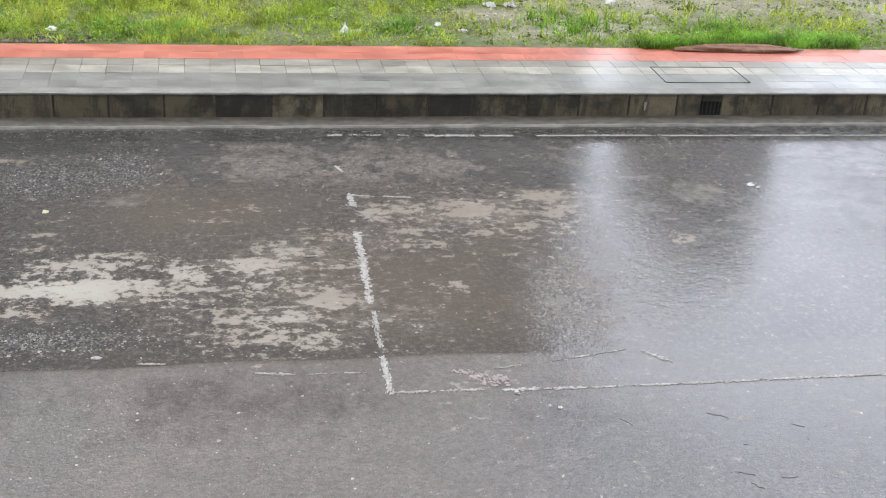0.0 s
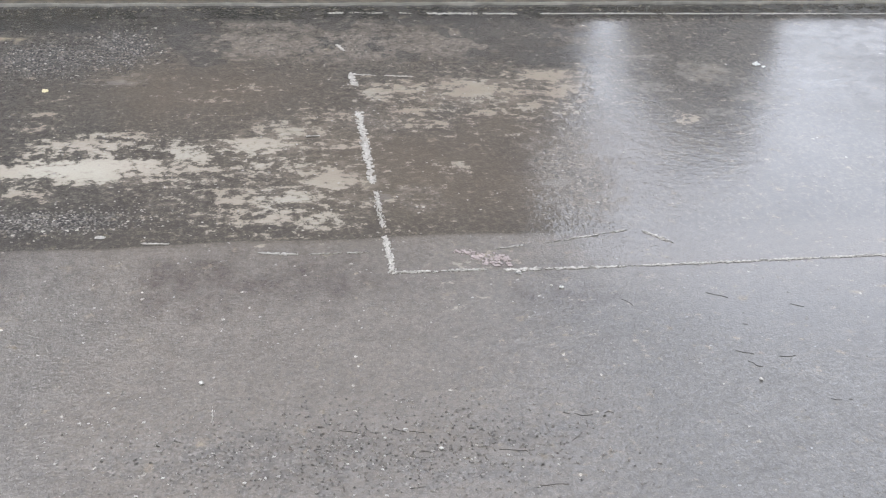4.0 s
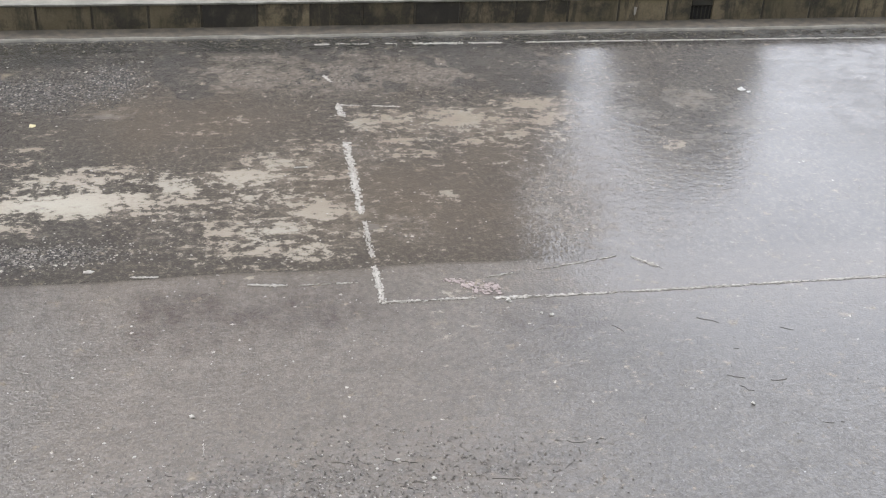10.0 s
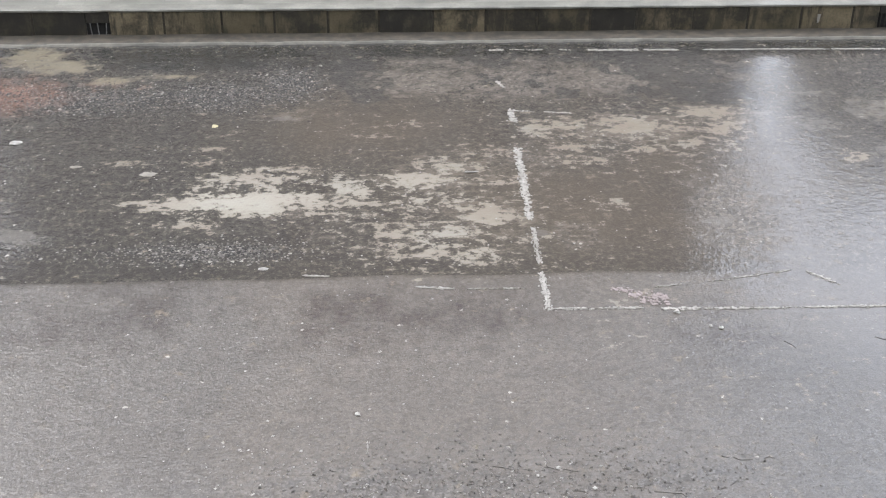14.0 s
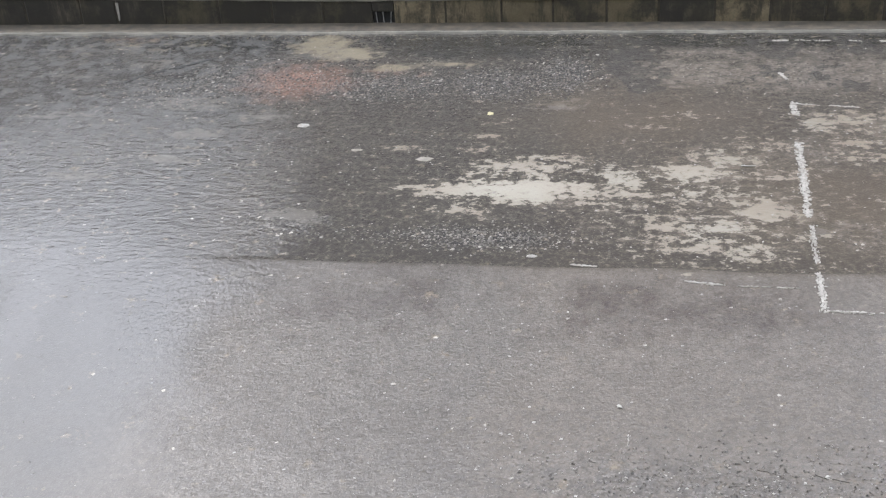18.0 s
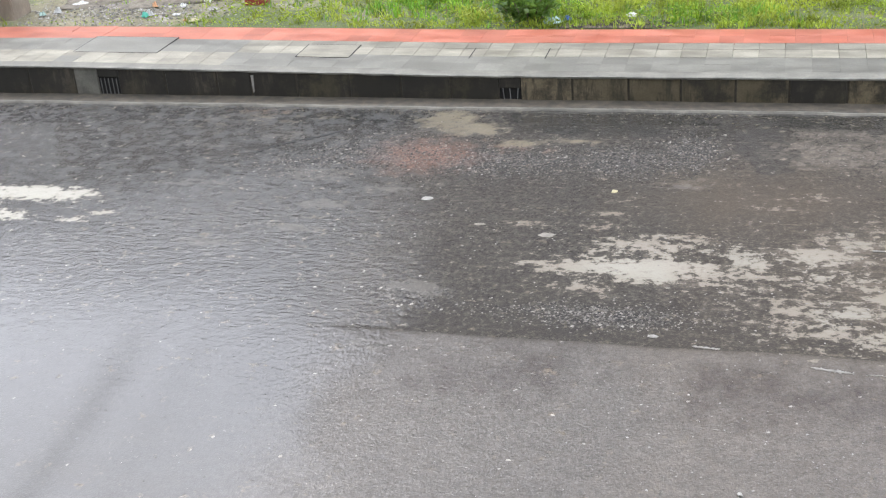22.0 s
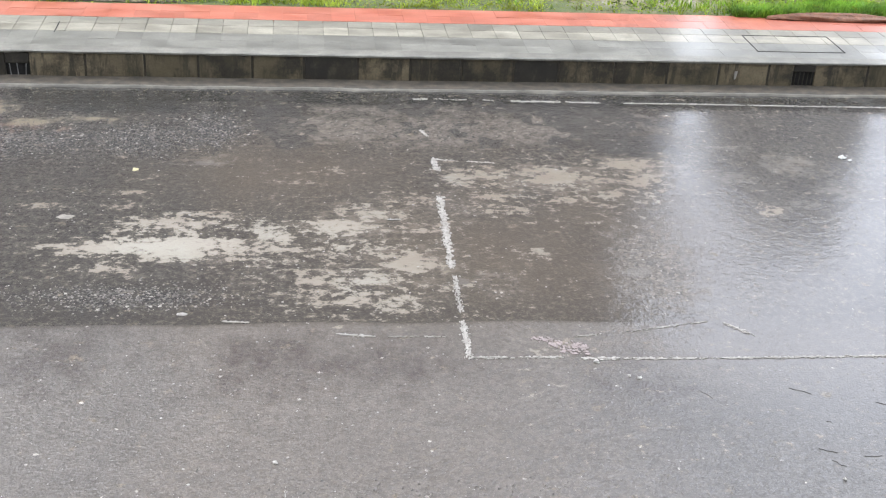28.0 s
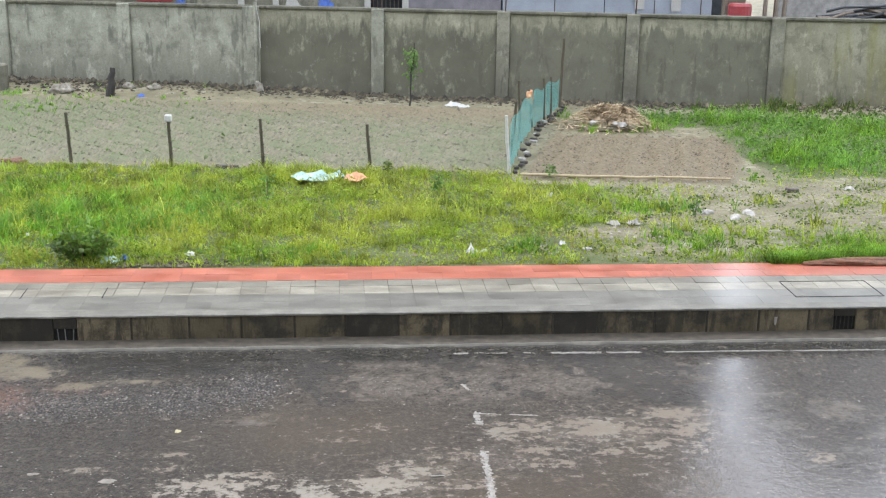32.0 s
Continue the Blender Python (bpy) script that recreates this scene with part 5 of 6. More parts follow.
    pn = part("wall_panel", box(0.16, n - 0.16, 0.06, 0.2, -0.2, 2.02, 0.01), m, wall)
    pn.matrix_basis = pose(a, wall_y(a), 0.12, 0, 0, TURN_W)
    cp = part("coping", box(0.02, n - 0.02, 0.0, 0.26, 2.02, 2.09, 0.012), MAT_COPING, wall, "projecting concrete coping")
    cp.matrix_basis = pose(a, wall_y(a), 0.12, 0, 0, TURN_W)
for x in PILLARS:
    w = 0.2 if x == -1.98 else 0.155
    pl = part("pillar", box(-w, w, -0.03, 0.29, -0.2, 2.08, 0.015), MAT_WALL_PALE if x == 1.05 or x < -1.9 else MAT_PILLAR, wall)
    pl.matrix_basis = pose(x, wall_y(x), 0.12, 0, 0, TURN_W)
part("pillar_pipe", rod((-1.86, wall_y(-1.9) - 0.08, 0.1), (-1.88, wall_y(-1.9) - 0.08, 2.3), 0.04, 0.04, 10), MAT_WALL_PALE, wall, "pale vertical drain pipe")
part("wire", rod((-1.75, wall_y(-1.75) - 0.1, 1.2), (-1.84, wall_y(-1.8) - 0.05, 2.5), 0.008, 0.008, 6, None, 0.02, 6), MAT_WHITE, wall, "loose hanging white wire")
for x in (1.15, 4.05, 7.05, 10.15):
    part("rebar", rod((x, wall_y(x) + 0.1, 2.15), (x + 0.02, wall_y(x) + 0.1, 3.1), 0.018, 0.018, 6), MAT_RUST, wall, "rusty upright rod over a pillar")

# ---- yard and buildings beyond the wall ----
MAT_TOWER = surface("tower_render", (0.088, 0.07, 0.05), (0.128, 0.104, 0.077), 0.8, 12, 0.8, 0.2, 0.01)
MAT_GLASS = surface("dark_window", (0.02, 0.025, 0.03), (0.04, 0.045, 0.05), 2, 20, 0.15, 0.05, 0.002)
MAT_TIN = surface("blue_grey_tin", (0.27, 0.3, 0.35), (0.34, 0.375, 0.43), 2, 30, 0.5, 0.2, 0.004, 0.3)
MAT_SHED = surface("shed_brick", (0.16, 0.15, 0.17), (0.24, 0.225, 0.245), 4, 30, 0.8, 0.4, 0.006)
MAT_LIME = surface("limewash", (0.4, 0.39, 0.365), (0.5, 0.49, 0.465), 3, 30, 0.8, 0.3, 0.004)
MAT_RED = surface("red_plastic", (0.24, 0.03, 0.035), (0.34, 0.05, 0.055), 6, 60, 0.4, 0.1, 0.002)
MAT_PIPE = surface("black_pipe", (0.02, 0.022, 0.025), (0.05, 0.055, 0.06), 6, 60, 0.4, 0.1, 0.002, 0.5)
MAT_BLUE = surface("blue_cloth", (0.06, 0.12, 0.42), (0.1, 0.2, 0.55), 14, 80, 0.8, 0.3, 0.005)
MAT_WOOD = surface("grey_wood", (0.14, 0.11, 0.085), (0.24, 0.2, 0.16), 6, 40, 0.8, 0.4, 0.004, 0.1, 0, 0, (4, 4, 0.6))


def block(name, x0, x1, y0, y1, h, storeys, bays, label, skin=MAT_TOWER):
    """A plain block with a parapet and rows of recessed windows on the side that faces the road."""
    ob = thing(name, ((x0 + x1) / 2, y0, 0), label, "building")
    w, d = (x1 - x0) / 2, y1 - y0
    part("walls", box(-w, w, 0, d, 0, h, 0.05), skin, ob)
    part("parapet", box(-w - 0.15, w + 0.15, -0.15, d + 0.15, h, h + 0.9, 0.04), skin, ob)
    st, bw = h / storeys, 2 * w / bays
    pane = box(-bw * 0.24, bw * 0.24, -0.03, 0.05, 0, st * 0.45)
    me = bpy.data.meshes.new("window")
    pane.to_mesh(me)
    pane.free()
    me.materials.append(MAT_GLASS)
    for s in range(storeys):
        for b in range(bays):
            wn = part("window", me, None, ob)
            wn.matrix_basis = pose(-w + bw * (b + 0.5), 0, st * s + st * 0.3)
    return ob


block("apartment_block", -15.9, 14.1, 42, 54, 28, 9, 9, "tall grey-brown apartment block behind the boundary wall")
block("slim_tower", 20.1, 23.9, 46.5, 56, 18.4, 6, 2, "slim pale grey apartment tower behind the boundary wall", surface("pale_tower", (0.17, 0.165, 0.155), (0.25, 0.245, 0.23), 0.8, 12, 0.8, 0.2, 0.01))
block("long_block", -62, -17.0, 46, 58, 19, 6, 13, "long grey apartment block behind the boundary wall")

shed = thing("yard_shed", (0, 33.2, 0), "long low yard shed of blue-grey tin and dull brick", "shed")
part("tin_cladding", box(4.5, 10.2, 0, 0.05, 0.1, 3.4), MAT_TIN, shed, "flat blue-grey tin sheets")
for i in range(4):
    x = (5.9, 7.25, 8.62, 9.9)[i]
    part("tin_seam", box(x - 0.012, x + 0.012, -0.012, 0, 0.1, 3.4), MAT_RUST if i != 1 else MAT_DARK, shed, "dark seam between tin sheets")
part("brick_front", box(1.95, 4.45, 0, 0.25, 0.1, 3.4), MAT_SHED, shed, "dull purple-grey brick front")
part("left_front", box(-16, 0.9, 0.1, 0.3, 0.1, 3.4), MAT_PILLAR, shed)
for x in (-4.6, -2.4, -1.5, 0.9, 1.9):
    part("post", box(x - 0.08, x + 0.08, -0.1, 0.1, 0.1, 3.4, 0.01), MAT_LIME, shed, "pale shed post")
part("dark_opening", box(0.98, 1.82, 0.12, 0.2, 0.3, 3.2), MAT_GLASS, shed, "dark barred opening")
for i in range(7):
    part("bar", rod((1.06 + i * 0.11, 0.08, 0.3), (1.06 + i * 0.11, 0.08, 3.2), 0.012, 0.012, 6), MAT_RUST, shed, "thin iron bar")
part("roof", box(-16.3, 10.5, -0.6, 4.5, 3.4, 3.52, 0.02), MAT_TIN, shed, "flat tin roof")
for x, z in ((8.2, 2.1), (9.2, 2.05)):
    part("notice", box(x - 0.13, x + 0.13, -0.06, -0.05, z - 0.08, z + 0.3), MAT_LIME, shed, "blank white notice sheet")
for x, w2, h, m in ((-3.95, 0.16, 2.35, MAT_BLUE), (-1.05, 0.3, 2.3, MAT_LIME), (-0.2, 0.25, 2.35, MAT_BLUE)):
    solid("hung_cloth", crumple(w2 * 2, 1.1, 0.12, int(abs(x) * 9)), m, "cloth hung out along the shed front", "cloth", "hung cloths", m=pose(x, 33.0, h - 0.5, 90, 0, 0))
solid("red_beam", box(-5.05, -4.15, 32.95, 33.1, 2.11, 2.3, 0.01), MAT_RED, "red painted beam along the shed", "beam")
drum = thing("red_drum", (10.72, 32.4, 0.1), "dull red plastic drum standing behind the wall", "drum")
part("drum_body", rod((0, 0, 0), (0, 0, 2.08), 0.33, 0.31, 20), MAT_RED, drum)
part("drum_lid", rod((0, 0, 2.08), (0, 0, 2.15), 0.32, 0.27, 20), MAT_RED, drum)
for i, x in enumerate((10.35, 11.45, 11.75, 12.0)):
    solid("yard_post", rod((x, 32.6, 0.1), (x + 0.03, 32.6, 3.2), 0.07, 0.06, 8, None, 0.01, 5), MAT_WOOD, "rough wooden yard post behind the wall", "post", "yard posts")
solid("limewashed_wall", box(12.2, 22, 33.6, 33.9, 0, 3.6, 0.02), surface("dull_whitewash", (0.2, 0.195, 0.18), (0.34, 0.33, 0.31), 5, 30, 0.8, 0.3, 0.004), "whitewashed wall behind the yard", "wall")
rnd = random.Random(8)
for i in range(26):
    x, z = 12.5 + rnd.uniform(0, 2.2), 1.72 + 0.035 * (i % 13)
    solid("pipe", rod((x, 31.5 + rnd.uniform(0, 0.5), z), (x + rnd.uniform(0.8, 2.6), 31.2 + rnd.uniform(0, 0.9), z + rnd.uniform(-0.12, 0.3)), 0.04, 0.04, 8, None, 0.06, 4), MAT_PIPE if i % 4 else MAT_WOOD, "black pipe in a tangled heap above the wall" if i % 4 else "dull wooden stake in a tangled heap above the wall", "pipe" if i % 4 else "stake", "pipe heap")
solid("pipe_rack", box(12.3, 17, 31.1, 32.2, 0.1, 1.72, 0.02), MAT_DARK_STONE, "dark stacked rack under the pipes", "rack")
# unseen wall behind the camera, added to close that side and cut its skylight
solid("wall_unseen_facade", box(-40, 40, -6, -0.9, -0.1, 12), MAT_PILLAR, "plain unseen facade added behind the camera to hold back skylight", "facade", kind="structure")

# ---- the lot: posts, net fence, bed edge, heap ----
MAT_BAMBOO = surface("weathered_bamboo", (0.11, 0.09, 0.065), (0.2, 0.165, 0.12), 9, 60, 0.75, 0.3, 0.003, 0.1, 0, 0, (6, 6, 0.8))
MAT_POST = surface("dark_bamboo", (0.05, 0.042, 0.026), (0.105, 0.088, 0.058), 9, 60, 0.75, 0.3, 0.003, 0.1, 0, 0, (6, 6, 0.8))
MAT_FRESH = surface("fresh_bamboo", (0.34, 0.27, 0.16), (0.46, 0.39, 0.25), 9, 60, 0.7, 0.3, 0.003, 0.2)
MAT_NET = surface("teal_net", (0.12, 0.36, 0.33), (0.2, 0.48, 0.44), 6, 60, 0.5, 0.1, 0.002)
MAT_ORANGE = surface("orange_plastic", (0.55, 0.27, 0.13), (0.66, 0.4, 0.22), 12, 60, 0.5, 0.2, 0.004, 0.2)
MAT_CYAN = surface("pale_cyan_sheet", (0.24, 0.38, 0.34), (0.37, 0.5, 0.455), 8, 60, 0.45, 0.2, 0.004, 0.3)


for i, (x, y, top) in enumerate(((-4.56, 21.6, 0.97), (-2.79, 21.2, 0.93), (-1.2, 20.92, 0.97), (0.61, 20.62, 0.93), (-6.4, 21.9, 0.97))):
    z = lot_z(x, y)
    ob = thing("field_post", (x, y, z), "thin weathered bamboo post beside the tilled plot" + (" with white cap" if i == 1 else ""), "post", "field posts")
    lean = (-0.05, -0.03, -0.05, -0.06, -0.03)[i]
    part("stake", rod((0, 0, -0.1), (lean, 0.02, top - z), 0.031, 0.026, 8, None, 0.006, 6), MAT_POST, ob)
    for k in (0.25, 0.5, 0.75):
        part("node", rod((lean * k, 0.02 * k, (top - z) * k - 0.012), (lean * k, 0.02 * k, (top - z) * k + 0.012), 0.035, 0.035, 8), MAT_POST, ob)
    if i == 1:
        part("cap", box(lean - 0.06, lean + 0.06, -0.05, 0.07, top - z - 0.05, top - z + 0.07, 0.015), MAT_WHITE, ob, "white plastic cap")

fence = thing("net_fence", (0, 0, 0), "teal net fence on bamboo stakes beside the seed bed", "fence")
LINE = [(2.96, 20.45), (3.55, 23.1), (4.04, 24.9), (4.52, 26.25), (5.15, 28.0)]


def along(s):
    k = s * (len(LINE) - 1)
    i = min(int(k), len(LINE) - 2)
    (ax, ay), (bx, by) = LINE[i], LINE[i + 1]
    return ax + (bx - ax) * (k - i), ay + (by - ay) * (k - i)


verts, faces = [], []


def strand(a, b, w):
    n = len(verts)
    for px, py, pz in (a, b):
        for dx, dz in ((-w, 0), (0, w), (w, 0), (0, -w)):
            verts.append((px + dx * 0.3, py + dx, pz + dz))
    faces.extend([(n + i, n + (i + 1) % 4, n + 4 + (i + 1) % 4, n + 4 + i) for i in range(4)])


def net_top(s):
    return 0.95 - 0.16 * s + 0.05 * math.sin(s * 25)


STEPS = 230
for i in range(STEPS + 1):
    s = i / STEPS
    x, y = along(s)
    strand((x, y, lot_z(x, y) + 0.02), (x + 0.01 * math.sin(i), y, net_top(s)), 0.009)
for j in range(20):
    for i in range(0, STEPS, 5):
        s, e = i / STEPS, min(1, (i + 5) / STEPS)
        (ax, ay), (bx, by) = along(s), along(e)
        strand((ax, ay, 0.16 + (net_top(s) - 0.16) * j / 19), (bx, by, 0.16 + (net_top(e) - 0.16) * j / 19), 0.008)
part("net", mesh_of("net", verts, faces, MAT_NET), None, fence, "teal woven plastic net")
for i, (x, y, tx, tz) in enumerate(((2.96, 20.42, 2.88, 1.12), (3.1, 21.45, 3.2, 1.2), (3.55, 23.2, 3.5, 1.35), (4.04, 24.9, 3.99, 0.95), (4.52, 26.2, 4.48, 1.02), (4.8, 27.0, 4.78, 0.95))):
    stake = part("stake", rod((x, y, lot_z(x, y) - 0.1), (tx, y, tz), 0.03, 0.026, 8, None, 0.008, 5), MAT_WHITE if i == 0 else MAT_POST, fence, "pale peeled stake" if i == 0 else "")
    if i == 3:
        part("rag", crumple(0.2, 0.38, 0.1, 14), MAT_ORANGE, stake, "orange rag tied to the stake").matrix_basis = pose(3.97, 24.82, 0.82, 80, 0, 20)
solid("leaning_pole", rod((5.2, 28.1, 0.1), (5.26, 28.2, 1.68), 0.034, 0.03, 8, None, 0.006, 6), MAT_POST, "thin dark pole standing before the wall", "pole")
solid("bed_edge_pole", rod((3.08, 20.02, lot_z(3.1, 20.0) + 0.05), (6.52, 19.5, lot_z(6.5, 19.5) + 0.05), 0.025, 0.018, 8, None, 0.012, 9), MAT_FRESH, "pale bamboo pole lying along the bed", "pole")
MAT_SOOTY = surface("sooty_brick", (0.03, 0.026, 0.022), (0.075, 0.064, 0.055), 12, 60, 0.9, 0.4, 0.006)
rnd = random.Random(21)
for i in range(34):
    s = i / 34
    x, y = along(s)
    x, y = x + 0.12 + rnd.uniform(-0.05, 0.12), y + rnd.uniform(-0.1, 0.1)
    solid("brick_bit", box(-0.07, 0.07, -0.045, 0.045, 0, 0.055, 0.012), MAT_SOOTY if rnd.random() < 0.9 else MAT_STONE, "broken brick weighing down the net fence", "brick", "fence bricks", m=pose(x, y, lot_z(x, y) - 0.005, 0, 0, rnd.uniform(0, 180)))

# ---- heap of straw and rubble by the wall ----
MAT_STRAW = surface("dry_straw", (0.3, 0.225, 0.14), (0.6, 0.48, 0.32), 8, 60, 0.85, 0.3, 0.004, 0, 0, 0.35)
rnd = random.Random(41)
HX, HY = 5.75, 25.3
heap = thing("straw_heap", (HX, HY, lot_z(HX, HY)), "low heap of dry straw and rubble on the bed", "heap")
part("earth_core", lump(0.8, 0.6, 0.12, 0.25, 5, 3), MAT_SOIL, heap)
verts, faces = [], []
for _ in range(5200):
    a, r = rnd.uniform(0, 6.3), abs(rnd.gauss(0, 0.5))
    x, y = math.cos(a) * r * 1.0, math.sin(a) * r * 0.75
    z = max(0.0, (0.24 + 0.14 * math.sin(a * 3)) * (1 - (r / 1.0) ** 2)) + rnd.uniform(0, 0.08)
    d = Vector((rnd.gauss(0, 1), rnd.gauss(0, 1), rnd.gauss(0, 0.35))).normalized() * rnd.uniform(0.06, 0.16)
    n = len(verts)
    w = rnd.uniform(0.007, 0.014)
    verts += [(x - d.x, y - d.y, z - d.z), (x - d.y * w * 8, y + d.x * w * 8, z + w), (x + d.x, y + d.y, z + d.z), (x + d.y * w * 8, y - d.x * w * 8, z)]
    faces.append((n, n + 1, n + 2, n + 3))
st = part("straw", mesh_of("straw", verts, faces, MAT_STRAW), None, heap)
st["kind"] = "stuff"
for i in range(9):
    x, y = HX + rnd.uniform(-0.5, 0.4), HY + rnd.uniform(-0.7, -0.3)
    solid("rubble_stone", lump(0.1, 0.08, 0.07, 0.3, i, 1), MAT_STONE, "rubble stone lying in the straw heap", "stone", "heap stones", m=pose(x, y, lot_z(x, y) + 0.12))

# ---- things along the foot of the wall ----
MAT_BLACKWOOD = surface("charred_wood", (0.02, 0.018, 0.016), (0.05, 0.045, 0.04), 8, 50, 0.85, 0.4, 0.006)
solid("charred_stump", rod((-5.28, 29.7, 0.1), (-5.2, 29.75, 0.78), 0.11, 0.06, 9, None, 0.02, 6), MAT_BLACKWOOD, "short black charred stump before the wall", "stump")
solid("concrete_stump", box(-8.1, -7.82, 30.4, 30.65, 0.1, 0.78, 0.04), MAT_PILLAR, "short broken concrete post before the wall", "post")
MAT_SACK = surface("dusty_sack", (0.13, 0.115, 0.085), (0.36, 0.335, 0.28), 9, 50, 0.85, 0.5, 0.01)
for i, (x, y, sx, sz, m, what) in enumerate([(-6.5, 30.25, 0.3, 0.14, MAT_SACK, "pale dusty sack slumped at the wall foot"), (-4.95, 30.35, 0.13, 0.12, MAT_SACK, "pale dusty sack slumped at the wall foot"), (-4.3, 30.2, 0.17, 0.1, MAT_SACK, "pale dusty sack slumped at the wall foot"),
                                             (-1.8, 29.95, 0.13, 0.18, MAT_SACK, "pale dusty sack slumped at the wall foot")]):
    solid("sack", lump(sx, sx * 0.6, sz, 0.5, 60 + i, 3), m, what, "sack", "wall sacks", m=pose(x, y, lot_z(x, y) - 0.02, 0, 0, 20 * i), smooth=True)
scrap(-4.55, 29.6, 0.24, 0.2, 0.1, MAT_BLUE, "crumpled blue plastic bag on the soil", 71, lot_z(-4.55, 29.6), 10, "plastic_bag", "bag", "bags")
scrap(2.75, 28.2, 0.5, 0.4, 0.16, MAT_WHITE, "white torn plastic sack on the soil", 72, lot_z(2.75, 28.2), 10, "plastic_bag", "bag", "bags")
scrap(2.95, 28.0, 0.35, 0.3, 0.12, MAT_WHITE, "white torn plastic sack on the soil", 73, lot_z(2.95, 28.0), 60, "plastic_bag", "bag", "bags")
scrap(-0.32, 19.6, 0.86, 0.6, 0.17, MAT_CYAN, "crumpled pale cyan plastic sheet on the grass", 74, lot_z(-0.3, 19.6) + 0.1, 5, "plastic_sheet", "plastic sheet", "bags")
scrap(0.02, 19.75, 0.34, 0.35, 0.13, MAT_CYAN, "crumpled pale cyan plastic sheet on the grass", 75, lot_z(0, 19.7) + 0.1, 35, "plastic_sheet", "plastic sheet", "bags")
scrap(0.34, 19.62, 0.44, 0.4, 0.25, MAT_ORANGE, "crumpled orange plastic bag on the grass", 76, lot_z(0.3, 19.6) + 0.06, 20, "plastic_bag", "bag", "bags")
MAT_RUBBLE = surface("wall_rubble", (0.022, 0.019, 0.012), (0.15, 0.126, 0.082), 6, 50, 0.9, 0.3, 0.004, 0, 0, 0.6)
pebbles("wall_debris", 3000, lambda r: (lambda x: (x, wall_y(x) - 0.1 - abs(r.gauss(0, 0.42 + 0.12 * math.sin(x * 1.7)))))(r.uniform(-12, 15)), lambda r: r.uniform(0.02, 0.075), lambda x, y: lot_z(x, y), MAT_RUBBLE, "dark crumbled rubble along the wall foot", "rubble", 77)
# footing stones, kept dark to draw the shadow gap under the wall as well
pebbles("footing_gap_stones", 900, lambda r: (lambda x: (x, wall_y(x) - 0.04 - abs(r.gauss(0, 0.16 + 0.08 * math.sin(x * 2.3 + 1)))))(r.uniform(-12, 9)), lambda r: r.uniform(0.05, 0.15) * r.random() ** 0.5, lambda x, y: lot_z(x, y) + 0.02, MAT_RUBBLE, "broken dark footing stones that also stand for the shadow gap at the wall's base", "rubble", 177, 0.8)


def furrow(r):
    """A place on one of the slanting furrows of the plot."""
    y, k = r.uniform(20.3, 28.5), r.randint(-6, 66)
    return (k * 0.5 - 10 * 0.8 - 0.6 * (y - 20) + r.gauss(0, 0.09)) / 0.8 + 2, y


pebbles("soil_clods", 13000, furrow, lambda r: r.uniform(0.01, 0.042), lambda x, y: lot_z(x, y) - 0.004, surface("clods", (0.075, 0.068, 0.046), (0.23, 0.208, 0.15), 6, 50, 0.9, 0.3, 0.004, 0, 0, 0.35), "damp soil clods on the tilled plots", "soil clods", 78)
def bed_spot(r):
    while True:
        x, y = r.uniform(3.2, 8), r.uniform(19.6, 24.7)
        if bed_at(x, y) > 0.7:
            return x, y


pebbles("bed_clods", 3000, bed_spot, lambda r: r.uniform(0.008, 0.04) * r.random() ** 0.4, lambda x, y: lot_z(x, y) - 0.004, surface("bed_crumbs", (0.08, 0.062, 0.036), (0.26, 0.208, 0.135), 6, 50, 0.9, 0.3, 0.004, 0, 0, 0.5), "damp brown crumbs on the seed bed", "soil clods", 178)
pebbles("dead_leaves", 2600, lambda r: (lambda x, y: (x, y))(9.2 - 9 * r.random() ** 1.6, 14.06 + 5.6 * r.random() ** 1.2), lambda r: r.uniform(0.01, 0.028), lambda x, y: lot_z(x, y) + 0.004, surface("dead_leaf", (0.06, 0.05, 0.025), (0.22, 0.18, 0.09), 9, 60, 0.8, 0.3, 0.004, 0, 0, 0.7), "flat brown dead leaves and plant bits on the soil", "dead leaves", 179, 0.25)
pebbles("dark_litter", 700, lambda r: (r.gauss(-1.95, 0.32), 14.1 + abs(r.gauss(0, 0.16))), lambda r: r.uniform(0.01, 0.035), lambda x, y: lot_z(x, y) + 0.01, MAT_RUBBLE, "dark rotting litter beside the pavement", "plant litter", 180, 0.6)


def bare_spot(r):
    while True:
        x, y = r.uniform(-10, 10), r.uniform(14.06, 20)
        if green_at(x, y) < 0.35:
            return x, y


pebbles("lot_pebbles", 1800, bare_spot, lambda r: r.uniform(0.008, 0.03), lambda x, y: lot_z(x, y), surface("lot_grit", (0.16, 0.15, 0.13), (0.4, 0.38, 0.34), 6, 50, 0.9, 0.3, 0.004, 0, 0, 0.4), "pebbles and crumbs on the bare soil", "pebbles", 79)

pebbles("edge_clods", 90, lambda r: (lambda x: (x, 20.85 - 0.12 * x + r.gauss(0, 0.05)))(r.uniform(-2.4, 2.9)), lambda r: r.uniform(0.02, 0.06) * r.random() ** 0.5, lambda x, y: lot_z(x, y), MAT_RUBBLE, "dark clods along the edge of the tilled plot", "soil clods", 181)

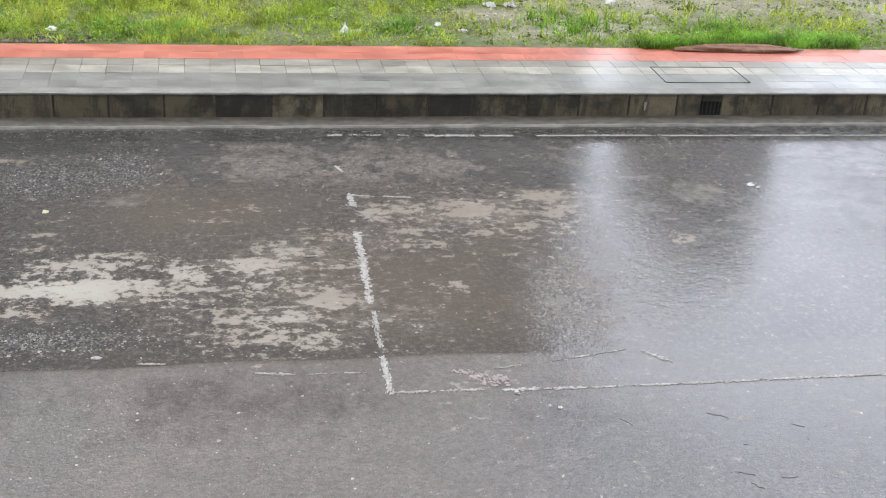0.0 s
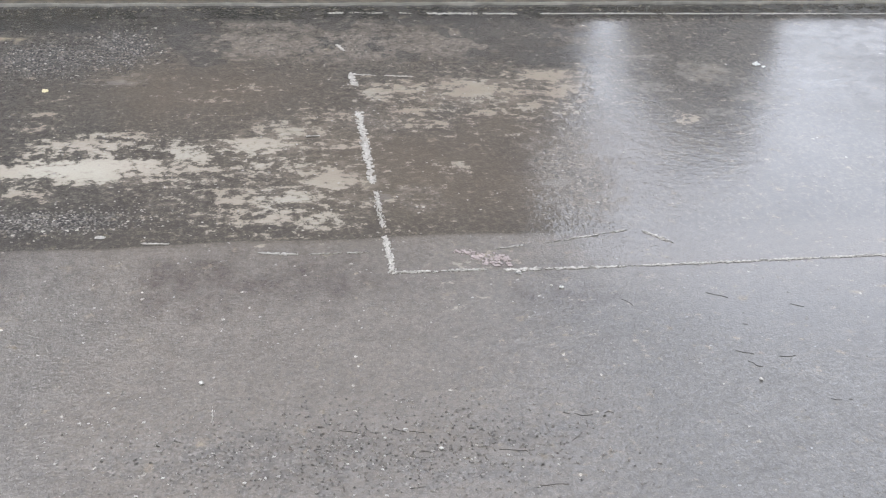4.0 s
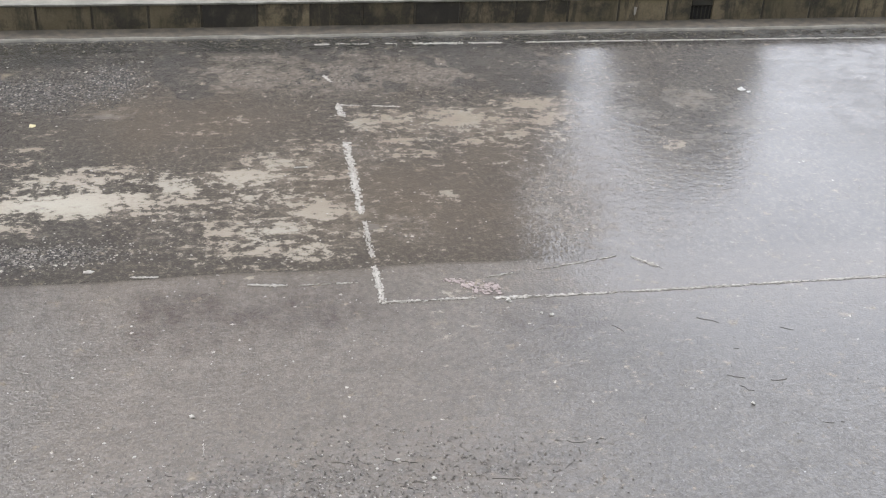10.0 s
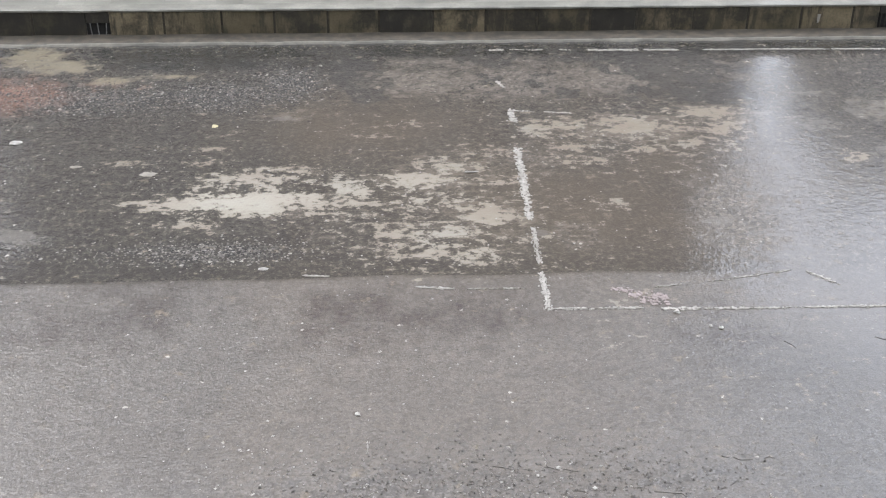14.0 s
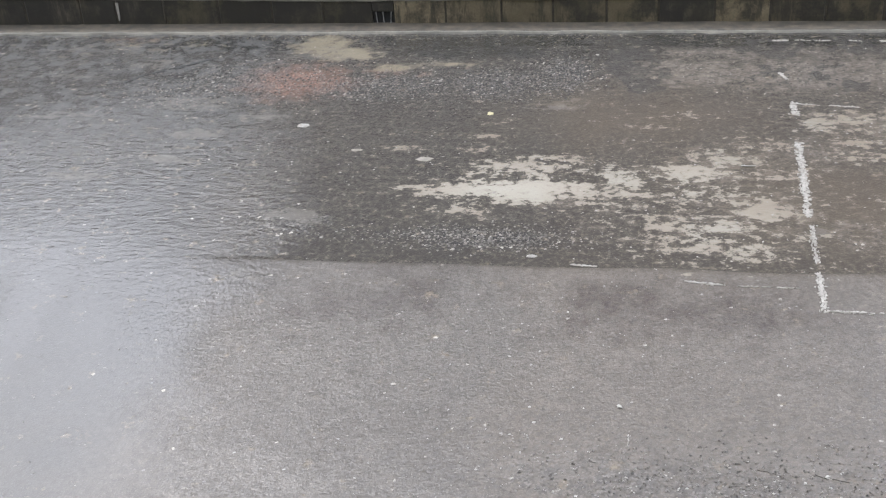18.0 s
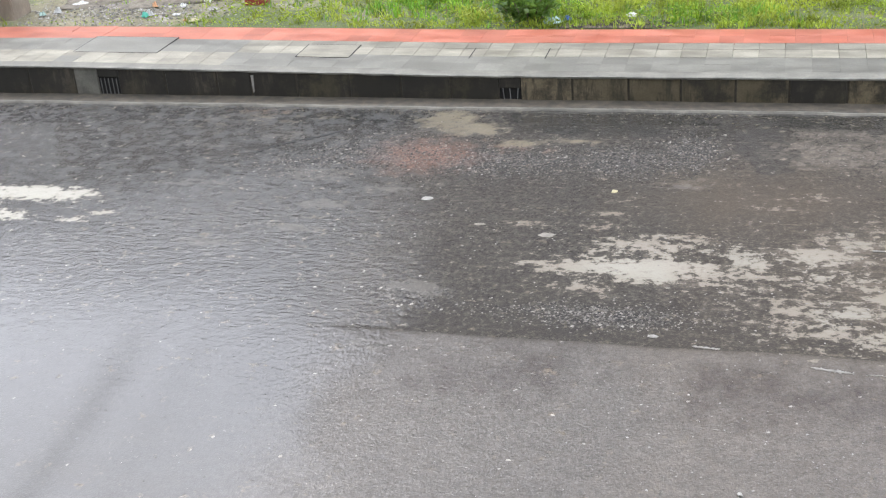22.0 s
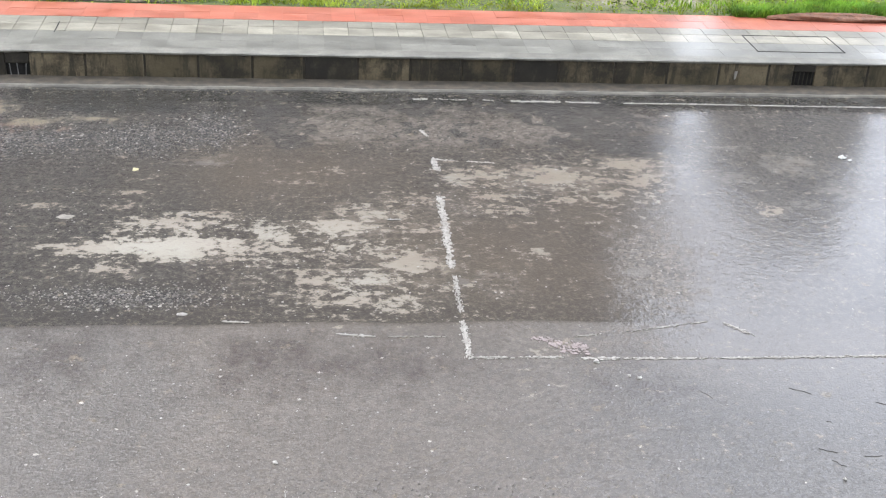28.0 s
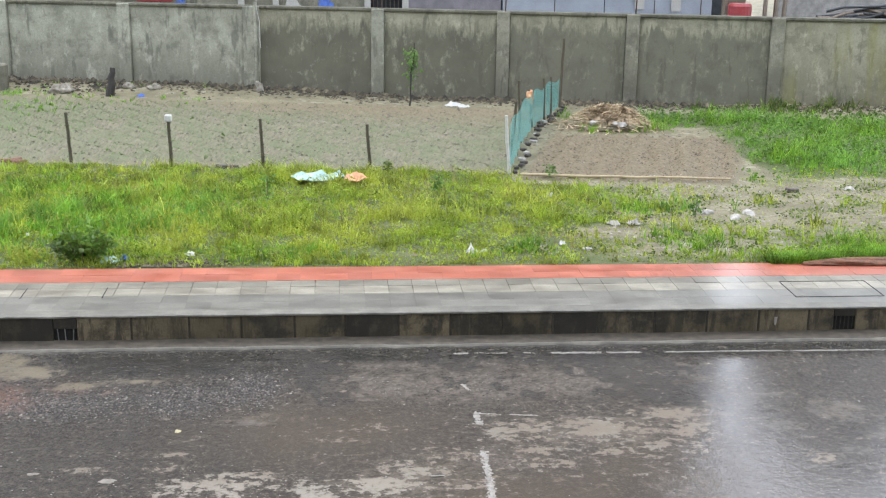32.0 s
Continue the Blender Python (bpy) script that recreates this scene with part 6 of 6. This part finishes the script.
# ---- litter and stones on the lot ----
for i, (x, y) in enumerate(((-5.62, 21.5), (-5.4, 21.42), (-5.5, 21.62), (-1.94, 21.0), (-1.75, 20.98))):
    solid("field_brick", box(-0.11, 0.11, -0.06, 0.06, 0, 0.07, 0.015), surface("weathered_brick", (0.15, 0.08, 0.052), (0.27, 0.16, 0.11), 9, 60, 0.85, 0.4, 0.005) if i == 0 else bpy.data.materials["weathered_brick"] if i < 3 else MAT_DARK_STONE, "broken weathered brick at the edge of the tilled plot", "brick", "field bricks", m=pose(x, y, lot_z(x, y) - 0.01, 6 * (i - 2), 5, 37 * i))
for i, (x, y, s, what) in enumerate([(5.33, 16.96, 0.1, "white"), (5.62, 16.48, 0.1, "white"), (5.92, 16.8, 0.11, "flat white"), (5.28, 17.3, 0.06, "small white"), (3.15, 14.73, 0.06, "small pale"), (3.33, 18.45, 0.1, "white"), (8.3, 18.9, 0.09, "pale")]):
    solid("lot_stone", lump(s * 1.05, s * 0.75, s * 0.62, 0.25, 80 + i, 2), MAT_STONE, what + " broken concrete lump lying on bare soil", "stone", "lot stones", m=pose(x, y, lot_z(x, y) - 0.01, 0, 0, 50 * i))
solid("lot_brick", box(-0.1, 0.1, -0.055, 0.055, 0, 0.07, 0.012), MAT_DARK_STONE, "dark weathered brick lying on bare soil", "brick", m=pose(7.28, 18.74, lot_z(7.28, 18.74), 0, 4, 8))
for i, (x, y, sx, h, m, what) in enumerate([
        (1.68, 14.55, 0.24, 0.2, MAT_WHITE, "crumpled white plastic bag at the edge of the grass"), (1.82, 14.6, 0.16, 0.1, MAT_WHITE, "crumpled white plastic bag at the edge of the grass"),
        (2.87, 14.93, 0.16, 0.1, MAT_WHITE, "crumpled white wrapper on the grass"), (3.8, 16.1, 0.3, 0.12, MAT_STONE, "torn grey plastic on bare soil"), (4.08, 16.15, 0.26, 0.12, MAT_STONE, "torn grey plastic on bare soil"),
        (-2.68, 14.36, 0.42, 0.12, MAT_CYAN, "crumpled pale blue wrapper beside the pavement"), (-2.5, 14.45, 0.14, 0.12, MAT_BLUE, "crumpled dark blue wrapper beside the pavement"), (-1.75, 14.6, 0.26, 0.07, MAT_WHITE, "flat white wrapper beside the pavement"),
        (-3.9, 15.6, 0.12, 0.08, MAT_WHITE, "small white scrap in the grass"), (-9.6, 14.75, 0.3, 0.16, MAT_WHITE, "white plastic among heaped rubbish"), (-9.75, 14.6, 0.22, 0.14, MAT_CYAN, "pale plastic among heaped rubbish"),
        (-9.5, 15.2, 0.4, 0.1, MAT_WHITE, "white plastic among heaped rubbish"), (-9.05, 15.5, 0.28, 0.14, MAT_WHITE, "white plastic among heaped rubbish"), (-8.15, 14.5, 0.24, 0.22, surface("green_plastic", (0.05, 0.33, 0.24), (0.1, 0.45, 0.34), 9, 60, 0.5, 0.2, 0.004), "crumpled green plastic bag on rubbish"),
        (-8.1, 14.55, 0.2, 0.25, MAT_WHITE, "crumpled white plastic bag on rubbish"), (-7.75, 14.6, 0.24, 0.06, MAT_WHITE, "flat white wrapper on rubbish"), (-7.35, 14.3, 0.28, 0.08, MAT_YELLOW, "yellow wrapper beside the pavement"), (-7.48, 14.32, 0.12, 0.08, MAT_ORANGE, "orange wrapper beside the pavement"),
        (-8.25, 15.0, 0.18, 0.2, MAT_ORANGE, "pinkish plastic on rubbish"), (-7.85, 15.05, 0.24, 0.12, MAT_WHITE, "white wrapper on rubbish"), (-7.6, 15.3, 0.26, 0.12, MAT_WHITE, "white wrapper on rubbish"), (-7.35, 14.9, 0.3, 0.1, MAT_STONE, "grey wrapper on rubbish")]):
    k = 0.62 if x < -7 else 0.85
    scrap(x, y, sx * k, sx * 0.8 * k, h * k, m, what, 100 + i, lot_z(x, y) + 0.012, 35 * i)
solid("red_carton", box(-0.16, 0.16, -0.09, 0.09, 0, 0.1, 0.01), MAT_RED, "flattened red carton lying on the soil", "carton", m=pose(-6.85, 15.25, lot_z(-6.85, 15.25), 0, 3, 8))
solid("grey_lid", rod((0, 0, 0), (0, 0, 0.03), 0.16, 0.15, 14), MAT_STONE, "grey round lid propped in the grass", "lid", m=pose(-7.3, 15.6, lot_z(-7.3, 15.6) + 0.1, 25, 15, 0))
MAT_MOUND = surface("mound_soil", (0.1, 0.085, 0.065), (0.22, 0.195, 0.155), 9, 50, 0.9, 0.7, 0.03)
for i, (x, y, s, h) in enumerate(((-9.3, 15.3, 0.6, 0.08), (-8.45, 15.4, 0.65, 0.1), (-7.85, 15.5, 0.5, 0.07))):
    solid("rubbish_mound", lump(s, s * 0.7, h, 0.3, 130 + i, 4), MAT_MOUND, "low mound of dark soil and rubbish", "mound", "rubbish mounds", m=pose(x, y, lot_z(x, y) - 0.05), smooth=True)
pebbles("rubbish_crumbs", 2600, lambda r: (r.gauss(-8.6, 0.75), max(14.1, r.gauss(14.85, 0.4))), lambda r: r.uniform(0.006, 0.03) * r.random() ** 0.5, lambda x, y: lot_z(x, y) + 0.006, surface("rubbish", (0.08, 0.07, 0.055), (0.36, 0.34, 0.31), 9, 60, 0.7, 0.3, 0.004, 0, 0, 0.6), "scattered crumbs of rubbish and stones", "rubbish", 131)

MAT_BROWN = surface("brown_cement", (0.19, 0.15, 0.115), (0.29, 0.235, 0.18), 3, 40, 0.8, 0.4, 0.006, 0.2, 0, 0, (1, 1, 0.5))
gatepost = thing("gate_pillar", (-10.48, 14.33, 0.36), "brown rendered pillar with a pale upper part", "pillar")
part("plinth", box(-0.9, 0.42, 0.06, 0.5, -0.1, 0.36, 0.02), MAT_BROWN, gatepost)
part("shaft", box(-0.9, 0.36, 0.1, 0.5, 0.36, 1.7, 0.02), MAT_LIME, gatepost, "pale limewashed shaft")

# reddish earth roll under the grass at the pavement's edge
MAT_EARTH = surface("red_earth", (0.11, 0.046, 0.023), (0.215, 0.098, 0.055), 12, 60, 0.85, 0.9, 0.03, 0.2)
bm = lump(0.76, 0.1, 0.062, 0.2, 140, 5)
solid("earth_roll", bm, MAT_EARTH, "reddish earth roll at the edge of the pavement", "earth roll", m=pose(6.42, 13.93, 0.312, 0, 0, -1), smooth=True)

# ---- plants ----
def leaf_material(name, a, b, c, patch=0.8):
    m, t, p = mat(name)
    col = mix(t, step(t, island(t), 0, 1), a, b)
    col = mix(t, step(t, grain(t, patch, 3), 0.4, 0.62, 0, 0.8), col, c)
    col = mix(t, 1.0, col, step(t, grain(t, 2.6, 6, 0.7), 0.36, 0.62, 0.42, 1.42), "MULTIPLY")
    put(t, p.inputs["Base Color"], col)
    p.inputs["Roughness"].default_value = 0.5
    tr = t.nodes.new("ShaderNodeBsdfTranslucent")
    put(t, tr.inputs[0], col)
    mx = t.nodes.new("ShaderNodeMixShader")
    mx.inputs[0].default_value = 0.45
    t.links.new(p.outputs[0], mx.inputs[1])
    t.links.new(tr.outputs[0], mx.inputs[2])
    t.links.new(mx.outputs[0], t.nodes["Material Output"].inputs[0])
    return m


MAT_GRASS = leaf_material("lot_grass", (0.17, 0.25, 0.022), (0.335, 0.44, 0.05), (0.41, 0.45, 0.07))
MAT_GREEN = leaf_material("lush_grass", (0.09, 0.215, 0.016), (0.26, 0.44, 0.04), (0.18, 0.37, 0.055))
MAT_DRY = leaf_material("dry_grass", (0.22, 0.18, 0.08), (0.4, 0.33, 0.16), (0.3, 0.2, 0.09))
MAT_WEED = leaf_material("weed_leaves", (0.13, 0.205, 0.011), (0.26, 0.37, 0.025), (0.34, 0.39, 0.03))
MAT_BUSH = leaf_material("bush_leaves", (0.05, 0.1, 0.014), (0.2, 0.27, 0.05), (0.09, 0.13, 0.03), 5)
MAT_SAPLING = leaf_material("sapling_leaves", (0.08, 0.17, 0.03), (0.18, 0.3, 0.06), (0.1, 0.2, 0.04), 5)


def blades(name, X, Y, H, material, label, category, seed, wide=0.005, bend=0.5):
    """Bent, tapering blades of grass at the places given."""
    rs = np.random.RandomState(seed)
    n = len(X)
    Z = ground_height(X, Y) - 0.01
    a = rs.uniform(0, 2 * np.pi, n)
    b = rs.uniform(0, 2 * np.pi, n)
    lean = rs.uniform(0.1, 1.0, n) * bend * H
    w = wide * rs.uniform(0.7, 1.5, n)
    dx, dy, sx, sy = np.cos(a) * lean, np.sin(a) * lean, np.cos(b) * w, np.sin(b) * w
    V = np.stack([
        np.stack([X - sx, Y - sy, Z], -1), np.stack([X + sx, Y + sy, Z], -1),
        np.stack([X + dx * 0.3 + sx * 0.8, Y + dy * 0.3 + sy * 0.8, Z + H * 0.6], -1), np.stack([X + dx * 0.3 - sx * 0.8, Y + dy * 0.3 - sy * 0.8, Z + H * 0.6], -1),
        np.stack([X + dx, Y + dy, Z + H * 0.97], -1)], 1).reshape(-1, 3)
    k = np.arange(n) * 5
    faces = np.stack([k, k + 1, k + 2, k + 3], -1).tolist() + np.stack([k + 3, k + 2, k + 4], -1).tolist()
    me = bpy.data.meshes.new(name)
    me.from_pydata(V.tolist(), [], faces)
    me.materials.append(material)
    return tagged(new(name, me), label, category, kind="stuff")


def sow(count, x0, x1, y0, y1, weight, seed):
    """Places strewn over a rectangle, kept by a weight between 0 and 1, gathered in tufts."""
    rs = np.random.RandomState(seed)
    X, Y = rs.uniform(x0, x1, count), rs.uniform(y0, y1, count)
    k = rs.uniform(0, 1, count) < weight(X, Y)
    X, Y = X[k], Y[k]
    reps = 7
    X = np.repeat(X, reps) + rs.normal(0, 0.035, len(X) * reps)
    Y = np.repeat(Y, reps) + rs.normal(0, 0.035, len(Y) * reps)
    ok = Y > LOT_Y + 0.02
    return X[ok], Y[ok]


def tall(X, Y, lo, hi, seed):
    rs = np.random.RandomState(seed)
    return (lo + (hi - lo) * rs.uniform(0, 1, len(X)) ** 1.5) * np.clip(0.95 + 1.6 * ripple(X, Y, 2.2, seed + 1) + 1.6 * ripple(X, Y, 7, seed + 2) + 1.2 * ripple(X, Y, 15, seed + 3), 0.25, 2.4) * (0.62 + 0.38 * np.clip((Y - 14.3) / 1.6, 0, 1))


def front(X, Y):
    return greenness(X, Y) ** 1.6 * (Y < 21.2) * (1 - np.clip((X - 6.6) * 2, 0, 1) * np.clip((Y - 19.2) * 2, 0, 1)) * np.clip(0.7 + 1.6 * ripple(X, Y, 6, 44) + 1.4 * ripple(X, Y, 13, 45), 0.12, 1)


X, Y = sow(46000, -10.5, 10.5, 14.05, 21.2, lambda X, Y: front(X, Y) * (0.9 - 0.6 * spots(X, Y, [(-4.2, 17.4, 2.2, 1.6, 1.0), (-7.5, 17.8, 1.8, 1.5, 1.0)])), 51)
blades("grass", X, Y, tall(X, Y, 0.035, 0.15, 52), MAT_GRASS, "uneven yellow-green grass and weeds on the lot", "grass", 53, 0.0065, 1.1)
lush = [(-4.2, 17.4, 2.2, 1.6, 1.15), (-7.5, 17.8, 1.8, 1.5, 1.0), (5.9, 14.36, 0.75, 0.22, 1.0), (7.3, 14.6, 0.9, 0.35, 1.0), (-1.0, 14.6, 1.0, 0.3, 0.5), (2.3, 14.7, 0.5, 0.3, 0.6), (4.6, 15.1, 0.4, 0.4, 0.8), (-4.0, 15.3, 1.2, 0.7, 0.7), (4.4, 17.6, 0.7, 0.6, 0.5)]
X, Y = sow(24000, -9, 9, 14.05, 20.8, lambda X, Y: spots(X, Y, lush, 1.3) * 0.9, 54)
blades("grass_tufts", X, Y, tall(X, Y, 0.06, 0.18, 55), MAT_GREEN, "lush green tufts of taller grass", "grass", 56, 0.0065, 1.0)
rs = np.random.RandomState(151)
X = rs.uniform(5.25, 8.2, 9000)
Y = 14.17 + rs.normal(0, 0.09, 9000) - 0.12 * (X < 6.05) + 0.14 * (X > 6.3)
blades("verge_grass", X, Y, rs.uniform(0.05, 0.17, 9000), MAT_GREEN, "dense green grass creeping over the pavement's edge", "grass", 152, 0.005, 0.9)
X, Y = sow(4200, -9, 8, 15.6, 20.6, lambda X, Y: front(X, Y) * np.clip(0.2 + 1.6 * ripple(X, Y, 1.7, 153), 0, 1), 154)
blades("tall_grass", X, Y, tall(X, Y, 0.1, 0.24, 155), MAT_GRASS, "taller arching yellow-green grass on the lot", "grass", 156, 0.006, 1.3)
X, Y = sow(7500, 5.2, 16, 19.8, 28.2, lambda X, Y: greenness(X, Y) ** 1.3 * (Y > 19.7) * (1 - in_bed(X, Y)) * np.clip(0.75 + 1.1 * ripple(X, Y, 2.0, 157), 0.12, 1), 57)
blades("far_grass", X, Y, tall(X, Y, 0.05, 0.2, 58), MAT_GREEN, "bright green grass before the boundary wall", "grass", 59, 0.008, 1.0)
X, Y = sow(2600, -10, 10, 14.05, 20.8, lambda X, Y: 0.35 * front(X, Y) + 0.9 * spots(X, Y, [(-1.55, 15.9, 0.4, 0.25, 1.0), (-0.6, 17.4, 0.3, 0.2, 0.9), (-1.3, 14.35, 0.5, 0.1, 0.7), (-1.2, 17.0, 0.4, 0.3, 0.8), (0.2, 17.0, 0.4, 0.6, 0.5), (3.5, 19.3, 0.6, 0.3, 0.6)]), 60)
blades("dry_grass", X, Y, tall(X, Y, 0.05, 0.17, 61), MAT_DRY, "dry brownish grass stalks among the green", "grass", 62, 0.004, 0.9)
X, Y = sow(400, -12, 2.5, 20.8, 29, lambda X, Y: in_field(X, Y) * np.clip(0.5 + 0.9 * ripple(X, Y, 1.2, 63) - X * 0.06, 0, 1), 64)
blades("seedlings", X, Y, tall(X, Y, 0.015, 0.045, 65), MAT_SAPLING, "sparse green seedlings on the tilled plot", "seedlings", 66, 0.008, 0.9)
X, Y = sow(700, 4.9, 7.2, 24.2, 26.6, lambda X, Y: spots(X, Y, [(5.6, 24.75, 0.6, 0.16, 1.0), (4.9, 26.1, 0.5, 0.3, 0.8), (6.5, 25.0, 0.4, 0.2, 0.6)]), 163)
blades("heap_grass", X, Y, tall(X, Y, 0.05, 0.16, 164), MAT_GREEN, "green grass sprouting round the straw heap", "grass", 165, 0.008, 0.9)
X, Y = sow(2600, -11, -3, 25.5, 30.5, lambda X, Y: np.clip((-4.5 - X) / 3, 0, 1) * np.clip((Y - 25.5) / 2, 0, 1) * np.clip(0.4 + 2 * ripple(X, Y, 2, 166), 0, 1), 167)
blades("field_edge_grass", X, Y, tall(X, Y, 0.02, 0.08, 168), MAT_GREEN, "low green growth at the corner of the plot", "grass", 169, 0.009, 0.9)
X, Y = sow(900, -11, 3.5, 27.5, 31.6, lambda X, Y: np.clip(0.3 + 0.8 * ripple(X, Y, 1.0, 67), 0, 1) * (X < -3), 68)
blades("sparse_grass", X, Y, tall(X, Y, 0.03, 0.1, 69), MAT_GREEN, "thin grass at the edge of the tilled plot", "grass", 70, 0.008, 0.9)


X, Y = sow(1500, 7.5, 15, 25, 30, lambda X, Y: np.exp(-((30.05 - 0.19 * X - Y - 0.7) / 0.5) ** 2) * np.clip((X - 8) / 2, 0, 1), 160)
blades("bank_weeds", X, Y, tall(X, Y, 0.06, 0.22, 161), MAT_BUSH, "dark straggling weeds on the bank below the wall", "weeds", 162, 0.012, 1.2)


def leaves(count, place, size, seed, droop=0.4):
    """Loose pointed leaves as small folded quads."""
    rnd = random.Random(seed)
    verts, faces = [], []
    for _ in range(count):
        c = Vector(place(rnd))
        d = Vector((rnd.gauss(0, 1), rnd.gauss(0, 1), rnd.gauss(0, 0.5) - droop * 0.5)).normalized() * size * rnd.uniform(0.6, 1.3)
        s = d.orthogonal().normalized() * d.length * rnd.uniform(0.22, 0.36)
        s.rotate(Matrix.Rotation(rnd.uniform(0, 6.3), 3, d))
        n = len(verts)
        up = d.cross(s).normalized() * d.length * 0.1
        verts += [tuple(c), tuple(c + d * 0.45 + s + up), tuple(c + d), tuple(c + d * 0.45 - s + up)]
        faces += [(n, n + 1, n + 2), (n, n + 2, n + 3)]
    return verts, faces


def weed_place(rnd):
    while True:
        x, y = rnd.uniform(-9, 9), rnd.uniform(14.1, 20.4)
        if rnd.random() < green_at(x, y) * (0.35 + 0.65 * (noise.noise(Vector((x * 1.1, y * 1.1, 3))) > 0.05)):
            return x, y, lot_z(x, y) + rnd.uniform(0.03, 0.17)


v, f = leaves(15000, weed_place, 0.045, 81)
tagged(new("weeds", mesh_of("weeds", v, f, MAT_WEED)), "low broad-leaved weeds among the grass", "weeds", kind="stuff")


def sprout_place(rnd):
    while True:
        x, y = furrow(rnd)
        if y < 29 and field_at(x, y) > 0.5 and rnd.random() < 0.25 + 0.75 * (noise.noise(Vector((x * 0.5, y * 0.7, 5))) > 0.0) and rnd.random() < 0.35 - 0.08 * x:
            return x, y, lot_z(x, y) + rnd.uniform(0.0, 0.03)


v, f = leaves(9000, sprout_place, 0.03, 83, -0.2)
tagged(new("sprouts", mesh_of("sprouts", v, f, MAT_SAPLING)), "small dark green sprouts in slanting rows on the plot", "sprouts", kind="stuff")


def far_weed_place(rnd):
    while True:
        x, y = rnd.uniform(5.5, 15), rnd.uniform(19.5, 28.3)
        if rnd.random() < green_at(x, y) * (0.3 + 0.7 * (noise.noise(Vector((x * 0.9, y * 0.9, 9))) > 0.0)):
            return x, y, lot_z(x, y) + rnd.uniform(0.03, 0.2)


v, f = leaves(7000, far_weed_place, 0.07, 84)
tagged(new("far_weeds", mesh_of("far_weeds", v, f, MAT_SAPLING)), "broad-leaved weeds in the grass below the wall", "weeds", kind="stuff")


def rosette_place(rnd):
    while True:
        x, y = rnd.uniform(2, 10), rnd.uniform(14.08, 19.2)
        if noise.noise(Vector((x * 2.2, y * 2.2, 12))) > 0.12 and green_at(x, y) < 0.75:
            return x, y, lot_z(x, y) + rnd.uniform(0.0, 0.04)


v, f = leaves(5200, rosette_place, 0.045, 85, -0.2)
tagged(new("rosettes", mesh_of("rosettes", v, f, MAT_BUSH)), "dark flat weed rosettes on the bare soil", "weeds", kind="stuff")


def cover_place(rnd):
    while True:
        x, y = rnd.uniform(-9.5, 9.5), rnd.uniform(14.06, 20.4)
        if rnd.random() < 0.07 + green_at(x, y) * (0.3 + 0.6 * (noise.noise(Vector((x * 1.7, y * 1.7, 8))) > -0.1)) and not (3 < x < 6.8 and y > 19.4):
            return x, y, lot_z(x, y) + rnd.uniform(0.005, 0.05)


v, f = leaves(46000, cover_place, 0.03, 82, -0.2)
tagged(new("ground_cover", mesh_of("ground_cover", v, f, MAT_WEED)), "low creeping ground cover between the grass tufts", "ground cover", kind="stuff")


BUSH_SHOOTS = [(-0.3, 0.05, 0.28), (-0.21, -0.1, 0.44), (-0.12, 0.1, 0.34), (-0.02, -0.05, 0.3), (0.09, 0.08, 0.45), (0.19, -0.08, 0.4), (0.29, 0.04, 0.3), (0.0, -0.16, 0.26), (-0.3, -0.14, 0.24), (0.28, -0.15, 0.28)]


def bush_place(rnd):
    """A spot along one of the upright shoots that spread from the root."""
    x, y, h = rnd.choice(BUSH_SHOOTS)
    k = rnd.random() ** 0.7
    return x * (0.35 + 0.65 * k) + rnd.gauss(0, 0.045), y * k + rnd.gauss(0, 0.045), 0.03 + h * k + rnd.gauss(0, 0.015)


bush = thing("bush", (-2.95, 14.36, lot_z(-2.95, 14.36)), "small green bush of upright leafy shoots at the pavement's edge", "bush")
rnd = random.Random(90)
for x, y, h in BUSH_SHOOTS:
    part("stem", rod((x * 0.3, y * 0.3, -0.03), (x, y, h), 0.009, 0.004, 6, None, 0.012, 4), MAT_BAMBOO, bush)
v, f = leaves(620, bush_place, 0.085, 91, -0.3)
part("crown", mesh_of("crown", v, f, leaf_material("shrub_leaves", (0.05, 0.11, 0.014), (0.17, 0.29, 0.045), (0.09, 0.17, 0.03), 5)), None, bush)

sapling = thing("sapling", (1.72, 28.2, lot_z(1.72, 28.2)), "thin young sapling with drooping leaves before the wall", "sapling")
part("trunk", rod((0, 0, -0.05), (0.1, 0, 1.45), 0.024, 0.01, 7, None, 0.02, 7), MAT_BLACKWOOD, sapling)
part("twig", rod((0.04, 0, 0.75), (-0.1, 0.02, 0.95), 0.01, 0.004, 6), MAT_BAMBOO, sapling)
part("twig", rod((0.05, 0, 1.0), (0.24, 0.02, 1.2), 0.01, 0.004, 6), MAT_BAMBOO, sapling)
v, f = leaves(110, lambda r: (r.gauss(0.06, 0.08), r.gauss(0, 0.05), r.gauss(1.0, 0.22)), 0.11, 92, 1.6)
part("crown", mesh_of("crown", v, f, MAT_SAPLING), None, sapling)
for i, (x, y, h) in enumerate(((0.89, 20.6, 0.2), (5.1, 16.7, 0.3), (-1.0, 17.9, 0.45), (3.6, 20.0, 0.18), (1.6, 18.9, 0.25))):
    sp = thing("weed_plant", (x, y, lot_z(x, y)), "single upright leafy weed in the grass", "weed", "upright weeds")
    part("stem", rod((0, 0, -0.03), (0.03, 0, h), 0.008, 0.004, 6, None, 0.01, 3), MAT_BAMBOO, sp)
    v, f = leaves(60, lambda r: (r.gauss(0.01, 0.05), r.gauss(0, 0.05), r.uniform(0.03, h)), 0.07, 95 + i, 0.3)
    part("leaves", mesh_of("leaves", v, f, MAT_BUSH if i == 0 else MAT_SAPLING), None, sp)
